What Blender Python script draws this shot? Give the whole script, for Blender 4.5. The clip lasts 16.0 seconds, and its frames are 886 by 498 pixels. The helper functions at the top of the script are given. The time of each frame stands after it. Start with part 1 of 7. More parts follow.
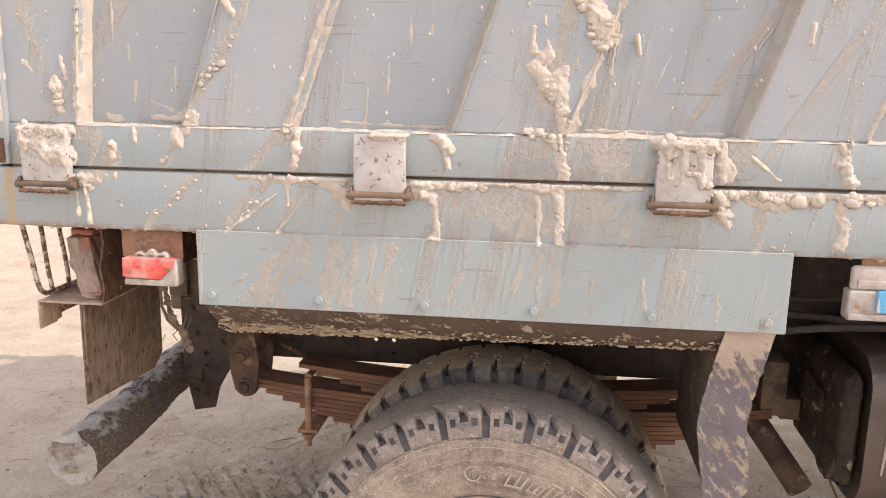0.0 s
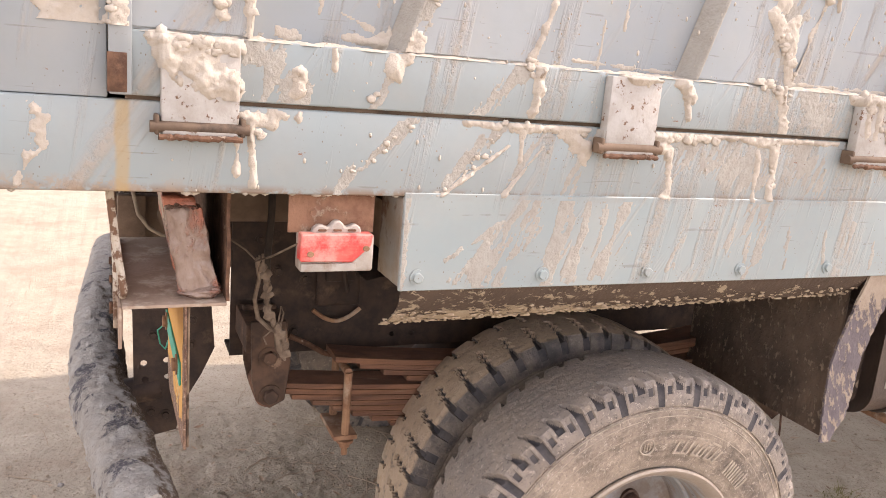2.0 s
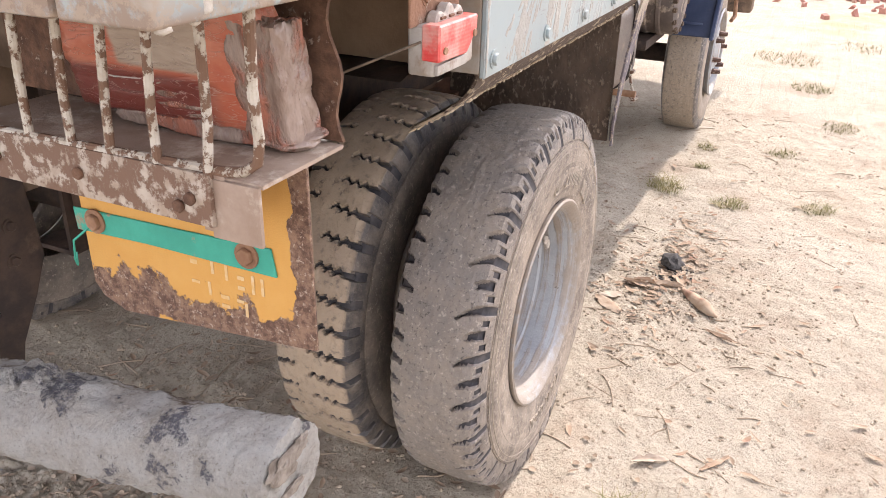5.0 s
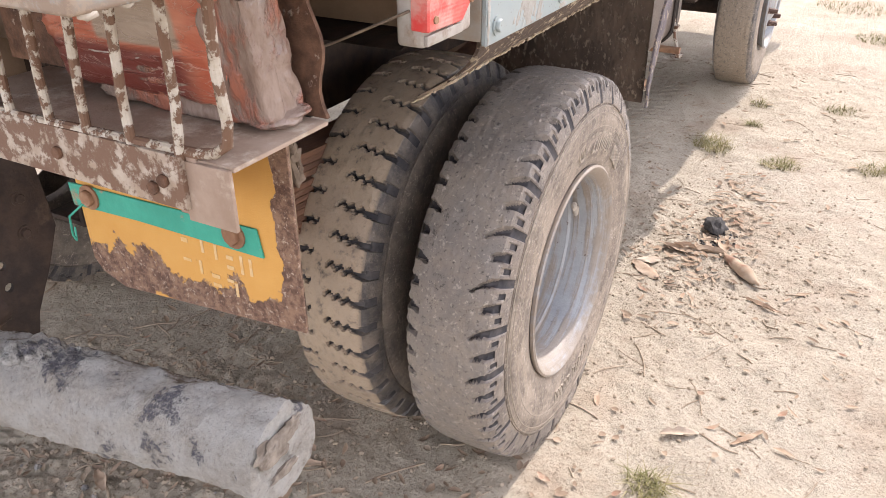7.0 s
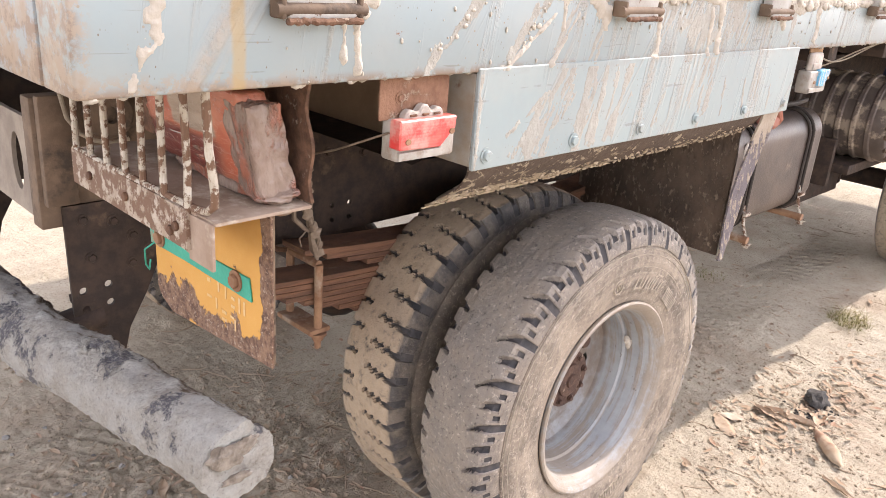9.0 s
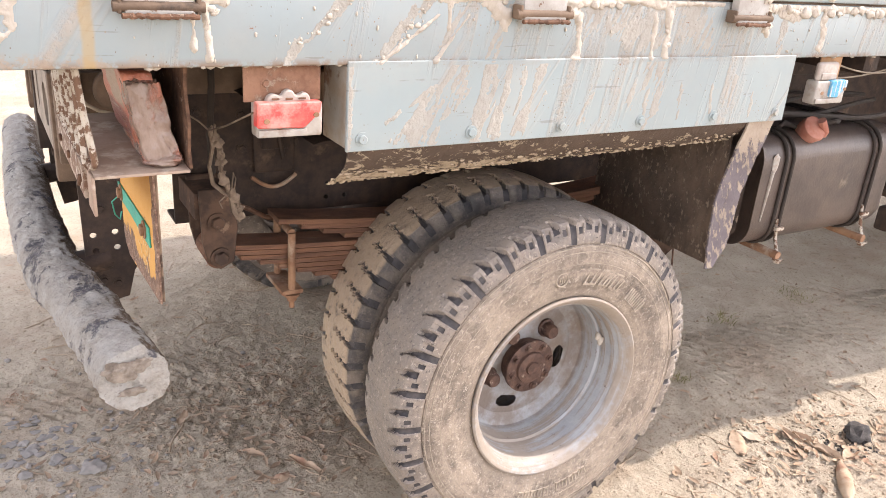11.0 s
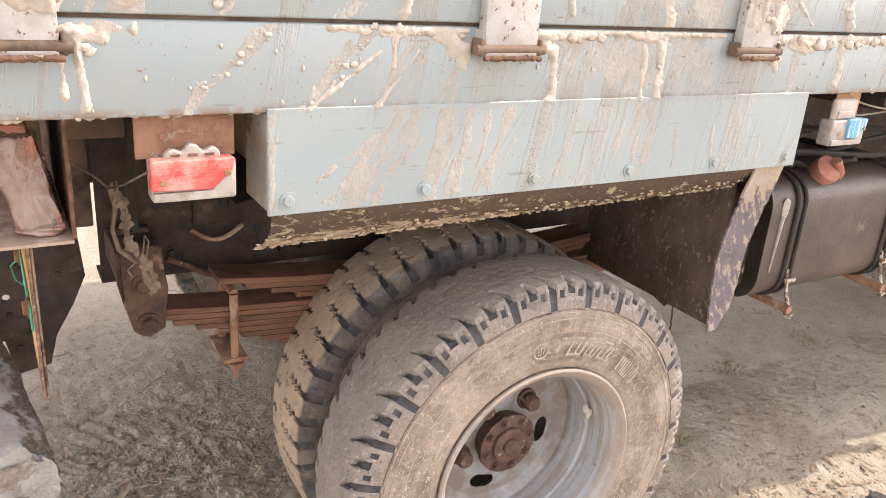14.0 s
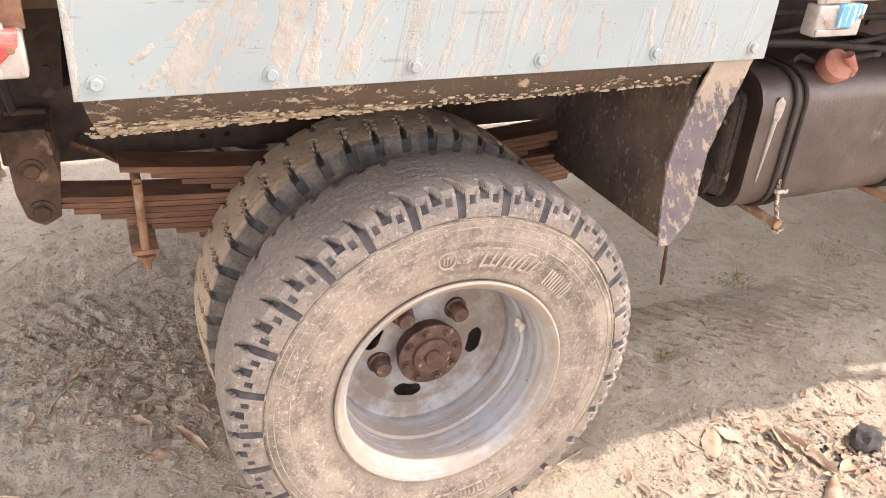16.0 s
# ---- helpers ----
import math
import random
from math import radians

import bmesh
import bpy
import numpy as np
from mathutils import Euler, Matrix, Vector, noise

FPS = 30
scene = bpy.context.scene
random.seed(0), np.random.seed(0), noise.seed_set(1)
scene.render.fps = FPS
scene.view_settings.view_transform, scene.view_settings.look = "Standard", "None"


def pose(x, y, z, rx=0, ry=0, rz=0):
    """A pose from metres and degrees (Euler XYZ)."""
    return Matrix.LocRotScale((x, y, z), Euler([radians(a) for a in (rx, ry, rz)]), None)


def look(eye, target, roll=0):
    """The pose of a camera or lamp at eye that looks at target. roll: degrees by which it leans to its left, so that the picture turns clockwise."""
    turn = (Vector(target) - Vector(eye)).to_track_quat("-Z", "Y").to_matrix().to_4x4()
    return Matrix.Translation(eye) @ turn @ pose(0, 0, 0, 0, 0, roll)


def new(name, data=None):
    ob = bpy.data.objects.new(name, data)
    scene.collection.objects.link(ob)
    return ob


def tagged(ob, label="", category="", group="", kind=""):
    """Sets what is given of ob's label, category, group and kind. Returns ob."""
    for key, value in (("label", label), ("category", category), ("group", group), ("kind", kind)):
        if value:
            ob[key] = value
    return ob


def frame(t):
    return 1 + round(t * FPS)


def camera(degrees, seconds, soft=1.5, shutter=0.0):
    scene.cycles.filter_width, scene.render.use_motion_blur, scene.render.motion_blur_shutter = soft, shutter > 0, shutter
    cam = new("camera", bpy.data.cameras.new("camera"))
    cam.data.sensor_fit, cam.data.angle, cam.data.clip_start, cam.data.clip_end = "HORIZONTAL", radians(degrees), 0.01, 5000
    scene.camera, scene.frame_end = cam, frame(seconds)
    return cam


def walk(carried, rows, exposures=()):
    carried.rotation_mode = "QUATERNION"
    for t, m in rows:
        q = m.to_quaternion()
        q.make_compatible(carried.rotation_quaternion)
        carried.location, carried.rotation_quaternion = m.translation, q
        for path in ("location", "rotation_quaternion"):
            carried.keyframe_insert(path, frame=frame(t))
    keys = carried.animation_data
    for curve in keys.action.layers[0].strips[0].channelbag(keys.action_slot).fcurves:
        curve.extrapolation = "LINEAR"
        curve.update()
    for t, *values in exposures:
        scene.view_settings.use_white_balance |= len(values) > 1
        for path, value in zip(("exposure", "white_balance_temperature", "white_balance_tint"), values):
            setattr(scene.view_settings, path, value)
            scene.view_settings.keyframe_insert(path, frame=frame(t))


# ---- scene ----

cam = camera(58.6, 16.0, soft=0.5)
PATH = [
    (0, (0.039, -1.418, 1.441), (-0.194, 0.526, 1.035), 1.0),
    (0.5, (-0.249, -1.319, 1.398), (-0.366, 0.639, 1.008), 1.1),
    (1, (-0.513, -1.204, 1.394), (-0.286, 0.75, 1.031), 2.3),
    (1.5, (-0.821, -1.164, 1.384), (-0.228, 0.713, 1.032), 3.8),
    (2, (-0.999, -1.057, 1.341), (-0.222, 0.731, 0.897), 4.9),
    (2.5, (-1.164, -0.857, 1.321), (-0.243, 0.795, 0.673), 4.2),
    (3, (-1.374, -0.714, 1.279), (-0.131, 0.615, 0.449), 3.3),
    (3.5, (-1.488, -0.59, 1.299), (-0.068, 0.56, 0.486), 3.2),
    (4, (-1.492, -0.401, 1.263), (0.038, 0.619, 0.477), 1.8),
    (4.5, (-1.521, -0.361, 1.254), (0.087, 0.479, 0.411), 2.7),
    (4.7, (-1.533, -0.364, 1.252), (0.113, 0.381, 0.392), 1.6),
    (6.8, (-1.459, -0.414, 1.258), (0.086, 0.432, 0.309), -0.2),
    (7, (-1.458, -0.411, 1.261), (0.076, 0.431, 0.294), -0.1),
    (7.5, (-1.45, -0.41, 1.272), (0.117, 0.436, 0.361), -0.4),
    (8, (-1.435, -0.419, 1.279), (0.151, 0.421, 0.395), -1.0),
    (8.5, (-1.433, -0.561, 1.29), (0.118, 0.447, 0.53), 1.1),
    (8.7, (-1.452, -0.642, 1.301), (0.026, 0.499, 0.585), 2.6),
    (10.8, (-1.119, -1.153, 1.349), (-0.151, 0.429, 0.601), 4.7),
    (11, (-1.121, -1.169, 1.363), (-0.15, 0.414, 0.62), 4.4),
    (11.5, (-1.098, -1.179, 1.371), (-0.197, 0.435, 0.605), 2.4),
    (12, (-1.086, -1.18, 1.394), (-0.189, 0.438, 0.635), 2.9),
    (12.5, (-1.091, -1.176, 1.409), (-0.203, 0.465, 0.69), 3.1),
    (13, (-1.088, -1.171, 1.41), (-0.205, 0.492, 0.736), 3.4),
    (13.5, (-1.03, -1.148, 1.391), (-0.119, 0.497, 0.709), 4.0),
    (14, (-0.924, -1.002, 1.367), (0.039, 0.606, 0.669), 4.2),
    (14.5, (-0.793, -0.864, 1.35), (0.243, 0.682, 0.618), 5.1),
    (15, (-0.669, -0.866, 1.343), (0.287, 0.675, 0.499), 4.4),
    (15.5, (-0.583, -0.953, 1.348), (0.226, 0.618, 0.411), 4.8),
    (16, (-0.581, -1.018, 1.352), (0.17, 0.563, 0.385), 4.3),
]
walk(cam, [(t, look(eye, target, roll)) for t, eye, target, roll in PATH], exposures=((0, 1.91, 7300, 24), (1.5, 2.01, 7300, 24), (2.5, 2.33, 7200, 24), (3.2, 2.54, 7050, 24), (4.5, 2.34, 6750, 21), (6.8, 2.24, 6700, 19), (7.8, 2.24, 6700, 19), (8.5, 2.34, 6800, 19), (11, 2.43, 6950, 20), (13.5, 2.33, 7150, 20), (16, 2.59, 7250, 22)))

# ---- light ----
world = bpy.data.worlds.new("sky")
scene.world = world
world.use_nodes = True
wn = world.node_tree
sky = wn.nodes.new("ShaderNodeTexSky")
sky.sky_type, sky.sun_disc = "NISHITA", False
TO_SUN = Vector((0.95, -0.125, 1.0)).normalized()
sky.sun_elevation = math.asin(TO_SUN.z)
sky.sun_rotation = math.atan2(TO_SUN.x, TO_SUN.y)
sky.air_density, sky.dust_density, sky.ozone_density = 1.0, 0.6, 0.6
haze = wn.nodes.new("ShaderNodeHueSaturation")
haze.inputs["Saturation"].default_value = 0.34
wn.links.new(sky.outputs[0], haze.inputs["Color"])
wn.links.new(haze.outputs[0], wn.nodes["Background"].inputs[0])
wn.nodes["Background"].inputs[1].default_value = 0.125
sun = new("sun", bpy.data.lights.new("sun", "SUN"))
sun.data.energy, sun.data.angle, sun.data.color = 1.04, radians(0.6), (1.0, 0.985, 0.91)
sun.matrix_world = look(TO_SUN * 30, (0, 0, 0))


# ---- materials ----
class Graph:
    """A small node graph that ends in one Principled shader."""

    def __init__(self, name):
        self.m = bpy.data.materials.new(name)
        self.m.use_nodes = True
        self.t = self.m.node_tree
        self.bsdf = self.t.nodes["Principled BSDF"]
        self.co = self.node("ShaderNodeTexCoord").outputs["Object"]

    def node(self, kind, **attrs):
        n = self.t.nodes.new(kind)
        for k, v in attrs.items():
            setattr(n, k, v)
        return n

    def put(self, sock, v):
        if isinstance(v, bpy.types.NodeSocket):
            self.t.links.new(v, sock)
        elif isinstance(v, (tuple, list)) and len(v) == 3 and sock.type == "RGBA":
            sock.default_value = (*v, 1)
        else:
            sock.default_value = v

    def map(self, scale=(1, 1, 1), rot=(0, 0, 0), loc=(0, 0, 0), co=None):
        n = self.node("ShaderNodeMapping")
        self.put(n.inputs[0], co or self.co)
        n.inputs["Location"].default_value = loc
        n.inputs["Rotation"].default_value = [radians(a) for a in rot]
        n.inputs["Scale"].default_value = scale
        return n.outputs[0]

    def noise(self, scale, co=None, detail=4.0, rough=0.55, dist=0.0):
        n = self.node("ShaderNodeTexNoise")
        self.put(n.inputs["Vector"], co or self.co)
        n.inputs["Scale"].default_value, n.inputs["Detail"].default_value = scale, detail
        n.inputs["Roughness"].default_value, n.inputs["Distortion"].default_value = rough, dist
        return n.outputs["Fac"]

    def voro(self, scale, co=None, feature="F1"):
        n = self.node("ShaderNodeTexVoronoi", feature=feature)
        self.put(n.inputs["Vector"], co or self.co)
        n.inputs["Scale"].default_value = scale
        return n.outputs["Distance"]

    def step(self, v, a, b, c=0.0, d=1.0):
        n = self.node("ShaderNodeMapRange", interpolation_type="SMOOTHSTEP")
        self.put(n.inputs[0], v)
        for i, x in enumerate((a, b, c, d)):
            n.inputs[i + 1].default_value = x
        return n.outputs[0]

    def op(self, kind, a, b=0.0, c=0.0):
        n = self.node("ShaderNodeMath", operation=kind)
        self.put(n.inputs[0], a), self.put(n.inputs[1], b), self.put(n.inputs[2], c)
        return n.outputs[0]

    def mix(self, fac, a, b):
        n = self.node("ShaderNodeMix", data_type="RGBA")
        self.put(n.inputs[0], fac), self.put(n.inputs[6], a), self.put(n.inputs[7], b)
        return n.outputs[2]

    def xyz(self):
        n = self.node("ShaderNodeSeparateXYZ")
        self.put(n.inputs[0], self.co)
        return n.outputs

    def random(self):
        return self.node("ShaderNodeObjectInfo").outputs["Random"]

    def end(self, color, rough=0.8, metal=0.0, height=None, dist=0.002, strength=0.7, **extra):
        self.put(self.bsdf.inputs["Base Color"], color)
        self.put(self.bsdf.inputs["Roughness"], rough)
        self.put(self.bsdf.inputs["Metallic"], metal)
        for k, v in extra.items():
            self.put(self.bsdf.inputs[k.replace("_", " ")], v)
        if height is not None:
            b = self.node("ShaderNodeBump")
            b.inputs["Strength"].default_value, b.inputs["Distance"].default_value = strength, dist
            self.put(b.inputs["Height"], height)
            self.put(self.bsdf.inputs["Normal"], b.outputs[0])
        return self.m




def painted_steel(name, paint, paint2, muddy=0.0, lo=-0.5, hi=1.2, rusty=0.85):
    """Faded paint with splash streaks, run-downs, dust film, scratches and rust."""
    g = Graph(name)
    x, y, z = g.xyz()
    base = g.mix(g.step(g.noise(3.0), 0.35, 0.65), paint, paint2)
    base = g.mix(g.step(g.noise(24.0, None, 6, 0.7), 0.42, 0.72, 0, 0.45), base, (0.26, 0.29, 0.285))
    # slanting splash streaks, run-down streaks, dust film
    slant = g.map(rot=(0, -33, 0))
    s1 = g.noise(1.0, g.map(scale=(15, 3, 0.8), co=slant), 4, 0.55)
    s1 = g.step(s1, 0.605 - muddy * 0.03, 0.69)
    lean = g.map(rot=(0, -9, 0))
    thin = g.noise(1.0, g.map(scale=(62, 10, 3.0), co=lean), 4, 0.6)
    wide = g.noise(1.0, g.map(scale=(11, 3, 2.0), co=lean, loc=(3, 0, 0)), 4, 0.6)
    zone = g.op("MULTIPLY", g.step(x, lo, lo + 0.3), g.step(x, hi + 0.2, hi - 0.1))
    runs = g.op("ADD", g.op("MULTIPLY", thin, 0.32), g.op("ADD", g.op("MULTIPLY", wide, 0.73), g.op("MULTIPLY", zone, 0.035 + muddy * 0.045)))
    runs = g.step(runs, 0.575, 0.70)
    film = g.step(g.noise(9.0, None, 6, 0.65), 0.40, 0.8, 0.0, 0.30)
    broken = g.step(g.noise(85.0, None, 5, 0.75), 0.30, 0.58, 0.1, 1.0)
    mud = g.op("MAXIMUM", g.op("MULTIPLY", s1, g.step(g.noise(40.0, None, 5, 0.7), 0.30, 0.56, 0.3, 1.0)), g.op("MULTIPLY", runs, broken))
    mudc = g.mix(g.noise(60.0, None, 5, 0.7), (0.40, 0.35, 0.292), (0.355, 0.302, 0.245))
    col = g.mix(film, base, (0.38, 0.345, 0.295))
    col = g.mix(g.op("MULTIPLY", mud, 0.75), col, mudc)
    # fine dark scratches and scuffs
    scr = g.noise(1.0, g.map(scale=(7, 20, 150), rot=(0, 8, 0)), 2, 0.5)
    scr = g.op("MULTIPLY", g.step(scr, 0.665, 0.69), g.step(g.noise(13.0, g.map(loc=(2, 8, 1)), 4, 0.6), 0.48, 0.56))
    col = g.mix(g.op("MULTIPLY", scr, 0.42), col, (0.15, 0.135, 0.12))
    scuff = g.step(g.noise(16.0, g.map(scale=(1, 1, 1.6), loc=(1, 2, 9)), 6, 0.75), 0.64, 0.69)
    col = g.mix(g.op("MULTIPLY", scuff, 0.7), col, (0.17, 0.155, 0.145))
    edge = g.op("MULTIPLY", g.op("MAXIMUM", g.step(z, 1.172, 1.158), g.step(x, -1.142, -1.154)), g.op("MULTIPLY", g.step(z, 1.15, 1.156), g.step(g.noise(34.0, None, 5, 0.7), 0.40, 0.56)))
    col = g.mix(g.op("MULTIPLY", edge, rusty), col, (0.23, 0.15, 0.10))
    corner = g.op("MULTIPLY", g.op("MAXIMUM", g.step(x, -1.132, -1.148), g.op("MULTIPLY", g.step(x, -0.85, -1.0), g.step(z, 1.184, 1.166))), g.op("MULTIPLY", g.step(z, 1.15, 1.156), g.step(g.noise(30.0, g.map(loc=(3, 2, 2)), 6, 0.75), 0.47, 0.54)))
    col = g.mix(g.op("MULTIPLY", corner, 0.7), col, (0.33, 0.255, 0.19))
    drip = g.op("MULTIPLY", g.step(g.op("ABSOLUTE", g.op("ADD", x, g.op("ADD", 0.978, g.op("MULTIPLY", g.noise(18.0), 0.012)))), 0.011, 0.005), g.step(z, 1.274, 1.27))
    col = g.mix(g.op("MULTIPLY", drip, 0.6), col, (0.40, 0.27, 0.11))
    rust = g.step(g.noise(11.0, g.map(scale=(1, 1, 2.2), loc=(7, 3, 2)), 6, 0.7), 0.675, 0.71)
    col = g.mix(rust, col, (0.22, 0.09, 0.04))
    speck = g.step(g.voro(75.0), 0.13, 0.07)
    col = g.mix(g.op("MULTIPLY", speck, g.step(g.noise(7.0), 0.46, 0.62)), col, (0.27, 0.19, 0.13))
    speck2 = g.step(g.voro(170.0, g.map(scale=(1, 1, 0.6))), 0.16, 0.08)
    col = g.mix(g.op("MULTIPLY", speck2, g.step(g.noise(15.0, g.map(loc=(6, 1, 3)), 4, 0.6), 0.50, 0.60)), col, (0.16, 0.12, 0.09))
    h = g.op("ADD", g.op("MULTIPLY", mud, g.op("ADD", 0.5, g.noise(110.0, None, 4, 0.7))), g.op("MULTIPLY", g.noise(5.0), 0.8))
    return g.end(col, g.op("ADD", 0.42, g.op("MULTIPLY", mud, 0.45)), 0.0, h, 0.004, 0.7)


def plain(name, c1, c2, scale=14.0, rough=0.85, metal=0.0, fine=120.0, dist=0.0015, third=None, cut=(0.55, 0.66), tscale=8.0, stretch=(1, 1, 1)):
    """Two mingled tones, a third in patches, and a fine relief."""
    g = Graph(name)
    co = g.map(scale=stretch)
    col = g.mix(g.step(g.noise(scale, co, 6, 0.62), 0.33, 0.67), c1, c2)
    h = g.noise(fine, co, 4, 0.6)
    if third:
        m = g.step(g.noise(tscale, g.map(scale=stretch, loc=(3.3, 1.1, 5.2)), 6, 0.65), *cut)
        col = g.mix(m, col, third)
        h = g.op("ADD", h, g.op("MULTIPLY", m, 0.7))
    return g.end(col, rough, metal, h, dist)


M_BLUE = painted_steel("pale_blue_paint", (0.260, 0.292, 0.308), (0.287, 0.317, 0.330), 0.0)
M_BEAM = painted_steel("pale_blue_paint_muddy", (0.250, 0.300, 0.308), (0.278, 0.322, 0.326), 0.6)
M_SKIRT = painted_steel("pale_skirt_paint", (0.246, 0.300, 0.306), (0.274, 0.324, 0.325), 0.45, -0.35, 0.4, 0.12)
M_WHITE = plain("chipped_white_paint", (0.44, 0.425, 0.40), (0.36, 0.33, 0.295), 30, 0.7, third=(0.19, 0.11, 0.07), cut=(0.60, 0.64), tscale=75)
M_FILMMUD = plain("thin_mud_film", (0.365, 0.348, 0.310), (0.325, 0.302, 0.262), 40, 0.95, fine=130, dist=0.005)
M_DARKRUST = plain("dark_scaly_rust", (0.075, 0.036, 0.021), (0.165, 0.085, 0.05), 45, 0.9, third=(0.34, 0.26, 0.195), cut=(0.61, 0.67), tscale=50, dist=0.004)
M_MUD = plain("dried_mud", (0.49, 0.44, 0.375), (0.41, 0.36, 0.30), 25, 0.95, fine=160, dist=0.003, third=(0.29, 0.23, 0.17), cut=(0.62, 0.72), tscale=60)
M_RUST = plain("rusty_steel", (0.20, 0.10, 0.055), (0.33, 0.19, 0.11), 20, 0.9, third=(0.42, 0.33, 0.25), cut=(0.52, 0.72), tscale=12)
M_DARK = plain("grimy_black_steel", (0.018, 0.010, 0.007), (0.050, 0.028, 0.018), 26, 0.75, third=(0.11, 0.068, 0.044), cut=(0.58, 0.74), tscale=13)
M_SPRING = plain("rusty_spring_steel", (0.115, 0.055, 0.033), (0.22, 0.105, 0.058), 1.0, 0.8, stretch=(5, 20, 90), third=(0.26, 0.17, 0.11), cut=(0.58, 0.75), tscale=1.2)
M_BAR = plain("chipped_bar_paint", (0.50, 0.455, 0.39), (0.38, 0.32, 0.25), 40, 0.8, third=(0.15, 0.082, 0.05), cut=(0.47, 0.54), tscale=62)
M_TRAY = plain("dusty_tray_steel", (0.36, 0.27, 0.21), (0.26, 0.18, 0.13), 12, 0.9, third=(0.48, 0.40, 0.32), cut=(0.5, 0.7), tscale=20)


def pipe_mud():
    """Pale settled dust over brown caked mud, its +x side darkened for shade, with bare blue-grey patches."""
    g = Graph("mud_caked_pipe_shaded_front")
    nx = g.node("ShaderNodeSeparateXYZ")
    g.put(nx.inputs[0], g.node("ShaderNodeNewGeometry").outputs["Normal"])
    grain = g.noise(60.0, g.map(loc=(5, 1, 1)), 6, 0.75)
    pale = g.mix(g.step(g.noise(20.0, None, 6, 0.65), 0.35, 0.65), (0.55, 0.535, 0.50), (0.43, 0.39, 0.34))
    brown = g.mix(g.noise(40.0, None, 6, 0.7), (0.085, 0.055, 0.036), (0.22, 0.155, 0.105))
    # brown mud and the shade of the truck-facing side, both painted by normal x
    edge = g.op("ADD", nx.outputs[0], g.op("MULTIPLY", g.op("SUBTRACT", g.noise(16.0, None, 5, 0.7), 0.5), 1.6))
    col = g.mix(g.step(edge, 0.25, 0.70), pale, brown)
    bare = g.op("MULTIPLY", g.step(g.noise(10.0, g.map(loc=(3.3, 1.1, 5.2)), 7, 0.7), 0.56, 0.60), g.step(grain, 0.36, 0.52))
    col = g.mix(bare, col, g.mix(g.noise(30.0), (0.095, 0.092, 0.112), (0.17, 0.163, 0.18)))
    grit = g.noise(170.0, None, 6, 0.8)
    col = g.mix(g.step(grit, 0.50, 0.62, 0, 0.5), col, (0.64, 0.60, 0.54))
    col = g.mix(g.step(grit, 0.45, 0.36, 0, 0.5), col, (0.17, 0.135, 0.105))
    h = g.op("ADD", g.op("ADD", g.noise(70.0, None, 6, 0.75), g.op("MULTIPLY", grit, 0.8)), g.op("MULTIPLY", bare, -0.5))
    return g.end(col, 0.95, 0.0, h, 0.016, 0.9)


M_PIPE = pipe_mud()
M_RUBBER = plain("black_rubber", (0.022, 0.017, 0.014), (0.046, 0.034, 0.027), 15, 0.8)
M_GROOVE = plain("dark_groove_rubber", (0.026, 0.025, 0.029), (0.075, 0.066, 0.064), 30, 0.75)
M_FLAPMUD = plain("mud_splashed_rubber", (0.062, 0.041, 0.029), (0.14, 0.096, 0.067), 14, 0.9, third=(0.29, 0.22, 0.16), cut=(0.53, 0.66), tscale=85, dist=0.009, fine=80, stretch=(1, 1, 0.6))


def strip_mud():
    g = Graph("mud_crusted_strip")
    x, y, z = g.xyz()
    base = g.mix(g.noise(25.0, None, 5, 0.7), (0.075, 0.062, 0.075), (0.20, 0.17, 0.175))
    sl = g.noise(1.0, g.map(scale=(75, 20, 14), co=g.map(rot=(0, 32, 0))), 5, 0.7)
    m = g.op("ADD", g.op("MULTIPLY", sl, 0.75), g.op("MULTIPLY", g.noise(45.0, None, 5, 0.75), 0.45))
    m = g.step(g.op("ADD", m, g.op("MULTIPLY", g.step(z, 0.93, 1.01), 0.22)), 0.60, 0.68)
    col = g.mix(m, base, g.mix(g.noise(60.0), (0.40, 0.33, 0.26), (0.30, 0.235, 0.18)))
    return g.end(col, 0.85, 0.0, g.op("ADD", m, g.noise(140.0)), 0.004)


M_STRIP = strip_mud()


def guard_mud():
    g = Graph("mud_splashed_guard")
    x, y, z = g.xyz()
    low = g.step(y, 0.03, 0.085)
    base = g.mix(g.noise(20.0), (0.045, 0.030, 0.022), (0.12, 0.080, 0.055))
    sl = g.noise(1.0, g.map(scale=(10, 30, 34), co=g.map(rot=(0, -32, 0))), 5, 0.7, 0.8)
    spl = g.noise(62.0, None, 6, 0.75, 0.6)
    left = g.step(x, 0.1, -0.5)
    m = g.op("ADD", g.op("MULTIPLY", sl, 0.55), g.op("ADD", g.op("MULTIPLY", low, 0.10), g.op("ADD", g.op("MULTIPLY", left, 0.06), g.op("MULTIPLY", spl, 0.5))))
    m = g.step(m, 0.60, 0.64)
    col = g.mix(m, base, g.mix(g.noise(40.0), (0.44, 0.36, 0.26), (0.32, 0.25, 0.17)))
    return g.end(col, 0.9, 0.0, g.op("ADD", m, g.noise(120.0)), 0.005)


M_GUARD = guard_mud()
M_TANK = plain("dusty_tank_plastic", (0.048, 0.035, 0.030), (0.092, 0.066, 0.053), 8, 0.45, third=(0.22, 0.165, 0.125), cut=(0.60, 0.80), tscale=9)
M_CLOTH = plain("dusty_red_cloth", (0.34, 0.125, 0.085), (0.42, 0.20, 0.15), 24, 0.95, fine=60, dist=0.004)
M_GREEN = plain("green_strip_paint", (0.02, 0.26, 0.185), (0.03, 0.33, 0.235), 14, 0.6, third=(0.26, 0.20, 0.13), cut=(0.62, 0.68), tscale=16)


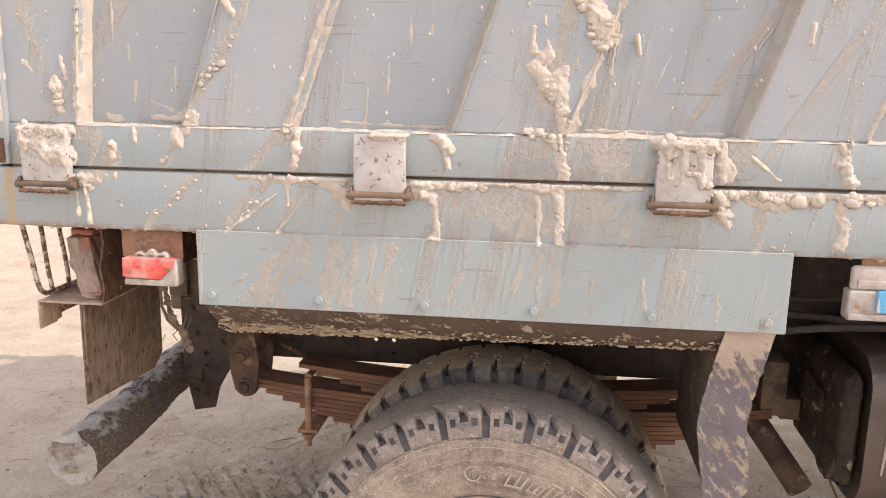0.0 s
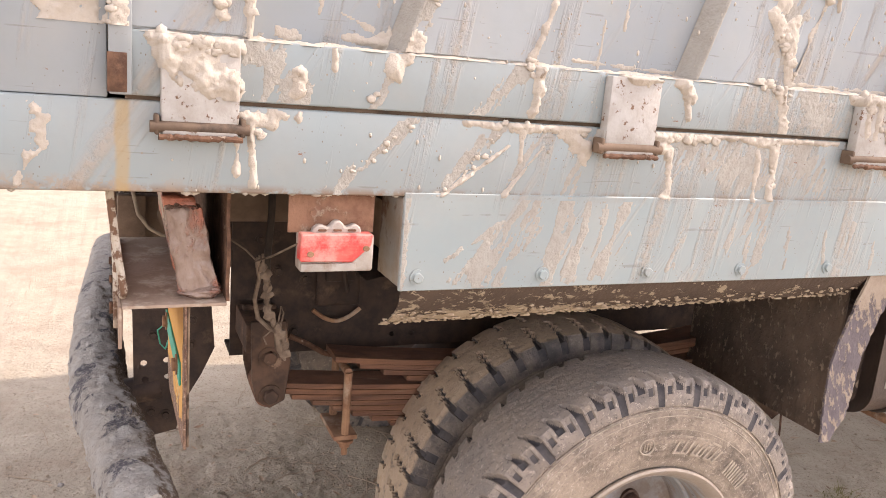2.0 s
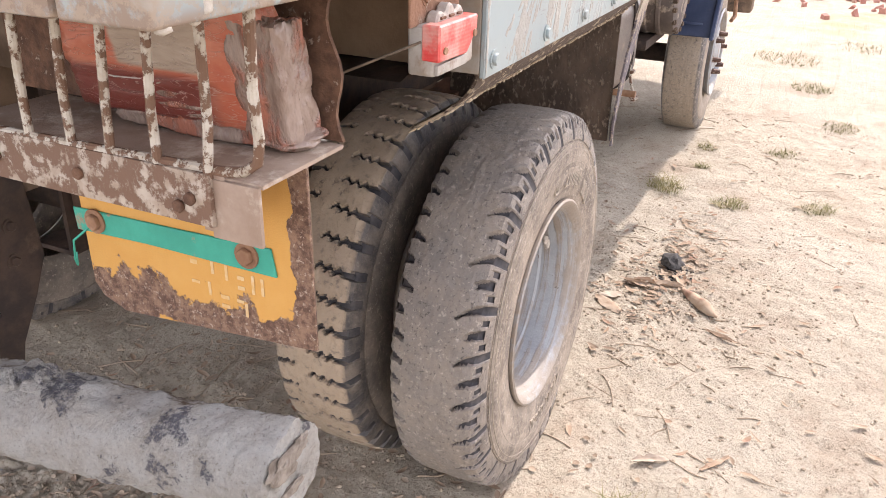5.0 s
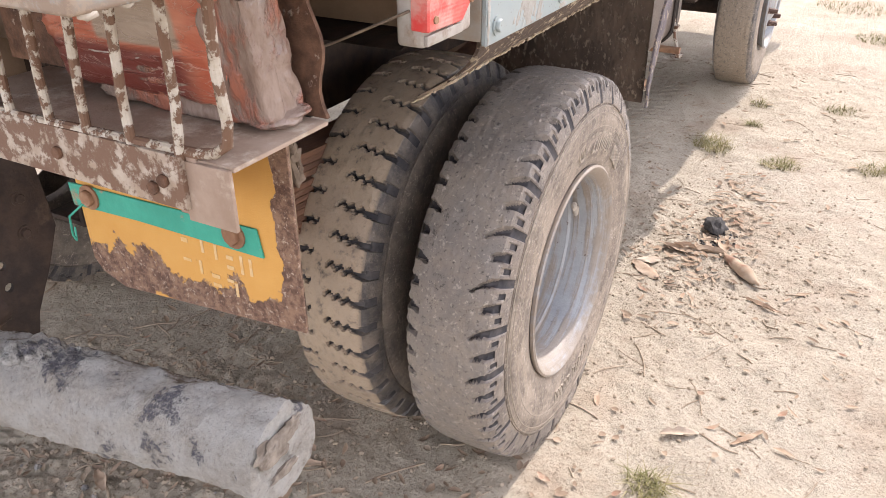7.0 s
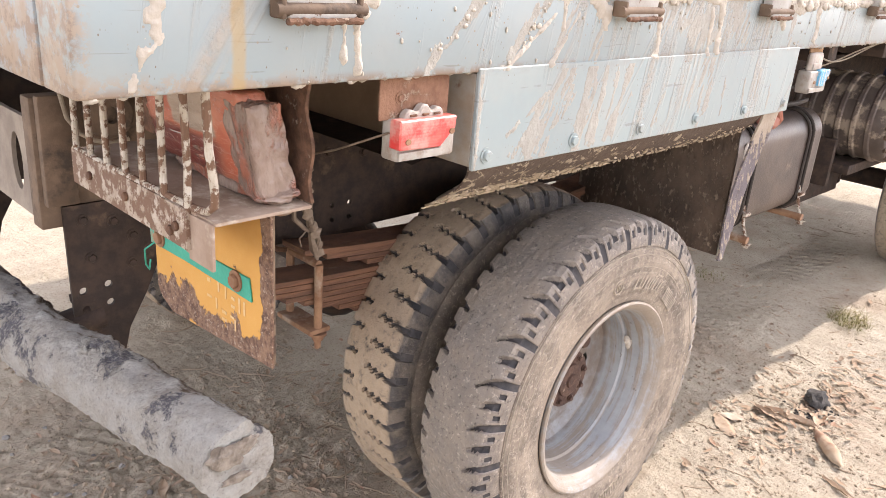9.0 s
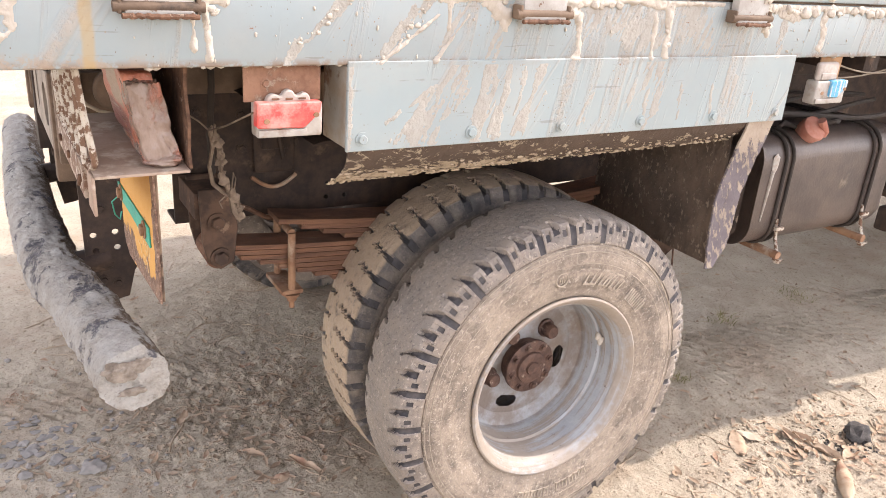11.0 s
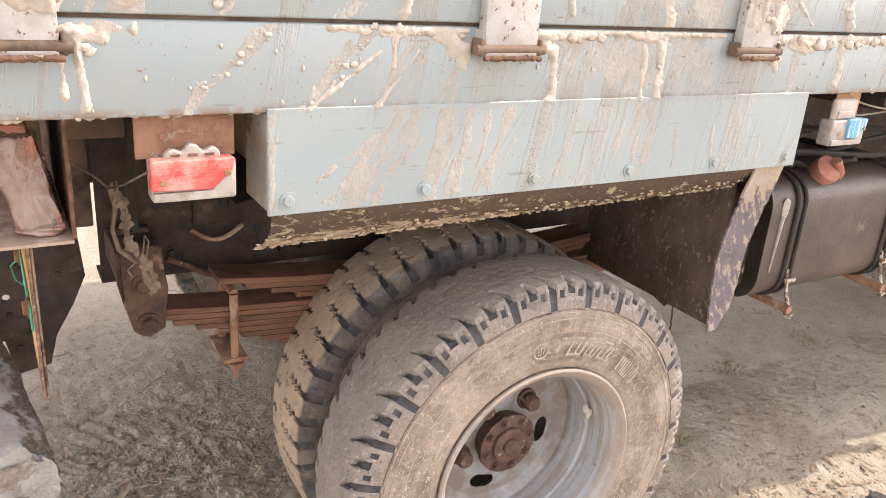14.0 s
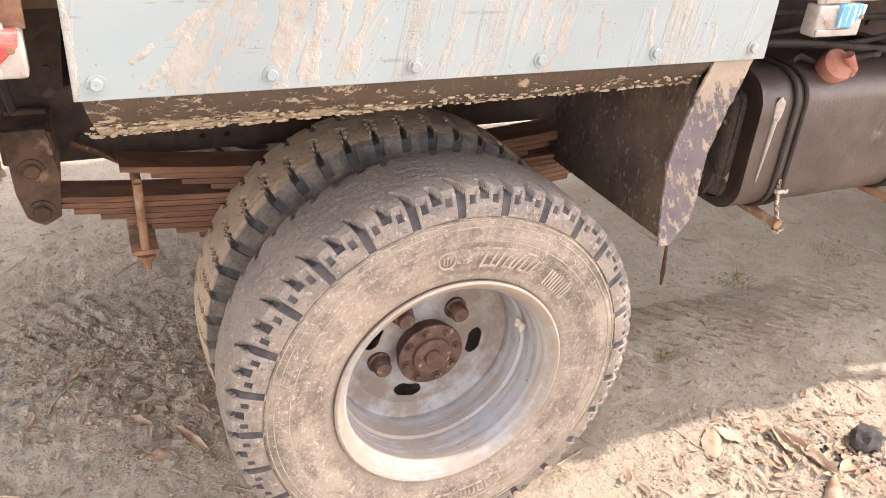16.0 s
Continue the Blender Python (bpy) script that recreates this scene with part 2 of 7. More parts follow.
def rim_paint():
    """Grey white paint with dust lying in rings and run-down dirt; the disc is browned for dirt and shade."""
    g = Graph("grey_white_rim_paint")
    x, y, z = g.xyz()
    col = g.mix(g.step(g.noise(9.0, None, 6, 0.65), 0.35, 0.65), (0.36, 0.375, 0.385), (0.28, 0.295, 0.31))
    ring = g.noise(1.0, g.map(scale=(2.5, 75, 2.5)), 4, 0.65)
    dust = g.op("ADD", g.op("MULTIPLY", ring, 0.6), g.op("MULTIPLY", g.noise(7.0, g.map(loc=(3, 1, 5)), 6, 0.7), 0.55))
    dust = g.step(dust, 0.505, 0.65, 0, 0.85)
    col = g.mix(dust, col, g.mix(g.noise(50.0), (0.33, 0.27, 0.21), (0.22, 0.175, 0.135)))
    chip = g.step(g.noise(60.0, None, 5, 0.7), 0.65, 0.69)
    col = g.mix(chip, col, (0.13, 0.09, 0.07))
    lip = g.op("MULTIPLY", g.step(y, 0.062, 0.050), g.step(g.noise(38.0, None, 5, 0.7), 0.33, 0.6, 0.3, 0.95))
    col = g.mix(lip, col, (0.27, 0.22, 0.175))
    # deep-set disc: dirt plus the recess's shade, painted into the colour
    disc = g.op("MULTIPLY", g.step(y, 0.172, 0.186), g.step(g.noise(13.0, g.map(loc=(2, 2, 6)), 6, 0.7), 0.34, 0.62, 0.15, 0.85))
    col = g.mix(disc, col, (0.17, 0.125, 0.095))
    return g.end(col, 0.5, 0.0, g.op("ADD", g.noise(120.0), dust), 0.0015)


M_RIM = rim_paint()
M_HUB = plain("rusty_hub", (0.058, 0.030, 0.023), (0.125, 0.070, 0.050), 40, 0.6, 0.25, third=(0.30, 0.22, 0.17), cut=(0.58, 0.68), tscale=34, dist=0.004)
M_BROWN = plain("brown_grimy_steel", (0.10, 0.065, 0.042), (0.18, 0.12, 0.08), 12, 0.8, third=(0.05, 0.035, 0.026), cut=(0.52, 0.66), tscale=9)
M_YELLOW = plain("yellow_cab_paint", (0.65, 0.38, 0.04), (0.55, 0.32, 0.05), 5, 0.45, third=(0.45, 0.38, 0.30), cut=(0.6, 0.8))
M_NAVY = plain("dark_blue_mudguard", (0.030, 0.045, 0.090), (0.052, 0.070, 0.125), 8, 0.45, third=(0.20, 0.17, 0.14), cut=(0.6, 0.85))
M_WIRE = plain("dusty_wire", (0.20, 0.16, 0.12), (0.30, 0.25, 0.19), 40, 0.8)
M_PALE = plain("pale_lamp_plastic", (0.40, 0.37, 0.335), (0.31, 0.275, 0.235), 25, 0.5, third=(0.26, 0.20, 0.155), cut=(0.50, 0.68), tscale=26)
M_TAB = plain("dusty_lamp_cap", (0.43, 0.38, 0.335), (0.33, 0.28, 0.24), 40, 0.8)
M_LAMPBLUE = plain("blue_splashed_lens", (0.06, 0.33, 0.56), (0.10, 0.40, 0.62), 20, 0.35, third=(0.55, 0.53, 0.50), cut=(0.50, 0.56), tscale=1.0, stretch=(80, 20, 6))


def red_lens():
    g = Graph("red_lamp_lens")
    z = g.xyz()[2]
    ribs = g.op("SINE", g.op("MULTIPLY", z, 1500.0))
    col = g.mix(g.step(g.noise(30.0), 0.4, 0.75), (0.60, 0.045, 0.04), (0.64, 0.15, 0.12))
    col = g.mix(g.step(g.noise(16.0, g.map(loc=(0, 3, 1)), 6, 0.7), 0.46, 0.66, 0, 0.75), col, (0.55, 0.33, 0.28))
    return g.end(col, 0.38, 0.0, ribs, 0.0004, 0.18)


M_RED = red_lens()


def plate_paint():
    g = Graph("yellow_paint_over_rust")
    x, y, z = g.xyz()
    yellow = g.mix(g.noise(25.0), (0.50, 0.245, 0.05), (0.58, 0.32, 0.085))
    rust = g.mix(g.step(g.noise(75.0, None, 6, 0.8), 0.36, 0.64), (0.085, 0.040, 0.026), (0.26, 0.155, 0.10))
    rust = g.mix(g.step(g.noise(150.0, g.map(loc=(1, 4, 4)), 5, 0.8), 0.56, 0.64), rust, (0.40, 0.31, 0.24))
    edge = g.op("ADD", g.noise(22.0, None, 5, 0.6), g.op("MULTIPLY", g.step(z, 0.835, 0.765), 0.30))
    edge = g.op("ADD", edge, g.op("MULTIPLY", g.step(y, 0.102, 0.082), 0.36))
    m = g.step(edge, 0.66, 0.70)
    return g.end(g.mix(m, yellow, rust), 0.75, 0.0, g.op("SUBTRACT", g.op("MULTIPLY", g.noise(110.0, None, 5, 0.75), g.op("ADD", 0.5, m)), m), 0.004)


M_PLATE = plate_paint()


def bag_plastic():
    """Red printed wrapping with a cream label and a maroon foot, under wrinkled clear film."""
    g = Graph("red_printed_bag")
    x, y, z = g.xyz()
    col = g.mix(g.step(g.noise(16.0, None, 5, 0.6), 0.35, 0.68), (0.42, 0.105, 0.055), (0.50, 0.19, 0.115))
    label = g.op("MULTIPLY", g.op("MULTIPLY", g.step(y, 0.168, 0.176), g.step(y, 0.292, 0.284)), g.step(z, 1.058, 1.064))
    col = g.mix(label, col, g.mix(g.noise(40.0, g.map(scale=(1, 1, 4))), (0.42, 0.34, 0.26), (0.30, 0.22, 0.165)))
    foot = g.op("MULTIPLY", g.step(z, 1.062, 1.050), g.step(y, 0.15, 0.19))
    col = g.mix(foot, col, (0.16, 0.038, 0.028))
    wr = g.noise(1.0, g.map(scale=(20, 16, 80), rot=(18, 0, 0)), 4, 0.55, 0.8)
    # wrinkle highlights painted as pale lines, also raised in the bump
    fold = g.step(g.op("ABSOLUTE", g.op("SUBTRACT", wr, 0.5)), 0.012, 0.0)
    col = g.mix(g.op("MULTIPLY", fold, 0.5), col, (0.55, 0.40, 0.33))
    return g.end(col, 0.32, 0.0, g.op("ADD", wr, g.op("MULTIPLY", fold, 0.3)), 0.004, 0.7)


M_BAG = bag_plastic()
M_FILM = plain("crumpled_clear_film", (0.30, 0.225, 0.185), (0.20, 0.135, 0.105), 22, 0.25, fine=26, dist=0.014, third=(0.34, 0.13, 0.085), cut=(0.48, 0.62), tscale=14, stretch=(1, 1.6, 0.6))


def tyre_rubber(name, cx, cz, radius, dust1, dust2, side1, side2, amount, rub1=(0.030, 0.029, 0.031), rub2=(0.060, 0.056, 0.055), spots=1.0):
    g = Graph(name)
    x, y, z = g.xyz()
    dx, dz = g.op("SUBTRACT", x, cx), g.op("SUBTRACT", z, cz)
    r = g.op("SQRT", g.op("ADD", g.op("MULTIPLY", dx, dx), g.op("MULTIPLY", dz, dz)))
    rubber = g.mix(g.step(g.noise(26.0, None, 6, 0.7), 0.35, 0.65), rub1, rub2)
    tread = g.mix(g.noise(14.0, None, 6, 0.65), dust1, dust2)
    band = g.node("ShaderNodeCombineXYZ")
    g.put(band.inputs[0], g.op("MULTIPLY", r, 60.0)), g.put(band.inputs[1], g.op("MULTIPLY", dx, 3.0)), g.put(band.inputs[2], g.op("MULTIPLY", dz, 3.0))
    rings = g.noise(1.0, band.outputs[0], 5, 0.65)
    wall = g.mix(g.step(g.op("ADD", g.op("MULTIPLY", rings, 0.25), g.op("MULTIPLY", g.noise(9.0, None, 8, 0.78), 0.75)), 0.41, 0.59), side1, side2)
    wall = g.mix(g.step(r, 0.262, 0.246, 0, 0.6), wall, side1)
    top = g.op("MULTIPLY", g.step(r, radius - 0.0065, radius - 0.002), g.step(g.noise(45.0, None, 5, 0.7), 0.22, 0.5))
    low = g.step(r, radius - 0.046, radius - 0.060)
    col = g.mix(g.op("MULTIPLY", top, amount), rubber, tread)
    col = g.mix(g.op("MULTIPLY", low, g.step(g.noise(28.0, None, 6, 0.7), 0.2, 0.55, 0.45, 0.98)), col, wall)
    film = g.step(g.noise(17.0, g.map(loc=(1, 5, 2)), 6, 0.7), 0.38, 0.68, 0.05, 0.5)
    col = g.mix(film, col, (0.32, 0.255, 0.195))
    flake = g.op("MULTIPLY", low, g.step(g.noise(55.0, g.map(loc=(7, 7, 1)), 8, 0.8, 1.5), 0.57, 0.61))
    col = g.mix(g.op("MULTIPLY", flake, 0.6), col, (0.50, 0.42, 0.335))
    scuff = g.step(g.noise(100.0, None, 5, 0.78), 0.565, 0.63)
    col = g.mix(g.op("MULTIPLY", scuff, 0.6 * spots), col, (0.50, 0.43, 0.36))
    pit = g.step(g.noise(120.0, g.map(loc=(4, 4, 4)), 6, 0.78), 0.44, 0.37)
    col = g.mix(g.op("MULTIPLY", pit, g.op("SUBTRACT", 0.75 * spots, g.op("MULTIPLY", low, 0.45 * spots))), col, (0.05, 0.042, 0.038))
    return g.end(col, g.op("ADD", 0.50, g.op("MULTIPLY", low, 0.3)), 0.0, g.op("ADD", g.noise(130.0, None, 5, 0.75), g.op("MULTIPLY", g.noise(30.0), 1.5)), 0.0030, 0.85)


def earth():
    g = Graph("dry_trodden_earth")
    big = g.noise(0.9, None, 5, 0.6)
    mid = g.noise(6.0, None, 7, 0.68)
    fine = g.noise(105.0, None, 7, 0.78)
    col = g.mix(g.step(mid, 0.32, 0.68), (0.385, 0.322, 0.240), (0.456, 0.392, 0.302))
    col = g.mix(g.step(big, 0.48, 0.68, 0, 0.6), col, (0.435, 0.38, 0.303))
    col = g.mix(g.step(g.noise(2.3, g.map(loc=(9, 4, 0)), 6, 0.7), 0.48, 0.66, 0, 0.6), col, (0.34, 0.255, 0.183))
    col = g.mix(g.step(fine, 0.54, 0.62, 0, 0.85), col, (0.20, 0.145, 0.10))
    straw = g.noise(1.0, g.map(scale=(18, 75, 1), rot=(0, 0, 24)), 3, 0.6, 0.6)
    col = g.mix(g.step(straw, 0.66, 0.72, 0, 0.55), col, (0.25, 0.19, 0.13))
    far = g.step(g.noise(0.55, g.map(loc=(5, 2, 0)), 5, 0.65), 0.50, 0.66)
    x = g.xyz()[0]
    far = g.op("MULTIPLY", far, g.step(x, 4.5, 8.0, 0, 0.8))
    col = g.mix(far, col, (0.30, 0.27, 0.12))
    h = g.op("ADD", g.op("MULTIPLY", fine, 0.8), g.op("ADD", g.op("MULTIPLY", g.noise(42.0, None, 7, 0.75), 1.2), g.op("MULTIPLY", g.voro(95.0), 0.4)))
    clump = g.step(g.noise(30.0, g.map(loc=(2, 2, 2)), 7, 0.75), 0.50, 0.66)
    h = g.op("ADD", h, g.op("MULTIPLY", clump, 0.35))
    return g.end(col, 0.95, 0.0, h, 0.0065, 0.85)


M_EARTH = earth()
M_STONE = plain("grey_stone_chips", (0.20, 0.19, 0.18), (0.29, 0.265, 0.24), 20, 0.9)
M_CLOD = plain("charred_clod", (0.03, 0.028, 0.027), (0.075, 0.066, 0.06), 40, 0.95, fine=80, dist=0.006)
M_CRUMB = plain("earth_crumbs", (0.40, 0.32, 0.235), (0.31, 0.245, 0.178), 9, 0.95)
M_LEAF = plain("dry_leaf", (0.36, 0.245, 0.16), (0.45, 0.345, 0.25), 18, 0.9, third=(0.30, 0.17, 0.11), cut=(0.52, 0.64), tscale=9)
M_LEAFDARK = plain("old_brown_leaf", (0.20, 0.135, 0.09), (0.32, 0.23, 0.155), 22, 0.85)
M_LEAFPALE = plain("pale_dry_leaf", (0.52, 0.43, 0.335), (0.44, 0.345, 0.26), 22, 0.9)
M_TWIG = plain("dry_twig", (0.30, 0.22, 0.15), (0.42, 0.33, 0.24), 30, 0.9)
M_GRASS = plain("half_dry_grass", (0.15, 0.145, 0.05), (0.31, 0.25, 0.12), 12, 0.85)
M_BRICK = plain("red_brick", (0.32, 0.125, 0.095), (0.42, 0.21, 0.16), 4, 0.9, third=(0.45, 0.34, 0.26), cut=(0.55, 0.68), tscale=1.6)


# ---- mesh helpers ----
def merge(*parts):
    vs, fs = [], []
    for v, f in parts:
        k = len(vs)
        vs.extend(v)
        fs.extend([tuple(i + k for i in q) for q in f])
    return vs, fs


def bm_out(bm):
    bm.verts.index_update()
    out = [tuple(v.co) for v in bm.verts], [tuple(v.index for v in f.verts) for f in bm.faces]
    bm.free()
    return out


def box(x0, x1, y0, y1, z0, z1, bev=0.002, seg=2):
    bm = bmesh.new()
    bmesh.ops.create_cube(bm, size=1)
    for v in bm.verts:
        v.co = ((x0 + x1) / 2 + v.co.x * (x1 - x0), (y0 + y1) / 2 + v.co.y * (y1 - y0), (z0 + z1) / 2 + v.co.z * (z1 - z0))
    if bev:
        bmesh.ops.bevel(bm, geom=bm.edges[:], offset=bev, segments=seg, affect="EDGES", profile=0.5)
    return bm_out(bm)


def prism(poly, a, b, axis="y", bev=0.0):
    """A flat outline given thickness along one axis. Outline axes: y: (x, z), x: (y, z), z: (x, y)."""
    put = {"y": lambda p, w: (p[0], w, p[1]), "x": lambda p, w: (w, p[0], p[1]), "z": lambda p, w: (p[0], p[1], w)}[axis]
    bm = bmesh.new()
    v0 = [bm.verts.new(put(p, a)) for p in poly]
    v1 = [bm.verts.new(put(p, b)) for p in poly]
    n = len(poly)
    bm.faces.new(v0), bm.faces.new(v1[::-1])
    for i in range(n):
        bm.faces.new((v0[i], v1[i], v1[(i + 1) % n], v0[(i + 1) % n]))
    bmesh.ops.recalc_face_normals(bm, faces=bm.faces[:])
    if bev:
        bmesh.ops.bevel(bm, geom=bm.edges[:], offset=bev, segments=1, affect="EDGES")
    return bm_out(bm)


def tube(points, r, n=8, cap=True):
    """A round bar along a line of points; r may be one radius for each point."""
    pts = [Vector(p) for p in points]
    rad = r if isinstance(r, (list, tuple)) else [r] * len(pts)
    vs, fs = [], []
    side = None
    for i, p in enumerate(pts):
        d = (pts[min(i + 1, len(pts) - 1)] - pts[max(i - 1, 0)]).normalized()
        if side is None:
            side = d.orthogonal().normalized()
        side = (side - d * side.dot(d)).normalized()
        up = d.cross(side)
        for k in range(n):
            a = 2 * math.pi * k / n
            vs.append(tuple(p + (side * math.cos(a) + up * math.sin(a)) * rad[i]))
    for i in range(len(pts) - 1):
        for k in range(n):
            a, b = i * n + k, i * n + (k + 1) % n
            fs.append((a, b, b + n, a + n))
    if cap:
        fs.append(tuple(range(n))[::-1])
        fs.append(tuple(range(len(vs) - n, len(vs))))
    return vs, fs


def lathe(profile, cx, cz, n=64, closed=False):
    """Turned about an axle along y through (cx, cz); profile: (y, radius)."""
    vs, fs = [], []
    for y, r in profile:
        for k in range(n):
            a = 2 * math.pi * k / n
            vs.append((cx + r * math.cos(a), y, cz + r * math.sin(a)))
    m = len(profile)
    for i in range(m if closed else m - 1):
        j = (i + 1) % m
        for k in range(n):
            fs.append((i * n + k, i * n + (k + 1) % n, j * n + (k + 1) % n, j * n + k))
    return vs, fs


def blob(c, r, seed=0, lump=0.35, sub=2, freq=1.3):
    bm = bmesh.new()
    bmesh.ops.create_icosphere(bm, subdivisions=sub, radius=1)
    for v in bm.verts:
        q = 1 + lump * noise.noise(v.co * freq + Vector((seed * 3.7, seed * 1.3, seed * 7.1)))
        v.co = (c[0] + v.co.x * r[0] * q, c[1] + v.co.y * r[1] * q, c[2] + v.co.z * r[2] * q)
    return bm_out(bm)


def bolt(x, y, z, r=0.009, h=0.008, axis="y", sign=-1, washer=True):
    """A hexagon head on a washer."""
    hexa = [(r * math.cos(math.pi / 3 * k + 0.3), r * math.sin(math.pi / 3 * k + 0.3)) for k in range(6)]
    ring = [(1.45 * r * math.cos(math.pi / 8 * k), 1.45 * r * math.sin(math.pi / 8 * k)) for k in range(16)]
    if axis == "y":
        head = prism([(x + a, z + b) for a, b in hexa], y, y + sign * h, "y", r * 0.12)
        wash = prism([(x + a, z + b) for a, b in ring], y, y + sign * h * 0.3, "y")
    elif axis == "x":
        head = prism([(y + a, z + b) for a, b in hexa], x, x + sign * h, "x", r * 0.12)
        wash = prism([(y + a, z + b) for a, b in ring], x, x + sign * h * 0.3, "x")
    else:
        head = prism([(x + a, y + b) for a, b in hexa], z, z + sign * h, "z", r * 0.12)
        wash = prism([(x + a, y + b) for a, b in ring], z, z + sign * h * 0.3, "z")
    return merge(head, wash) if washer else head


def part(name, geo, material, parent=None, label="", sharp=35, kind=""):
    """One mesh object, under a thing or a part."""
    me = bpy.data.meshes.new(name)
    me.from_pydata(geo[0], [], geo[1])
    me.polygons.foreach_set("use_smooth", [True] * len(me.polygons))
    me.update()
    me.set_sharp_from_angle(angle=radians(sharp))
    me.materials.append(material)
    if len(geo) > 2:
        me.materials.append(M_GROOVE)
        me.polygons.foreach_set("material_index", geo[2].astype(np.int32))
    ob = new(name, me)
    ob.parent = parent
    return tagged(ob, label, kind=kind)


# ---- ground ----
def value_noise(x, y, seed):
    """Smooth noise on arrays, -1 to 1."""
    xi, yi = np.floor(x).astype(np.int64), np.floor(y).astype(np.int64)
    fx, fy = x - xi, y - yi
    fx, fy = fx * fx * (3 - 2 * fx), fy * fy * (3 - 2 * fy)

    def h(i, j):
        n = (i * 374761393 + j * 668265263 + seed * 974711) & 0x7FFFFFFF
        n = ((n ^ (n >> 13)) * 1274126177) & 0x7FFFFFFF
        return ((n ^ (n >> 16)) & 0xFFFF) / 32767.5 - 1

    return (h(xi, yi) * (1 - fx) + h(xi + 1, yi) * fx) * (1 - fy) + (h(xi, yi + 1) * (1 - fx) + h(xi + 1, yi + 1) * fx) * fy


def relief(x, y):
    """Height of the trodden ground."""
    z = 0.010 * value_noise(x * 2.1, y * 2.1, 1) + 0.007 * value_noise(x * 7, y * 7, 2) + 0.004 * value_noise(x * 19, y * 19, 3) + 0.0022 * value_noise(x * 38, y * 38, 4)
    rough = np.clip(value_noise(x * 1.3 + 5, y * 1.3, 6) * 1.5 + 0.4, 0, 1)
    z += rough * 0.005 * np.abs(value_noise(x * 26, y * 26, 5))
    loose = np.exp(-(((x + 0.55) / 0.45) ** 2 + ((y - 0.85) / 0.4) ** 2)) + 0.6 * np.exp(-(((x - 0.9) / 0.35) ** 2 + ((y + 0.05) / 0.2) ** 2))
    z += loose * (0.016 * np.abs(value_noise(x * 26, y * 26, 15)) + 0.012 * np.abs(value_noise(x * 55, y * 55, 16)))
    # prints of lug tyres: rows of short slanting dents
    for x0, x1, rows in ((0.62, 1.9, (0.36, 0.415, 0.47, 0.525, 0.58, 0.635)), (-1.3, -0.3, (0.98, 1.04, 1.10, 1.16, 1.22)), (2.0, 3.1, (0.45, 0.51, 0.57, 0.63))):
        at = (x > x0) & (x < x1) & (y > rows[0] - 0.05) & (y < rows[-1] + 0.05)
        if not at.any():
            continue
        px, py = x[at], y[at]
        soft = np.clip((px - x0) / 0.15, 0, 1) * np.clip((x1 - px) / 0.4, 0, 1) * np.clip(value_noise(px * 3.3, py * 6, 9) * 1.5 + 0.95, 0, 1) * np.clip((py - rows[0] + 0.05) / 0.05, 0, 1) * np.clip((rows[-1] + 0.05 - py) / 0.05, 0, 1)
        jit, sway, add = 0.08 * value_noise(px * 11, py * 11, 31), 0.012 * np.sin(px * 4), np.zeros(px.shape)
        for k, yk in enumerate(rows):
            u = (py - yk - sway) / 0.021
            f = (px / 0.068 + 0.62 * k + 0.30 * u + jit) % 1.0 - 0.5
            dent = np.clip(1.5 - np.abs(f) / 0.13, 0, 1) * np.clip(1.7 - 1.5 * np.abs(u), 0, 1)
            ridge = np.exp(-((np.abs(f) - 0.29) / 0.09) ** 2) * np.clip(1.5 - np.abs(u), 0, 1)
            add += 0.010 * ridge - 0.030 * dent
        z[at] += soft * add * (1.0 if x0 > 0 else 0.45)
    flat = np.exp(-(((x + 0.033) / 0.22) ** 2 + ((y - 0.29) / 0.36) ** 2) ** 2)
    far = np.clip((np.hypot(x - 0.5, y - 0.5) - 9) / 40, 0, 1)
    return z * (1 - 0.9 * flat) * (1 - far) - 0.004


def axis_lines(lo, hi, step, reach):
    a = list(np.arange(lo, hi, step))
    s, v = step, hi
    while v < reach:
        a.append(v)
        s *= 1.16
        v += s
    a.append(reach)
    s, v = step, lo
    while v > -reach:
        s *= 1.16
        v -= s
        a.insert(0, max(v, -reach))
    return np.array(a)


def build_ground():
    xs, ys = axis_lines(-2.6, 3.2, 0.0105, 900.0), axis_lines(-1.1, 2.4, 0.0105, 900.0)
    for lo, hi in ((0.6, 1.9), (-1.3, -0.3)):
        xs = np.concatenate([xs[xs < lo], np.arange(lo, hi, 0.0052), xs[xs > hi]])
    ys = np.concatenate([ys[ys < 0.33], np.arange(0.33, 1.12, 0.006), ys[ys > 1.125]])
    X, Y = np.meshgrid(xs, ys, indexing="ij")
    Z = relief(X, Y)
    n, m = X.shape
    me = bpy.data.meshes.new("ground")
    idx = np.arange(n * m).reshape(n, m)
    quads = np.stack([idx[:-1, :-1], idx[1:, :-1], idx[1:, 1:], idx[:-1, 1:]], -1).reshape(-1, 4)
    me.from_pydata(np.stack([X, Y, Z], -1).reshape(-1, 3).tolist(), [], quads.tolist())
    me.polygons.foreach_set("use_smooth", [True] * len(me.polygons))
    me.materials.append(M_EARTH)
    return tagged(new("ground", me), "dry trodden sandy earth with tyre prints and litter", "ground", kind="structure")


build_ground()


def height(x, y):
    return float(relief(np.array([x], float), np.array([y], float))[0])


# ---- truck ----
truck = tagged(new("tipper_truck"), "muddy pale blue tipper truck with twin rear wheels, parked", "truck")
AX, AZ = -0.033, 0.392  # rear axle
WIDE = 2.06  # width of the body

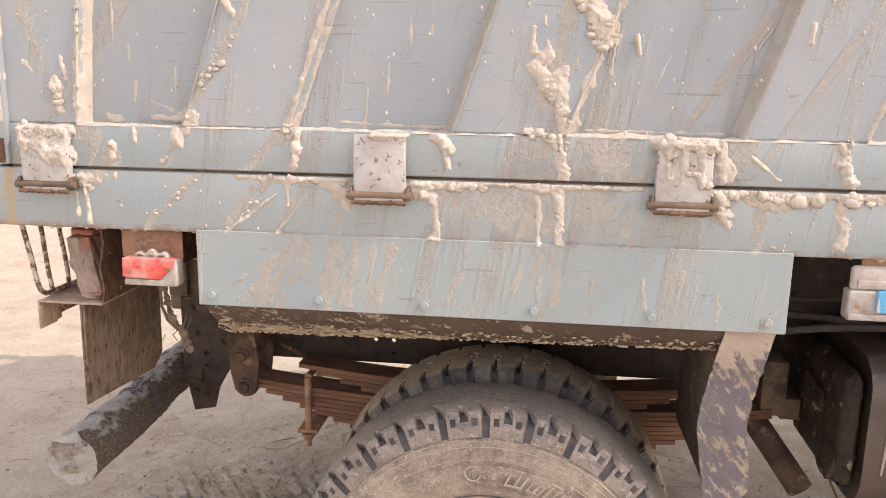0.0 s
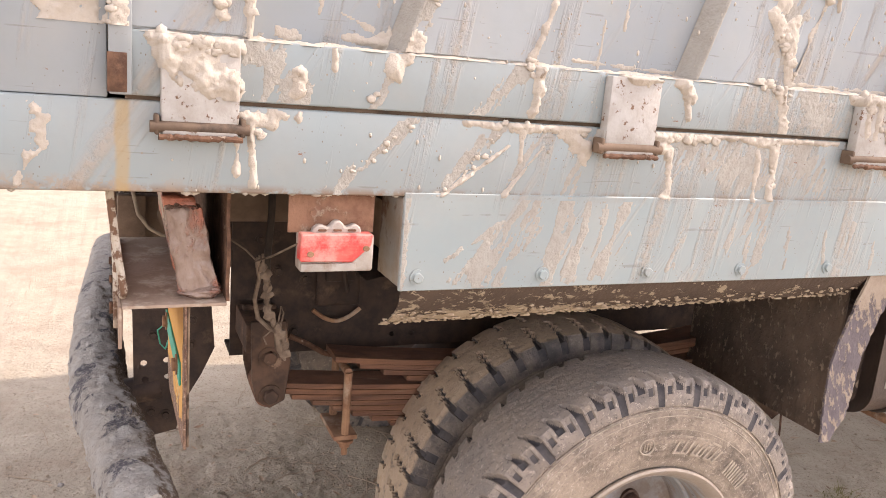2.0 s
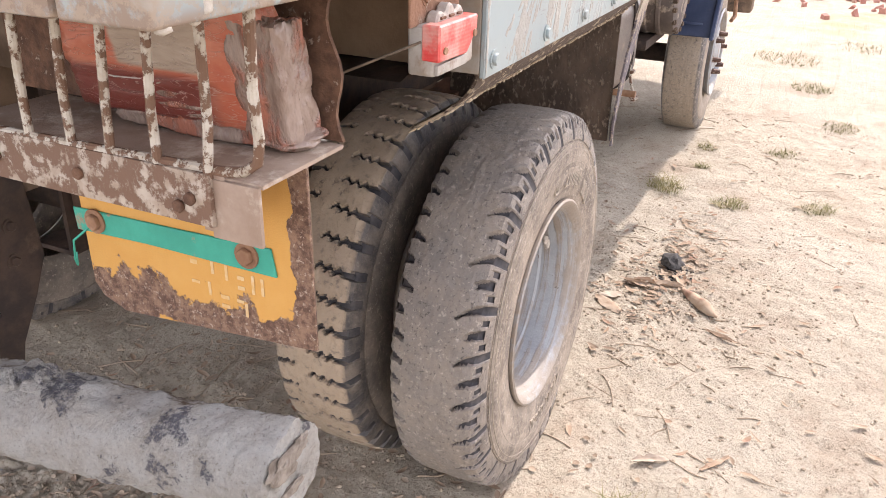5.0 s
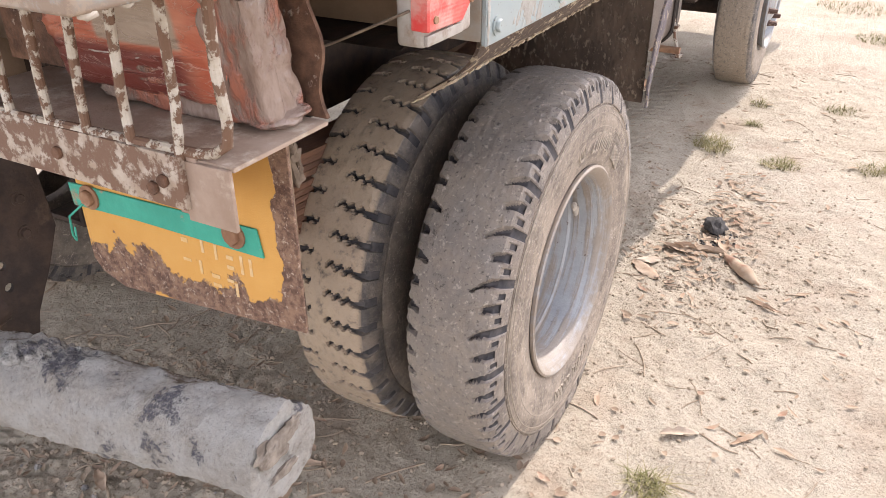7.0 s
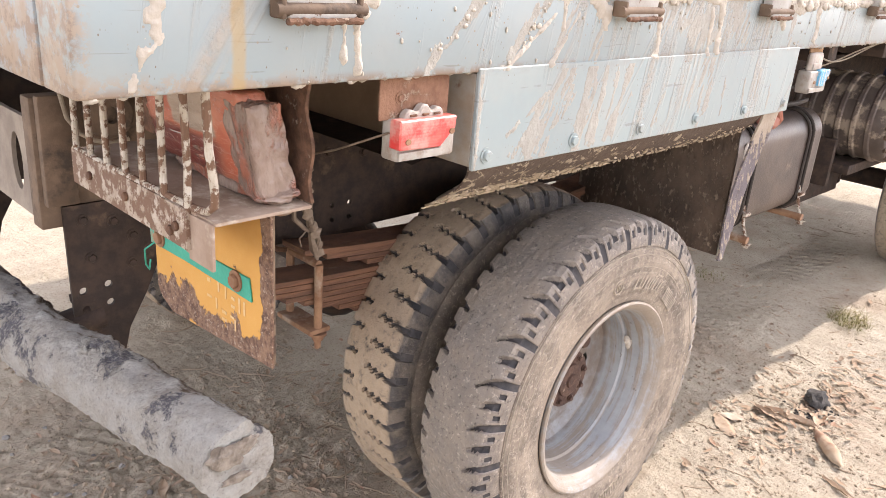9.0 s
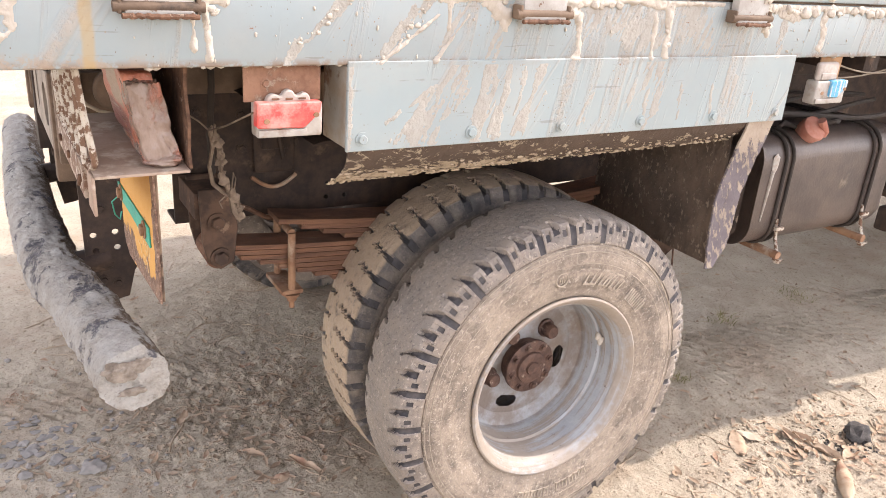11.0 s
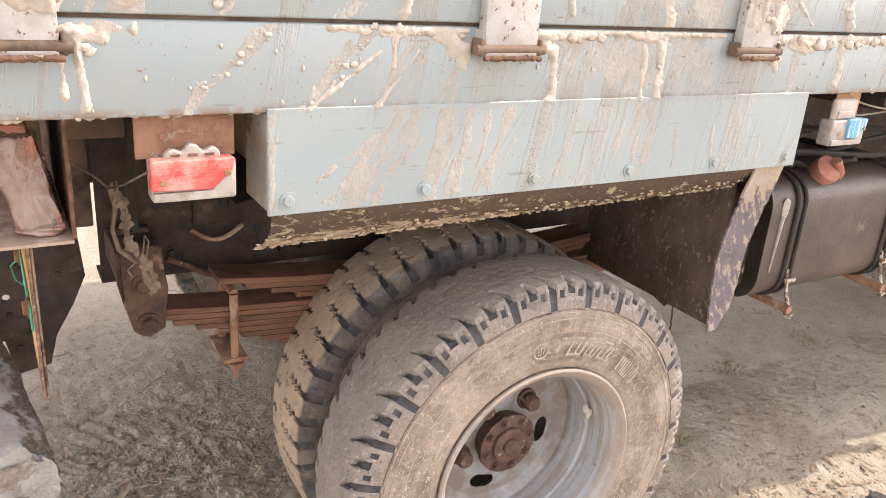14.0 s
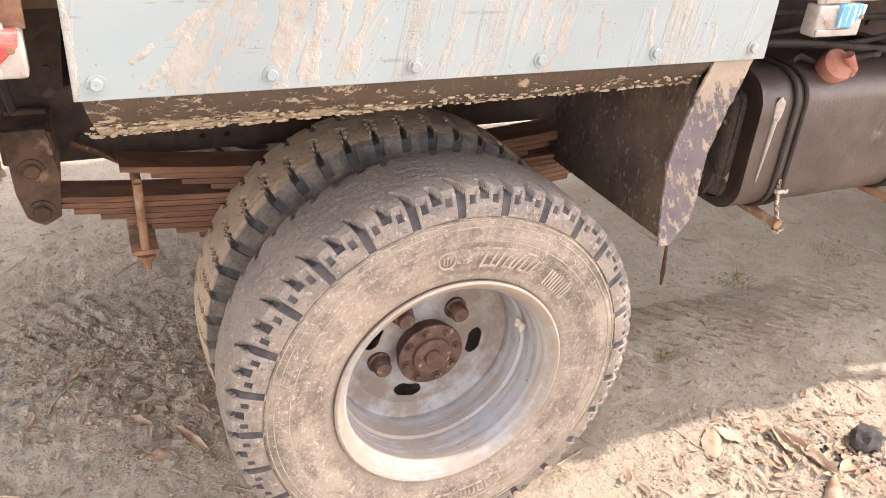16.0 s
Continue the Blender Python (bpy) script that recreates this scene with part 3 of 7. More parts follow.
# cargo body
body = part("cargo_floor", box(-1.09, 2.42, 0.05, WIDE - 0.05, 1.19, 1.27), M_DARK, truck, "grimy steel floor of the cargo body")
for k in range(8):
    x = -0.95 + k * 0.45
    part("floor_bearer", box(x, x + 0.06, 0.06 if k else 0.58, WIDE - 0.06, 1.10, 1.188), M_DARK, body)
part("side_beam", box(-1.156, 2.45, 0.0, 0.08, 1.157, 1.272, 0.0035, 3), M_BEAM, truck, "pale blue lower side beam splashed with dried mud")
part("rear_beam", box(-1.158, -1.10, 0.083, WIDE - 0.083, 1.157, 1.272, 0.005), M_BLUE, truck)
part("side_beam", box(-1.156, 2.45, WIDE - 0.08, WIDE, 1.157, 1.272, 0.006), M_BLUE, truck)
gate = part("side_panel", box(-0.98, 2.44, 0.036, 0.05, 1.34, 1.93, 0.0), M_BLUE, truck, "pale blue recessed side panel with run-down mud")
part("side_rail", box(-0.984, 2.45, -0.002, 0.07, 1.2775, 1.357, 0.0035, 3), M_BEAM, gate, "pale blue hinge rail with mud along its top")
part("gap_seal", box(-0.98, 2.44, 0.010, 0.03, 1.2715, 1.278, 0.0), M_BROWN, gate, "packed dirt in the hinge gap")
part("top_rail", box(-1.156, 2.45, -0.004, 0.07, 1.93, 2.0, 0.005), M_BLUE, gate)


def rib(x0, x1, lean0, lean1, top=1.93):
    z0 = 1.3575
    h = top - z0
    c = 0.014
    a = [(x0, z0), (x1, z0), (x1 + lean1 * h, top), (x0 + lean0 * h, top)]
    b = [(x0 - c, z0), (x1 + c * 0.4, z0), (x1 + c * 0.4 + lean1 * h, top), (x0 - c + lean0 * h, top)]
    vs = [(p[0], 0.0, p[1]) for p in a] + [(p[0], 0.0358, p[1]) for p in b]
    fs = [(0, 1, 2, 3), (0, 4, 5, 1), (1, 5, 6, 2), (2, 6, 7, 3), (3, 7, 4, 0)]
    bm = bmesh.new()
    bv = [bm.verts.new(v) for v in vs]
    for q in fs:
        bm.faces.new([bv[i] for i in q])
    bmesh.ops.recalc_face_normals(bm, faces=bm.faces[:])
    bmesh.ops.bevel(bm, geom=[e for e in bm.edges if not e.is_boundary], offset=0.003, segments=2, affect="EDGES")
    return bm_out(bm)


part("end_rib", rib(-0.982, -0.831, 0.0, 0.07), M_BLUE, gate)
for x0 in (-0.625, -0.121, 0.384, 0.888, 1.393, 1.898):
    part("rib", rib(x0, x0 + 0.206, 0.335, 0.36), M_BLUE, gate)
part("corner_post", box(-1.156, -1.0, 0.004, 0.12, 1.2725, 2.0, 0.003), M_BLUE, truck, "pale blue corner post with patches of dried mud")
part("gate_edge", box(-0.999, -0.972, -0.012, 0.05, 1.278, 1.95, 0.003), M_BLUE, gate, "gate edge angle with a rusted foot")
part("rust_patch", box(-1.0005, -0.978, -0.0135, -0.0115, 1.281, 1.328, 0.0006), M_DARKRUST, gate)
part("tail_gate", box(-1.15, -1.12, 0.125, WIDE - 0.125, 1.275, 2.0, 0.003), M_BLUE, truck)
part("far_panel", box(-1.15, 2.44, WIDE - 0.05, WIDE - 0.02, 1.275, 2.0, 0.003), M_BLUE, truck)
part("front_board", box(2.40, 2.44, 0.052, WIDE - 0.052, 1.275, 2.05, 0.003), M_BLUE, truck)
part("load", box(-1.1, 2.39, 0.06, WIDE - 0.06, 1.272, 1.6, 0.01), M_CRUMB, truck, "earth load inside the cargo body")


def hinge(x):
    h = part("hinge", merge(box(x - 0.047, x + 0.047, -0.024, -0.0035, 1.236, 1.352, 0.003), box(x - 0.046, x + 0.046, -0.028, -0.016, 1.233, 1.246, 0.004, 2)),
             M_WHITE, gate, "chipped white steel hinge with rust at the pin")
    part("hinge_pin", tube([(x - 0.060, -0.022, 1.243), (x + 0.060, -0.022, 1.243)], 0.0075, 12), M_BROWN, h)
    lip = [(x - 0.05 + 0.1 * k / 24, -0.030 + 0.002 * noise.noise(Vector((x, k * 0.9, 0))), 1.231 + 0.002 * noise.noise(Vector((x, k * 0.7, 5)))) for k in range(25)]
    part("rust_lip", tube(lip, [0.0038 + 0.0020 * noise.noise(Vector((x * 9, k * 0.8, 2))) for k in range(25)], 8), M_DARKRUST, h, "scaly rust along the hinge's foot")
    for kx in (x - 0.055, x + 0.0485):
        part("hinge_knuckle", box(kx, kx + 0.0065, -0.028, -0.001, 1.233, 1.258, 0.003), M_BROWN, h)
    return h


for hx in (-0.893, -0.247, 0.288, 0.93, 1.57, 2.2):
    hinge(hx)

# skirt over the wheels
skirt = part("skirt", box(-0.607, 0.488, -0.003, 0.004, 1.015, 1.163, 0.0012, 1),
             M_SKIRT, truck, "pale blue bolted steel skirt streaked with mud")
part("skirt_end", box(-0.607, -0.603, 0.0045, 0.10, 1.02, 1.155, 0.0012, 1), plain("stained_end_paint", (0.30, 0.285, 0.255), (0.26, 0.20, 0.145), 16, 0.8, third=(0.16, 0.085, 0.05), cut=(0.52, 0.62), tscale=14), skirt, "rust-stained end of the skirt")
for bx in (-0.579, -0.366, -0.163, 0.04, 0.252, 0.455):
    part("bolt", bolt(bx, -0.003, 1.036, 0.0085, 0.007), M_SKIRT, skirt)


def guard_sheet():
    """The bent strip below the skirt, hanging inwards."""
    vs, fs = [], []
    n, m = 60, 8
    for i in range(n + 1):
        u = i / n
        x = -0.600 + u * 0.985
        for j in range(m + 1):
            v = j / m
            drop = 0.092 * (1 - u) + 0.055 * u
            deep = 0.105 * (1 - u) + 0.045 * u
            xx = x + (0.018 * v if i == 0 else 0)
            ragged = 0.003 * noise.noise(Vector((x * 60, v, 1))) if j == m else 0
            vs.append((xx, 0.008 + deep * v ** 1.7, 1.018 - drop * v - ragged))
    for i in range(n):
        for j in range(m):
            a = i * (m + 1) + j
            fs.append((a, a + 1, a + m + 2, a + m + 1))
    back = [(x, y + 0.004, z + 0.001) for x, y, z in vs]
    k = len(vs)
    fs2 = [tuple(q + k for q in f[::-1]) for f in fs]
    rim = []
    for i in range(n):
        a, b = i * (m + 1) + m, (i + 1) * (m + 1) + m
        rim.append((a, a + k, b + k, b))
    for j in range(m):
        rim.append((j, j + k, j + 1 + k, j + 1))
    return vs + back, fs + fs2 + rim


guard = part("guard_strip", guard_sheet(), M_GUARD, truck, "dark guard strip crusted with tan mud")
random.seed(52)
crumbly = []
for k in range(520):
    u, v = random.random() ** 1.3, 1 - 0.45 * random.random() ** 2.2
    drop, deep = 0.092 * (1 - u) + 0.055 * u, 0.105 * (1 - u) + 0.045 * u
    r = 0.0010 + 0.0030 * random.random() ** 2
    crumbly.append(blob((-0.600 + u * 0.985, 0.006 + deep * v ** 1.7, 1.017 - drop * v), (r * random.uniform(1, 2.5), r * 0.6, r * 0.8), k, 0.5, 1, 1.6))
part("edge_crust", merge(*crumbly), plain("tan_crumbled_mud", (0.40, 0.32, 0.23), (0.29, 0.22, 0.15), 60, 0.95), guard, "crumbled tan mud along the guard's lower edge", 60, "stuff")


# wheels
def tyre(cx, cz, yc, R, seed, worn=True, n=56, per=20, flat=True):
    """A tyre as one closed skin with its tread cut into it. The outer face looks to -y."""
    half = 0.116
    key = [(0.224, -0.080), (0.2325, -0.0985), (0.240, -0.1035), (0.262, -0.1085), (0.298, -0.1145), (0.335, -0.1155), (0.355, -0.112), (0.3655, -0.1085), (0.366, -0.1055), (0.369, -0.1055), (0.3695, -0.1085),
           (0.378, -0.1085), (0.392, -0.1055), (0.4165, -0.0975), (0.4255, -0.090), (0.4295, -0.075), (0.4318, -0.05), (0.4325, 0.0)]
    k = R / 0.4325

    def slim(r):
        """The crown stands lower than a full round section."""
        q = min(1.0, max(0.0, (r / k - 0.30) / 0.13))
        return r * (1 - 0.028 * q * q * (3 - 2 * q))

    key = [(slim(r * k), y * 0.88) for r, y in key]
    key = key + [(r, -y) for r, y in key[-2::-1]]
    pts, acc = [key[0]], [0.0]
    for a, b in zip(key, key[1:]):
        d = math.hypot(b[0] - a[0], b[1] - a[1])
        step = 0.004 if max(a[0], b[0]) > 0.372 * k else 0.011
        q = max(1, round(d / step))
        for i in range(1, q + 1):
            pts.append((a[0] + (b[0] - a[0]) * i / q, a[1] + (b[1] - a[1]) * i / q))
            acc.append(acc[-1] + d / q)
    pts, acc = np.array(pts), np.array(acc)
    s_edge = acc[np.argmin(np.abs(pts[:, 0] - slim(0.4235 * k)) + (pts[:, 1] > 0))]
    total = acc[-1]
    nt = n * per
    th = np.arange(nt) * 2 * np.pi / nt
    T, S = np.meshgrid(th, acc, indexing="ij")
    P = T * n / (2 * np.pi)
    depth = np.zeros_like(T)
    for side in (0, 1):
        u = (S if side == 0 else total - S) - s_edge
        ph = P + 0.37 * side
        kk = np.floor(ph)
        even = (kk % 2) == 0
        if worn == "smooth":
            continue
        if worn:
            length = (np.where(even, 0.040, 0.025) if side == 0 else np.where(even, 0.028, 0.022)) + 0.004 * np.sin(kk * 2.4)
            bend = 0.50 * np.clip(u / 0.045, 0, 1) ** 1.8
            d = np.abs(ph - kk - 0.28 - bend)
            w = np.where(u > 0, np.clip(0.20 - 3.8 * u, 0.055, 1), 0.20)
            foot = np.where(even, -0.044, -0.017)
            round_ = np.clip(1 - (d / w) ** 2, 0, 1) ** 0.35
            depth = np.maximum(depth, 0.0135 * round_ * ((d < w) & (u > foot) & (u < length)))
            depth = np.maximum(depth, 0.0085 * ((np.abs(ph - kk - 0.78) < 0.13) & (u > -0.024) & (u < -0.003)))
        else:
            wave = np.abs(((u / 0.021) % 1.0) * 2 - 1) * 2 - 1
            zig = 0.075 * np.clip(wave * 1.4, -1, 1) * np.clip((u - 0.02) / 0.01, 0, 1) - 2.4 * u
            d = np.abs((ph - 0.5 - zig + 0.5) % 1.0 - 0.5)
            if side == 1:
                depth = np.maximum(depth, 0.012 * ((d < 0.105 - 0.6 * np.clip(u, 0, 1)) & (u > -0.03) & (u < 0.050)))
            else:
                depth = np.maximum(depth, 0.012 * ((d < 0.115 - 0.5 * np.clip(u, 0, 1)) & (u > 0.0) & (u < 0.084)))
                depth = np.maximum(depth, 0.009 * ((np.abs((ph - 0.5 + 0.06 + 0.5) % 1.0 - 0.5) < 0.16) & (u > -0.032) & (u < 0.008)))
    rag = 0.0009 * value_noise(P * 3.1, S * 160, seed)
    r = pts[:, 0][None, :] - depth - np.where(S > s_edge - 0.03, rag, 0) * (S < total - s_edge + 0.03)
    X, Z, Y = cx + r * np.cos(T), cz + r * np.sin(T), np.broadcast_to(yc + pts[:, 1][None, :], T.shape).copy()
    if flat:
        low = np.clip((0.05 - Z) / 0.05, 0, 1)
        Y += low * 0.010 * np.sign(pts[:, 1])[None, :]
        Z = np.maximum(Z, -0.004)
    m = len(pts)
    idx = np.arange(nt * m).reshape(nt, m)
    nxt = np.roll(idx, -1, axis=0)
    q = np.stack([idx[:, :-1], idx[:, 1:], nxt[:, 1:], nxt[:, :-1]], -1).reshape(-1, 4)
    # faces cut deeper than 4 mm take the darker second material
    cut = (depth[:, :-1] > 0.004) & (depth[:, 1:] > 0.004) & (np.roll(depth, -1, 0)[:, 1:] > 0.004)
    return np.stack([X, Y, Z], -1).reshape(-1, 3).tolist(), q.tolist(), cut.reshape(-1)


M_TYRE = tyre_rubber("worn_dusty_tyre", AX, AZ, 0.418, (0.120, 0.107, 0.098), (0.30, 0.262, 0.228), (0.32, 0.26, 0.202), (0.10, 0.080, 0.065), 1.0, (0.13, 0.112, 0.10), (0.24, 0.205, 0.175))
M_TYRE2 = tyre_rubber("earth_caked_tyre", AX, AZ, 0.418, (0.45, 0.345, 0.243), (0.34, 0.255, 0.177), (0.16, 0.13, 0.105), (0.10, 0.082, 0.068), 1.0, spots=0.25)
M_TYRE3 = tyre_rubber("worn_front_tyre", 3.02, 0.40, 0.418, (0.36, 0.29, 0.22), (0.28, 0.225, 0.17), (0.36, 0.30, 0.235), (0.28, 0.23, 0.18), 1.0)

YO, YI = 0.141, 0.402  # middles of the outer and the inner tyre


def rim_mesh(cx, cz, y0, out=1):
    """Wheel rim with a dished disc; y0 is the rim's outer edge; hand holes are cut through the disc."""
    prof = [(0.205, 0.190), (0.03, 0.2115), (0.004, 0.226), (0.001, 0.2335), (-0.006, 0.2345), (-0.0085, 0.230), (-0.005, 0.222), (0.010, 0.211), (0.018, 0.2055), (0.05, 0.2015), (0.082, 0.199), (0.087, 0.194),
            (0.125, 0.190), (0.140, 0.186), (0.146, 0.176), (0.1455, 0.165), (0.150, 0.155)]
    prof = [(y0 + y, r) for y, r in prof]
    g = lathe(prof, cx, cz, 120)
    n, rr = 240, np.linspace(0.155, 0.045, 34)
    vs, fs = [], []
    for r in rr:
        for k in range(n):
            a = 2 * math.pi * k / n
            vs.append((cx + r * math.cos(a), y0 + 0.150 - 0.012 * (0.155 - r) / 0.11, cz + r * math.sin(a)))
    for i in range(len(rr) - 1):
        for k in range(n):
            r, a = (rr[i] + rr[i + 1]) / 2, 2 * math.pi * (k + 0.5) / n
            inside = False
            for c in HOLES:
                d = (a - radians(c) + math.pi) % (2 * math.pi) - math.pi
                t = max(0.0, abs(d * 0.118) - 0.016)
                if math.hypot(t, r - 0.118) < 0.0155:
                    inside = True
            if not inside:
                fs.append((i * n + k, i * n + (k + 1) % n, (i + 1) * n + (k + 1) % n, (i + 1) * n + k))
    return merge(g, (vs, fs))


HOLES = (-9.0, -105.0, 160.0)


def rear_wheel(y_rim, y_tyre, worn, material, label):
    w = part("wheel", rim_mesh(AX, AZ, y_rim), M_RIM, truck, label)
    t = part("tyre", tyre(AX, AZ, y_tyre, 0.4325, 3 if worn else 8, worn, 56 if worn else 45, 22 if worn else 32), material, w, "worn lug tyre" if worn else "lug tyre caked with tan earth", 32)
    return w, t


wheel_out, tyre_out = rear_wheel(0.050, YO, True, M_TYRE, "grey white steel wheel rim dusted with mud")
wheel_in, tyre_in = rear_wheel(0.311, YI, False, M_TYRE2, "inner twin wheel")
part("hub", merge(lathe([(0.215, 0.062), (0.168, 0.062), (0.166, 0.0695), (0.155, 0.0695), (0.153, 0.066), (0.153, 0.042), (0.147, 0.040), (0.144, 0.030), (0.146, 0.018), (0.141, 0.016), (0.140, 0.0)], AX, AZ, 48)),
     M_HUB, wheel_out, "rusty hub flange with worn paint")
for k in range(8):
    a = 2 * math.pi * (k + 0.3) / 8
    part("hub_bolt", bolt(AX + 0.056 * math.cos(a), 0.153, AZ + 0.056 * math.sin(a), 0.0065, 0.008), M_HUB, wheel_out)
for c in (50, 122, -167):
    a = radians(c)
    x, z = AX + 0.1 * math.cos(a), AZ + 0.1 * math.sin(a)
    part("wheel_nut", merge(lathe([(0.197, 0.024), (0.188, 0.024), (0.186, 0.019), (0.164, 0.018), (0.16, 0.015), (0.16, 0.0)], x, z, 14)), M_HUB, wheel_out)
part("valve_mud", merge(blob((AX + 0.187 * math.cos(radians(17)), 0.115, AZ + 0.187 * math.sin(radians(17))), (0.008, 0.007, 0.014), 4), blob((AX + 0.184 * math.cos(radians(22)), 0.117, AZ + 0.184 * math.sin(radians(22))), (0.007, 0.007, 0.011), 9)),
     M_MUD, wheel_out, "small lump of dried mud in the rim")


def arc_bar(a0, a1, r0, r1, y, h, n=6, slope=0.0):
    """A raised flat bar on the sidewall between two angles and two radii."""
    vs, fs = [], []
    for i in range(n + 1):
        a = radians(a0 + (a1 - a0) * i / n)
        for r, d in ((r0, 0), (r0, 1), (r1, 1), (r1, 0)):
            aa = a + (radians(slope) if r == r1 else 0)
            vs.append((AX + r * math.cos(aa), y + (-h if d else 0.004), AZ + r * math.sin(aa)))
    for i in range(n):
        for j in range(3):
            p = i * 4 + j
            fs.append((p, p + 1, p + 5, p + 4))
    fs += [(3, 2, 1, 0), (n * 4, n * 4 + 1, n * 4 + 2, n * 4 + 3)]
    return vs, fs


M_TYREMARK = plain("dusty_raised_rubber", (0.40, 0.335, 0.265), (0.25, 0.21, 0.165), 40, 0.9)
# maker's marks stand as plain raised shapes
for a0, w in ((84, 7.5), (74.5, 5.6), (67, 6.0)):
    g = []
    for q, (r0, r1) in enumerate(((0.266, 0.270), (0.302, 0.306))):
        g.append(arc_bar(a0, a0 - w, r0, r1, 0.0415 if q else 0.0435, 0.0022, 6))
    for b in (0.0, 0.5, 0.9):
        g.append(arc_bar(a0 - w * b, a0 - w * b - 0.8, 0.268, 0.304, 0.0425, 0.0022, 1, -2.5))
    part("raised_mark", merge(*g), M_TYREMARK, tyre_out)
disc = [(AX + 0.288 * math.cos(radians(97)) + 0.016 * math.cos(math.pi * k / 8), AZ + 0.288 * math.sin(radians(97)) + 0.016 * math.sin(math.pi * k / 8)) for k in range(16)]
part("raised_ring", tube([(x, 0.0415, z) for x, z in disc + disc[:1]], 0.0022, 6, False), M_TYREMARK, tyre_out)
part("raised_mark", merge(*[box(disc[0][0] - 0.016 + dx - 0.0012, disc[0][0] - 0.016 + dx + 0.0012, 0.0395, 0.044, disc[0][1] - 0.007, disc[0][1] + 0.006, 0.0005, 1) for dx in (-0.006, 0.0, 0.006)]), M_TYREMARK, tyre_out, kind="stuff")
for k in range(9):
    part("raised_bar", arc_bar(52 - k * 1.6, 51.2 - k * 1.6, 0.262, 0.305, 0.0425, 0.002, 1), M_TYREMARK, tyre_out)
for a0, n_ in ((-106, 5), (-83, 5)):
    for k in range(n_):
        a = a0 + k * 3.9
        part("raised_mark", merge(arc_bar(a, a + 2.8, 0.282, 0.286, 0.0415, 0.0022, 3), arc_bar(a, a + 2.8, 0.304, 0.308, 0.0415, 0.0022, 3), arc_bar(a, a + 0.7, 0.284, 0.306, 0.0415, 0.0022, 1), arc_bar(a + 2.1, a + 2.8, 0.284, 0.306, 0.0415, 0.0022, 1)), M_TYREMARK, tyre_out)
ticks = []
for k in range(64):
    a = k * 360 / 64 + random.uniform(-1.3, 1.3)
    r0 = random.uniform(0.243, 0.252)
    ticks.append(arc_bar(a, a + 0.28, r0, r0 + random.uniform(0.012, 0.026), 0.051 if r0 < 0.25 else 0.049, 0.0015, 1, random.uniform(-2, 2)))
part("moulding_texture", merge(*ticks), M_TYREMARK, tyre_out, kind="stuff")
for r, yy in ((0.318, 0.0405), (0.345, 0.0415), (0.357, 0.0435)):
    part("moulding_ring", lathe([(yy, r - 0.0011), (yy - 0.0012, r - 0.0006), (yy - 0.0012, r + 0.0006), (yy, r + 0.0011)], AX, AZ, 140), M_TYREMARK, tyre_out)

# far side wheels and axle
axle = part("rear_axle", merge(tube([(AX, 0.2, AZ), (AX, WIDE - 0.2, AZ)], 0.065, 20), blob((AX, WIDE / 2, AZ), (0.16, 0.14, 0.17), 2, 0.1, 3)), M_DARK, truck, "grimy rear axle with its casing")
for yc in (WIDE - YO, WIDE - YI):
    part("far_tyre", tyre(AX, AZ, yc, 0.4325, 5, True, 40, 8), M_TYRE2, axle, "far side rear tyre", 50)

# chassis
def drilled(poly, holes, r, y, thick):
    """A flat plate in x and z with round holes cut through it."""
    bm = bmesh.new()
    ring0 = [bm.verts.new((x, y, z)) for x, z in poly]
    edges = [bm.edges.new((ring0[i], ring0[(i + 1) % len(ring0)])) for i in range(len(ring0))]
    for hx, hz in holes:
        ring = [bm.verts.new((hx + r * math.cos(math.pi * k / 6), y, hz + r * math.sin(math.pi * k / 6))) for k in range(12)]
        edges += [bm.edges.new((ring[i], ring[(i + 1) % 12])) for i in range(12)]
    bmesh.ops.triangle_fill(bm, edges=edges, use_beauty=True)
    ext = bmesh.ops.extrude_face_region(bm, geom=bm.faces[:])
    for v in [e for e in ext["geom"] if isinstance(e, bmesh.types.BMVert)]:
        v.co.y += thick
    bmesh.ops.recalc_face_normals(bm, faces=bm.faces[:])
    return bm_out(bm)


web = drilled([(-0.76, 0.69), (4.2, 0.69), (4.2, 0.99), (-0.76, 0.99)], [(x, z) for x in (-0.386, -0.336) for z in (0.755, 0.72)], 0.0062, 0.615, 0.008)
rail = part("chassis_rail", merge(web, box(-0.76, 4.2, 0.6235, 0.70, 0.69, 0.698, 0.001), box(-0.76, 4.2, 0.6235, 0.70, 0.982, 0.99, 0.001)), M_DARK, truck, "grimy dark chassis rail with bolt heads")
part("sub_frame", box(-0.80, 0.3, 0.60, 0.70, 0.993, 1.098, 0.003), M_BROWN, truck)
# forward length takes the darker steel to stand in for deep shade there
part("sub_frame", merge(box(0.301, 2.4, 0.60, 0.70, 0.993, 1.098, 0.003), box(-1.05, 2.4, WIDE - 0.7, WIDE - 0.6, 0.993, 1.098, 0.003)), M_DARK, truck)
part("far_rail", box(-0.98, 4.2, WIDE - 0.70, WIDE - 0.615, 0.69, 0.99, 0.002), M_DARK, truck)
random.seed(5)
for bx, bz in ((-0.70, 0.95), (-0.66, 0.88), (-0.60, 0.94), (-0.545, 0.94), (-0.60, 0.86), (-0.545, 0.86), (-0.49, 0.94), (-0.43, 0.945), (-0.47, 0.87), (-0.40, 0.88), (-0.34, 0.935), (-0.30, 0.87), (-0.70, 0.76), (-0.62, 0.74), (0.3, 0.93), (0.36, 0.86), (0.45, 0.94), (0.7, 0.94), (1.5, 0.9)):
    part("bolt_head", bolt(bx, 0.615, bz, 0.009, 0.008), M_DARK, rail)
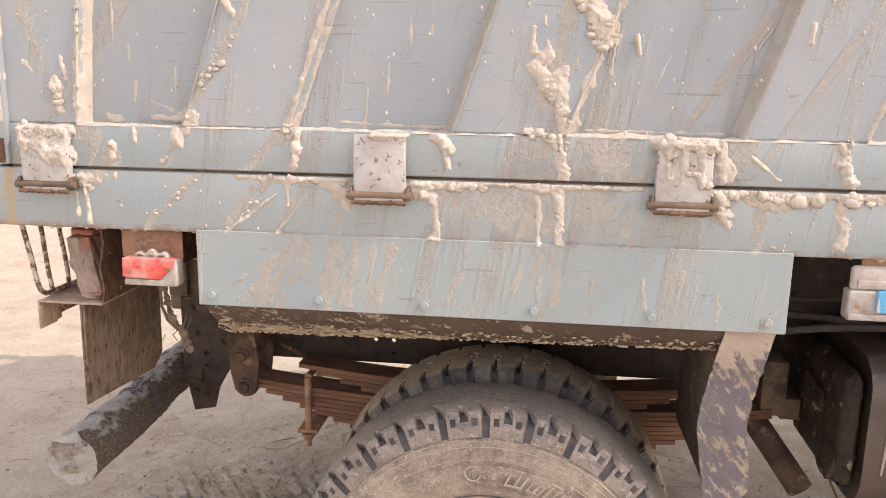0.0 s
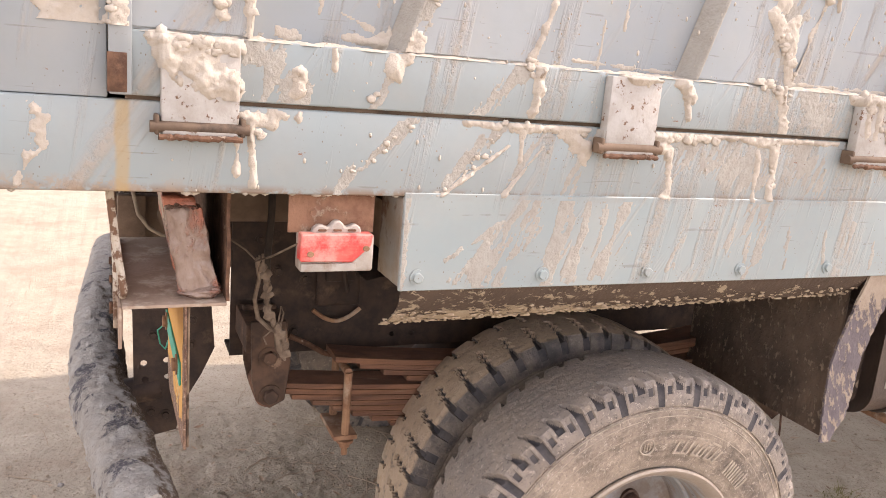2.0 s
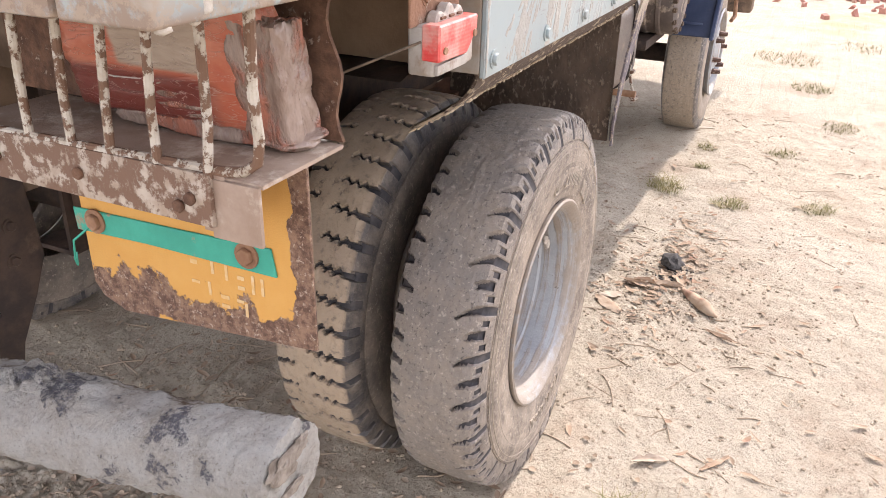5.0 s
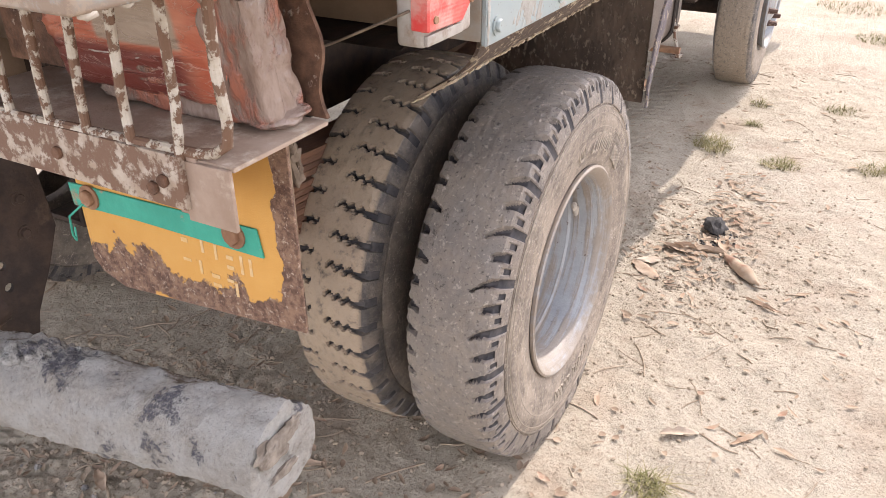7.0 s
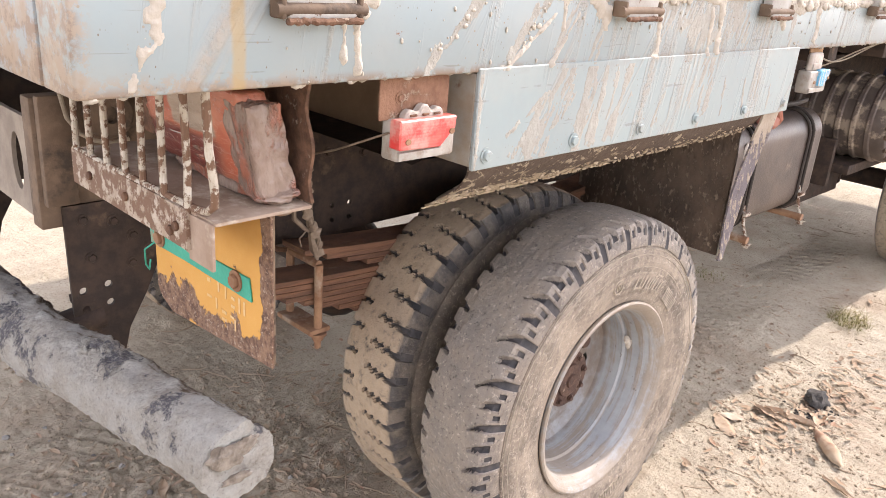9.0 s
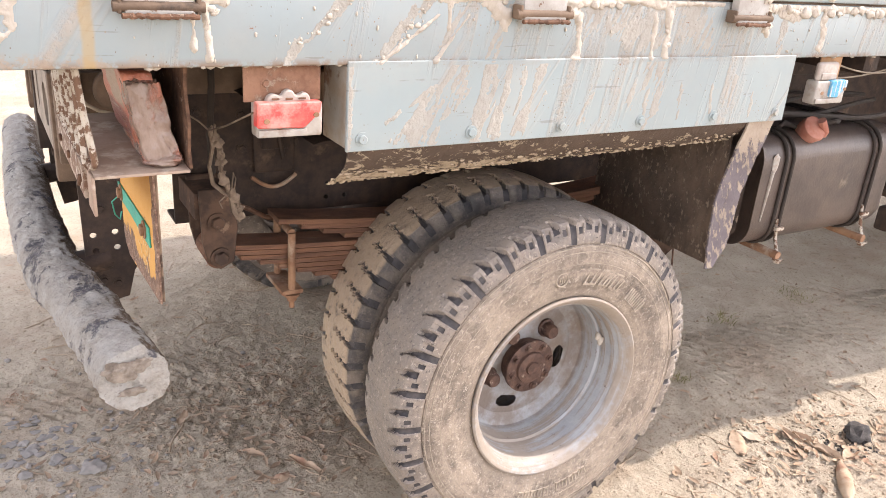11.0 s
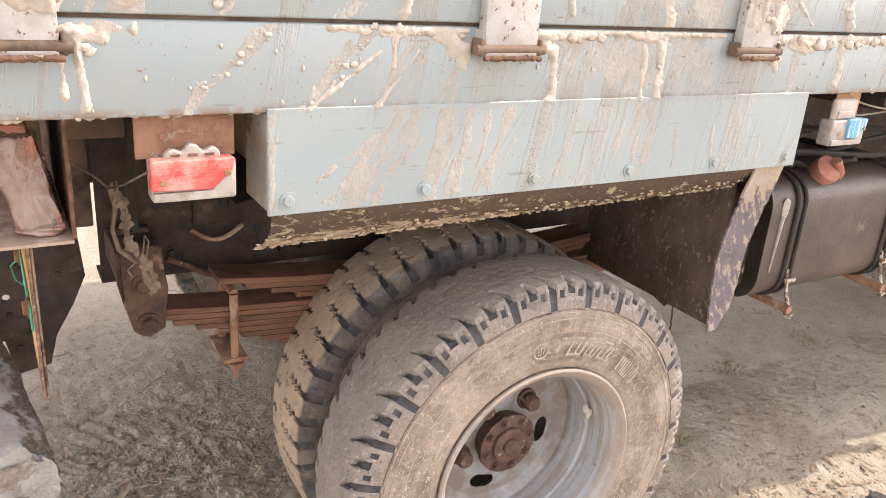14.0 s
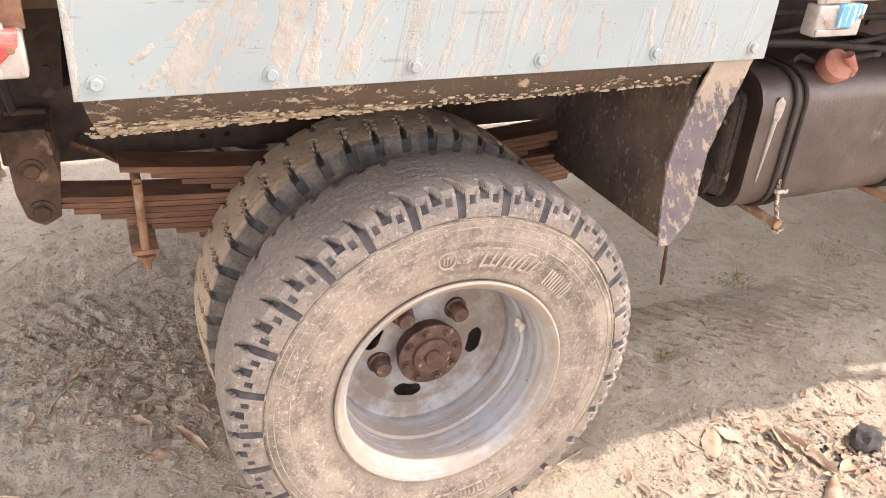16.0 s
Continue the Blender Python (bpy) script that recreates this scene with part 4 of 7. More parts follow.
part("stop_bracket", merge(box(-0.575, -0.475, 0.596, 0.614, 0.80, 0.955, 0.008, 3), box(-0.56, -0.49, 0.585, 0.598, 0.86, 0.95, 0.006), bolt(-0.525, 0.585, 0.905, 0.011, 0.012), tube([(-0.525, 0.578, 0.905), (-0.512, 0.575, 0.84)], 0.006, 8)), M_DARK, rail, "bolted stop bracket on the rail")
loop = [(-0.585 + 0.11 * u, 0.592, 0.795 - 0.028 * math.sin(math.pi * u)) for u in np.linspace(0, 1, 13)]
part("wire_loop", tube(loop, 0.005, 8), M_RUST, rail)

# leaf springs
spring = part("main_leaf", tube([(-0.70, 0.513, 0.657), (-0.70, 0.514, 0.657)], 0.002, 6), M_SPRING, truck, "rusty main leaf spring pack")
part("spring_eye", merge(tube([(-0.70, 0.468, 0.657), (-0.70, 0.558, 0.660)], 0.029, 20), bolt(-0.70, 0.468, 0.660, 0.019, 0.018)), M_SPRING, spring)


def leaf(x0, x1, top0, t, y0=0.473, y1=0.553, sag=0.04):
    vs, fs = [], []
    n = 14
    for i in range(n + 1):
        x = x0 + (x1 - x0) * i / n
        c = top0 - sag * (1 - ((x - AX) / 0.667) ** 2)
        for y, z in ((y0, c - t), (y0, c), (y1, c), (y1, c - t)):
            vs.append((x, y, z))
    for i in range(n):
        for j in range(4):
            p, q = i * 4 + j, i * 4 + (j + 1) % 4
            fs.append((p, q, q + 4, p + 4))
    fs += [(0, 1, 2, 3), (n * 4 + 3, n * 4 + 2, n * 4 + 1, n * 4)]
    return vs, fs


for k in range(9):
    x0 = -0.695 + (0 if k < 2 else (k - 1) * 0.045)
    part("leaf", leaf(x0, 2 * AX - x0, 0.680 - k * 0.0125, 0.0108), M_SPRING, spring)
helper = part("helper_leaf", leaf(-0.56, 0.49, 0.748, 0.012, sag=0.055), M_SPRING, truck, "rusty helper spring pack")
for k in range(1, 5):
    x0 = -0.56 + k * 0.055
    part("leaf", leaf(x0, 2 * AX - x0, 0.748 - k * 0.0125, 0.0108, sag=0.055), M_SPRING, helper)
clip = merge(tube([(-0.533, 0.462, 0.695), (-0.533, 0.462, 0.548)], 0.009, 10), tube([(-0.533, 0.564, 0.695), (-0.533, 0.564, 0.548)], 0.009, 10), tube([(-0.533, 0.462, 0.695), (-0.533, 0.564, 0.695)], 0.009, 10), box(-0.56, -0.508, 0.452, 0.574, 0.542, 0.553, 0.002))
part("spring_clip", merge(clip, bolt(-0.533, 0.462, 0.541, 0.013, 0.018, "z", -1), tube([(-0.533, 0.462, 0.541), (-0.533, 0.462, 0.505)], 0.007, 8)), M_RUST, spring, "rusty clip round the leaves with a nut below")
part("shackle", merge(prism([(-0.742, 0.82), (-0.672, 0.82), (-0.660, 0.73), (-0.670, 0.648), (-0.70, 0.632), (-0.727, 0.65), (-0.738, 0.70)], 0.452, 0.464, "y", 0.002),
                      prism([(-0.742, 0.82), (-0.672, 0.82), (-0.660, 0.73), (-0.670, 0.648), (-0.70, 0.632), (-0.727, 0.65), (-0.738, 0.70)], 0.562, 0.574, "y", 0.002),
                      box(-0.75, -0.665, 0.466, 0.61, 0.75, 0.81, 0.004), bolt(-0.705, 0.452, 0.745, 0.015, 0.014), bolt(-0.70, 0.452, 0.662, 0.016, 0.016)), plain("rusty_grimy_hanger", (0.040, 0.022, 0.014), (0.10, 0.055, 0.034), 24, 0.8, third=(0.20, 0.13, 0.085), cut=(0.58, 0.68), tscale=20), truck, "brown grimy spring hanger with two bolts")

# rear end: gussets, cross plate and pipe bumper
GUS = [(-0.958, 0.84), (-0.80, 0.84), (-0.788, 0.70), (-0.815, 0.64), (-0.852, 0.575), (-0.868, 0.512), (-0.93, 0.500), (-0.955, 0.62)]


def gusset(y, name):
    holes = [(-0.935, 0.672), (-0.888, 0.676), (-0.932, 0.634), (-0.886, 0.638)]
    return part(name, drilled(GUS, holes, 0.0075, y, 0.007), M_DARK, truck, "dark drilled gusset plate under the rear end")


gus = gusset(0.645, "gusset")
gusset(1.40, "gusset")
for o in (0.645, 1.40):
    part("rail_end", merge(box(-0.992, -0.762, o + 0.009, o + 0.05, 0.80, 1.035, 0.004), box(-0.985, -0.93, o - 0.012, o + 0.008, 0.845, 1.04, 0.004)), M_BROWN, truck)
for bx, bz in ((-0.925, 0.81), (-0.87, 0.80), (-0.835, 0.765), (-0.84, 0.71), (-0.915, 0.735), (-0.905, 0.60), (-0.89, 0.55), (-0.92, 0.56)):
    part("bolt_head", bolt(bx, 0.645, bz, 0.008, 0.007), M_DARK, gus)


def cross_plate():
    bm = bmesh.new()
    ys, zs = (0.70, 1.40), (0.80, 0.985)
    outer = [bm.verts.new((-0.975, y, z)) for y, z in ((ys[0], zs[0]), (ys[1], zs[0]), (ys[1], zs[1]), (ys[0], zs[1]))]
    edges = [bm.edges.new((outer[i], outer[(i + 1) % 4])) for i in range(4)]
    for hy, ry in ((0.80, 0.028), (1.03, 0.06), (1.25, 0.028)):
        ring = [bm.verts.new((-0.975, hy + ry * math.cos(math.pi * k / 10), 0.892 + 0.055 * math.sin(math.pi * k / 10))) for k in range(20)]
        edges += [bm.edges.new((ring[i], ring[(i + 1) % 20])) for i in range(20)]
    bmesh.ops.triangle_fill(bm, edges=edges, use_beauty=True)
    ext = bmesh.ops.extrude_face_region(bm, geom=bm.faces[:])
    for v in [e for e in ext["geom"] if isinstance(e, bmesh.types.BMVert)]:
        v.co.x += 0.008
    bmesh.ops.recalc_face_normals(bm, faces=bm.faces[:])
    return bm_out(bm)


part("cross_plate", cross_plate(), plain("grey_dusty_cross_plate", (0.20, 0.16, 0.13), (0.30, 0.25, 0.20), 12, 0.9), truck, "dusty rear cross plate with large holes")


def bumper_pipe():
    """Mud-caked steel pipe, lumpy on its upper side, with a packed end."""
    vs, fs = [], []
    n, m = 420, 64
    ctrl = [Vector(p) for p in ((-0.951, 0.075, 0.621), (-0.985, 0.42, 0.597), (-1.022, 0.70, 0.587), (-1.03, 1.25, 0.585), (-1.0, 2.05, 0.585))]
    a0 = ctrl[0]

    def along(u):
        """A smooth line through the bends."""
        y = ctrl[0].y + (ctrl[-1].y - ctrl[0].y) * u
        k = max(i for i in range(4) if ctrl[i].y <= y + 1e-9)
        p, q = ctrl[k], ctrl[k + 1]
        m0 = (q - ctrl[max(k - 1, 0)]) / (q.y - ctrl[max(k - 1, 0)].y)
        m1 = (ctrl[min(k + 2, 4)] - p) / (ctrl[min(k + 2, 4)].y - p.y)
        d = q.y - p.y
        t = (y - p.y) / d
        return p * (2 * t**3 - 3 * t**2 + 1) + m0 * d * (t**3 - 2 * t**2 + t) + q * (3 * t**2 - 2 * t**3) + m1 * d * (t**3 - t**2)

    for i in range(n + 1):
        c = along(i / n)
        for k in range(m):
            a = 2 * math.pi * k / m
            up = max(0.0, math.sin(a))
            lump = noise.noise(Vector((c.y * 9, math.cos(a) * 1.6, math.sin(a) * 1.6))) * 0.004 + (0.3 + up) * 0.007 * max(0.0, noise.noise(Vector((c.y * 24, math.cos(a) * 2.4, math.sin(a) * 2.4)))) + 0.0036 * noise.noise(Vector((c.y * 70, math.cos(a) * 5, math.sin(a) * 5))) + 0.0026 * noise.noise(Vector((c.y * 150, math.cos(a) * 10, math.sin(a) * 10)))
            cake = math.exp(-((c.y - 0.72) / 0.25) ** 2) + math.exp(-((c.y - 1.3) / 0.3) ** 2) * 0.6
            lump += cake * (0.007 * abs(noise.noise(Vector((c.y * 30, math.cos(a) * 3, math.sin(a) * 3)))) + 0.002)
            r = 0.0575 + lump
            vs.append((c.x + r * math.cos(a), c.y, c.z + r * math.sin(a)))
    for i in range(n):
        for k in range(m):
            p, q = i * m + k, i * m + (k + 1) % m
            fs.append((p, q, q + m, p + m))
    base = len(vs)
    for j in range(1, 8):
        f = 1 - j / 8
        for k in range(m):
            x, y, z = vs[k]
            vs.append((a0.x + (x - a0.x) * f, a0.y + 0.0035 * noise.noise(Vector((x * 60, z * 60 * f, j * 0.6))) - 0.001, a0.z + (z - a0.z) * f))
    for j in range(7):
        s = 0 if j == 0 else base + (j - 1) * m
        e = base + j * m
        for k in range(m):
            fs.append((s + k, e + k, e + (k + 1) % m, s + (k + 1) % m))
    fs.append(tuple(base + 6 * m + k for k in range(m)))
    fs.append(tuple(n * m + k for k in range(m)))
    return vs, fs


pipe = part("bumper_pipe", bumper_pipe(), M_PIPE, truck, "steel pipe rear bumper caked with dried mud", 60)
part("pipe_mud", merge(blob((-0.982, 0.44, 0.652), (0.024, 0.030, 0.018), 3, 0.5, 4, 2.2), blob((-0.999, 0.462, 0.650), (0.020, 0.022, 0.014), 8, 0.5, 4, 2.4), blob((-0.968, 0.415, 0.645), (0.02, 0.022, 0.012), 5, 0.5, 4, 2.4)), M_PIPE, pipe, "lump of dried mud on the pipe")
part("end_dirt", merge(blob((-0.968, 0.072, 0.643), (0.028, 0.004, 0.018), 3, 0.6, 4, 2.2), blob((-0.938, 0.072, 0.652), (0.016, 0.004, 0.010), 7, 0.6, 3, 2.2), blob((-0.955, 0.072, 0.60), (0.022, 0.003, 0.008), 5, 0.6, 3, 2.2)), plain("straw_in_mud", (0.12, 0.095, 0.075), (0.27, 0.23, 0.19), 60, 0.95, fine=90, dist=0.006), pipe, "dark straw packed into the pipe end")
for py in (0.665, 1.41):
    part("pipe_bracket", merge(tube([(-0.90, py, 0.61), (-0.995, py, 0.595)], 0.03, 16), tube([(-0.945, py - 0.02 + 0.04 * (k / 6), 0.66 + 0.02 * math.sin(k)) for k in range(7)], 0.004, 6)), M_DARK, truck)

# step tray with guard bars and hanging plate
tray = part("tray", merge(box(-0.985, -0.845, 0.058, 0.482, 0.983, 0.988, 0.001), box(-0.988, -0.983, 0.10, 0.13, 0.93, 0.99, 0.001), box(-0.99, -0.985, 0.06, 0.118, 0.925, 0.986, 0.001)), M_TRAY, truck, "dusty steel tray below the cargo body")
part("tray_edge", box(-0.996, -0.989, 0.112, 0.47, 0.938, 0.992, 0.0012), plain("flaking_white_over_rust", (0.44, 0.375, 0.31), (0.31, 0.235, 0.175), 34, 0.85, third=(0.16, 0.092, 0.060), cut=(0.43, 0.53), tscale=60), tray, "tray edge with flaking white paint over rust")
for py, pz in ((0.135, 0.965), (0.15, 0.955), (0.28, 0.965), (0.40, 0.965)):
    part("rivet", bolt(-0.996, py, pz, 0.007, 0.005, "x", -1, False), M_DARKRUST, tray)
side = []
for i in range(13):
    z = 0.99 + 0.167 * i / 12
    side.append((0.058 + 0.006 * math.sin(i * 0.9) + 0.014 * (i / 12), z))
part("side_plate", prism(side + [(0.55, 1.157), (0.55, 0.99)], -0.846, -0.841, "x"), M_DARKRUST, tray, "rusty wavy side plate of the tray")
bot = (0.463, 0.409, 0.351, 0.290, 0.238, 0.177, 0.117)
top = (0.436, 0.388, 0.331, 0.272, 0.214, 0.160, 0.102)
for b0, t0 in zip(bot, top):
    wob = random.uniform(-0.004, 0.004)
    part("guard_bar", tube([(-0.99, b0, 0.985), (-0.992, b0 + (t0 - b0) * 0.3 + wob, 1.04), (-0.998, t0, 1.158)], 0.0049, 10), M_BAR, tray)
hook = [(-1.0, 0.046, 1.158), (-0.992, 0.056, 1.08), (-0.985, 0.058, 1.03), (-0.982, 0.064, 1.008), (-0.983, 0.080, 0.997), (-0.985, 0.10, 0.994), (-0.987, 0.14, 0.994), (-0.99, 0.30, 0.992), (-0.99, 0.47, 0.99)]
part("guard_bar", tube(hook, 0.0053, 10), M_BAR, tray, "bent end bar of the guard")
part("far_tray", merge(box(-0.985, -0.845, WIDE - 0.56, WIDE - 0.06, 0.983, 0.988, 0.001), box(-0.996, -0.989, WIDE - 0.47, WIDE - 0.11, 0.938, 0.992, 0.001)), M_TRAY, truck)

plate = part("hanging_plate", prism([(0.068, 0.982), (0.405, 0.982), (0.403, 0.765), (0.39, 0.748), (0.355, 0.734), (0.066, 0.758)], -0.902, -0.898, "x", 0.0008), M_PLATE, truck, "yellow painted plate with a rusted lower edge")
part("plate_back", prism([(0.07, 0.980), (0.403, 0.980), (0.40, 0.768), (0.355, 0.737), (0.068, 0.761)], -0.8975, -0.894, "x", 0.0008), plain("brown_mud_sheet", (0.16, 0.105, 0.068), (0.25, 0.175, 0.115), 1.0, 0.95, fine=1.6, dist=0.010, third=(0.075, 0.048, 0.032), cut=(0.54, 0.64), tscale=1.3, stretch=(40, 60, 22)), plate, "mud-caked back of the plate")
part("green_strip", prism([(0.112, 0.842), (0.118, 0.876), (0.25, 0.872), (0.414, 0.868), (0.412, 0.838), (0.30, 0.842)], -0.9055, -0.9022, "x", 0.0008), M_GREEN, plate, "chipped green steel strip")
for py, pz in ((0.378, 0.856), (0.150, 0.862)):
    part("bolt", bolt(-0.9055, py, pz, 0.011, 0.008, "x", -1), M_RUST, plate)
M_CHALK = plain("faded_white_paint", (0.58, 0.43, 0.25), (0.56, 0.34, 0.13), 90, 0.8)
for py, pz, w, h in ((0.232, 0.834, 0.010, 0.006), (0.205, 0.832, 0.004, 0.016), (0.185, 0.83, 0.004, 0.020), (0.165, 0.828, 0.010, 0.005), (0.165, 0.815, 0.010, 0.005), (0.148, 0.823, 0.004, 0.024), (0.135, 0.823, 0.004, 0.022), (0.232, 0.808, 0.012, 0.004), (0.212, 0.803, 0.004, 0.018), (0.19, 0.797, 0.012, 0.005), (0.19, 0.785, 0.012, 0.005), (0.168, 0.797, 0.010, 0.004), (0.160, 0.787, 0.004, 0.018)):
    part("faded_bar", box(-0.9029, -0.9022, py - w / 2, py + w / 2, pz - h / 2, pz + h / 2, 0.0002, 1), M_CHALK, plate)
wire = [(-0.906, 0.385, 0.85), (-0.92, 0.405, 0.83), (-0.915, 0.415, 0.80), (-0.905, 0.425, 0.785), (-0.90, 0.43, 0.80)]
part("string", tube(wire, 0.0015, 6), M_GREEN, plate)


# side lamps
def lamp(x0, x1, lens, lens_mat, label, start=0.0):
    L = part("side_lamp", merge(box(x0 + 0.002, x1, -0.004, 0.030, 1.047, 1.102, 0.005, 3)), M_PALE, truck, label)
    w = x1 - x0
    zl, zh = 1.0625, 1.1005
    pl = [(x0 + 0.0005 + start, zl + 0.002), (x0 + w * 0.70, zl), (x1 - 0.006, zh - 0.014), (x1 - 0.004, zh + 0.003), (x0 + 0.001 + start, zh + 0.003)]
    part("lens", prism(pl, 0.012, -0.0105, "y", 0.002), lens_mat, L, lens)
    part("lens_strip", box(x0 + 0.003, x0 + w * 0.75, -0.008, -0.003, 1.0495, 1.061, 0.0012), M_PALE, L)
    for sx, sz in ((x0 + 0.015, 1.0755), (x1 - 0.014, 1.083)):
        part("screw", merge(prism([(sx + 0.005 * math.cos(math.pi * k / 6), sz + 0.0042 * math.sin(math.pi * k / 6)) for k in range(12)], -0.010, -0.0125, "y", 0.0006)), M_RUST, L)
    return L


lamp_rear = lamp(-0.758, -0.649, "ribbed red lens", M_RED, "small rectangular side lamp with a red lens")
part("lamp_hanger", merge(box(-0.770, -0.645, 0.018, 0.022, 1.100, 1.157, 0.0015), bolt(-0.735, 0.018, 1.128, 0.006, 0.004)), plain("red_brown_rust", (0.17, 0.080, 0.048), (0.27, 0.145, 0.09), 30, 0.9, third=(0.36, 0.27, 0.20), cut=(0.56, 0.66), tscale=34, dist=0.004), lamp_rear, "rusty hanger plate of the lamp")
tab = [(-0.740, 1.099), (-0.667, 1.099), (-0.668, 1.112), (-0.674, 1.120), (-0.682, 1.119), (-0.686, 1.114), (-0.692, 1.115), (-0.696, 1.124), (-0.703, 1.127), (-0.710, 1.123), (-0.713, 1.115), (-0.719, 1.114), (-0.724, 1.119), (-0.733, 1.117), (-0.738, 1.109)]
tab = [(x, 1.099 + (z - 1.099) * 0.78) for x, z in tab]
part("lamp_tab", prism(tab, 0.002, 0.017, "y", 0.0025), M_TAB, lamp_rear, "pale plastic top of the lamp")
for sx in (-0.725, -0.703, -0.682):
    part("slot", box(sx - 0.006, sx + 0.006, -0.0005, 0.0025, 1.1055, 1.1085, 0.0008, 1), M_DARKRUST, lamp_rear)
lamp_front = lamp(0.585, 0.697, "blue lens splashed with white", M_LAMPBLUE, "small side lamp splashed with white and blue paint", 0.046)
part("lamp_hanger", merge(box(0.61, 0.69, 0.018, 0.022, 1.10, 1.157, 0.0015)), plain("orange_rust_plate", (0.42, 0.25, 0.13), (0.34, 0.19, 0.10), 20, 0.9), lamp_front)
part("lamp_tab", merge(box(0.59, 0.665, 0.002, 0.017, 1.10, 1.145, 0.008, 3), box(0.60, 0.65, -0.002, 0.003, 1.105, 1.12, 0.002)), M_TAB, lamp_front)
lamp(2.36, 2.45, "dull lens", M_PALE, "dusty side lamp under the body's front end")

# mud flaps ahead of the rear wheels
flap = part("mud_flap", merge(box(0.402, 0.410, 0.058, 0.50, 0.64, 1.10, 0.003)), M_FLAPMUD, truck, "dark mud flap thickly splashed with mud")


def strip():
    """A torn strip that hangs from the skirt's front corner."""
    vs, fs = [], []
    n, m = 40, 8
    for i in range(n + 1):
        v = i / n
        z = 1.02 - 0.385 * v
        # it hangs straight, leans back and twists on its way down
        l, wide, turn = 0.389 - 0.036 * math.sin(min(1.0, v * 1.5) * 1.57) + 0.034 * max(0.0, v - 0.5) / 0.5, 0.088 + 0.012 * v, 0.38 * v ** 1.3
        if v > 0.90:
            wide *= 1 - 0.55 * (v - 0.90) / 0.10
        wide += 0.003 * noise.noise(Vector((v * 25, 3, 1)))
        l += 0.003 * noise.noise(Vector((v * 25, 0, 1)))
        for j in range(m + 1):
            u = j / m
            y = 0.006 + 0.034 * v + wide * u * math.sin(turn) + 0.008 * math.sin(u * 2.6 + v * 3) * v + 0.003 * noise.noise(Vector((u * 4, v * 9, 2)))
            vs.append((l + wide * u * math.cos(turn), y, z))
    for i in range(n):
        for j in range(m):
            a = i * (m + 1) + j
            fs.append((a, a + 1, a + m + 2, a + m + 1))
    k = len(vs)
    back = [(x, y + 0.005, z) for x, y, z in vs]
    fs2 = [tuple(q + k for q in f[::-1]) for f in fs]
    rim = []
    for i in range(n):
        a, b = i * (m + 1), (i + 1) * (m + 1)
        rim += [(a, b, b + k, a + k), (a + m, a + m + k, b + m + k, b + m)]
    for j in range(m):
        a = n * (m + 1) + j
        rim.append((a, a + 1, a + 1 + k, a + k))
    return vs + back, fs + fs2 + rim


part("flap_strip", strip(), M_STRIP, truck, "torn hanging strip crusted with pale mud", 60)


# fuel tank
def rounded_tank(x0, x1, y0, y1, z0, z1, r):
    ring = []
    for cx, cz, a0 in ((y1 - r, z1 - r, 0), (y0 + r, z1 - r, 90), (y0 + r, z0 + r, 180), (y1 - r, z0 + r, 270)):
        for k in range(9):
            a = radians(a0 + k * 11.25)
            ring.append((cx + r * math.cos(a), cz + r * math.sin(a)))
    vs, fs = [], []
    m = len(ring)
    my, mz = (y0 + y1) / 2, (z0 + z1) / 2
    for x, s in ((x0 + 0.012, 0.86), (x0 + 0.004, 0.95), (x0, 0.985), (x0, 1.0), (x0 + 0.006, 1.0), (x1 - 0.03, 1.0), (x1 - 0.012, 0.985), (x1 - 0.003, 0.95), (x1, 0.9)):
        for y, z in ring:
            vs.append((x, my + (y - my) * s, mz + (z - mz) * s))
    for i in range(8):
        for k in range(m):
            a, b = i * m + k, i * m + (k + 1) % m
            fs.append((a, b, b + m, a + m))
    fs.append(tuple(range(m))[::-1])
    fs.append(tuple(8 * m + k for k in range(m)))
    return vs, fs, ring


tv, tf, tring = rounded_tank(0.735, 1.37, 0.20, 0.60, 0.572, 0.905, 0.075)
tank = part("fuel_tank", (tv, tf), M_TANK, truck, "dusty dark fuel tank with strap bands")
part("tank_end", merge(box(0.70, 0.745, 0.24, 0.57, 0.60, 0.86, 0.03, 3), blob((0.705, 0.30, 0.64), (0.02, 0.05, 0.05), 2, 0.5), blob((0.70, 0.42, 0.75), (0.018, 0.07, 0.05), 6, 0.5)), plain("crusted_tank_end", (0.026, 0.017, 0.012), (0.070, 0.046, 0.032), 20, 0.8, third=(0.29, 0.225, 0.165), cut=(0.585, 0.63), tscale=26, dist=0.008), tank, "muddy end of the tank")
for sx in (0.845, 1.255):
    for dx in (-0.018, 0.012):
        band = [(sx + dx, 0.40 + (y - 0.40) * 1.018, 0.7385 + (z - 0.7385) * 1.02) for y, z in tring]
        band.append(band[0])
        part("strap", tube(band, 0.0055, 8, False), M_RUBBER, tank)
    part("strap_bolt", merge(tube([(sx, 0.197, 0.66), (sx + 0.004, 0.19, 0.60), (sx + 0.01, 0.165, 0.53)], 0.005, 8), box(sx - 0.016, sx + 0.018, 0.178, 0.192, 0.628, 0.64, 0.003), bolt(sx + 0.008, 0.172, 0.545, 0.011, 0.014, "z", -1)), M_BAR, tank)
    part("tank_arm", merge(tube([(sx, 0.165, 0.556), (sx, 0.62, 0.556)], 0.012, 14)), M_RUST, truck)
cap_line = [(0.935, 0.275, 0.885), (0.93, 0.255, 0.905), (0.925, 0.235, 0.922), (0.922, 0.222, 0.932), (0.92, 0.212, 0.940), (0.919, 0.208, 0.943)]
cap_line = [(x + 0.02, y, z - 0.018) for x, y, z in cap_line]
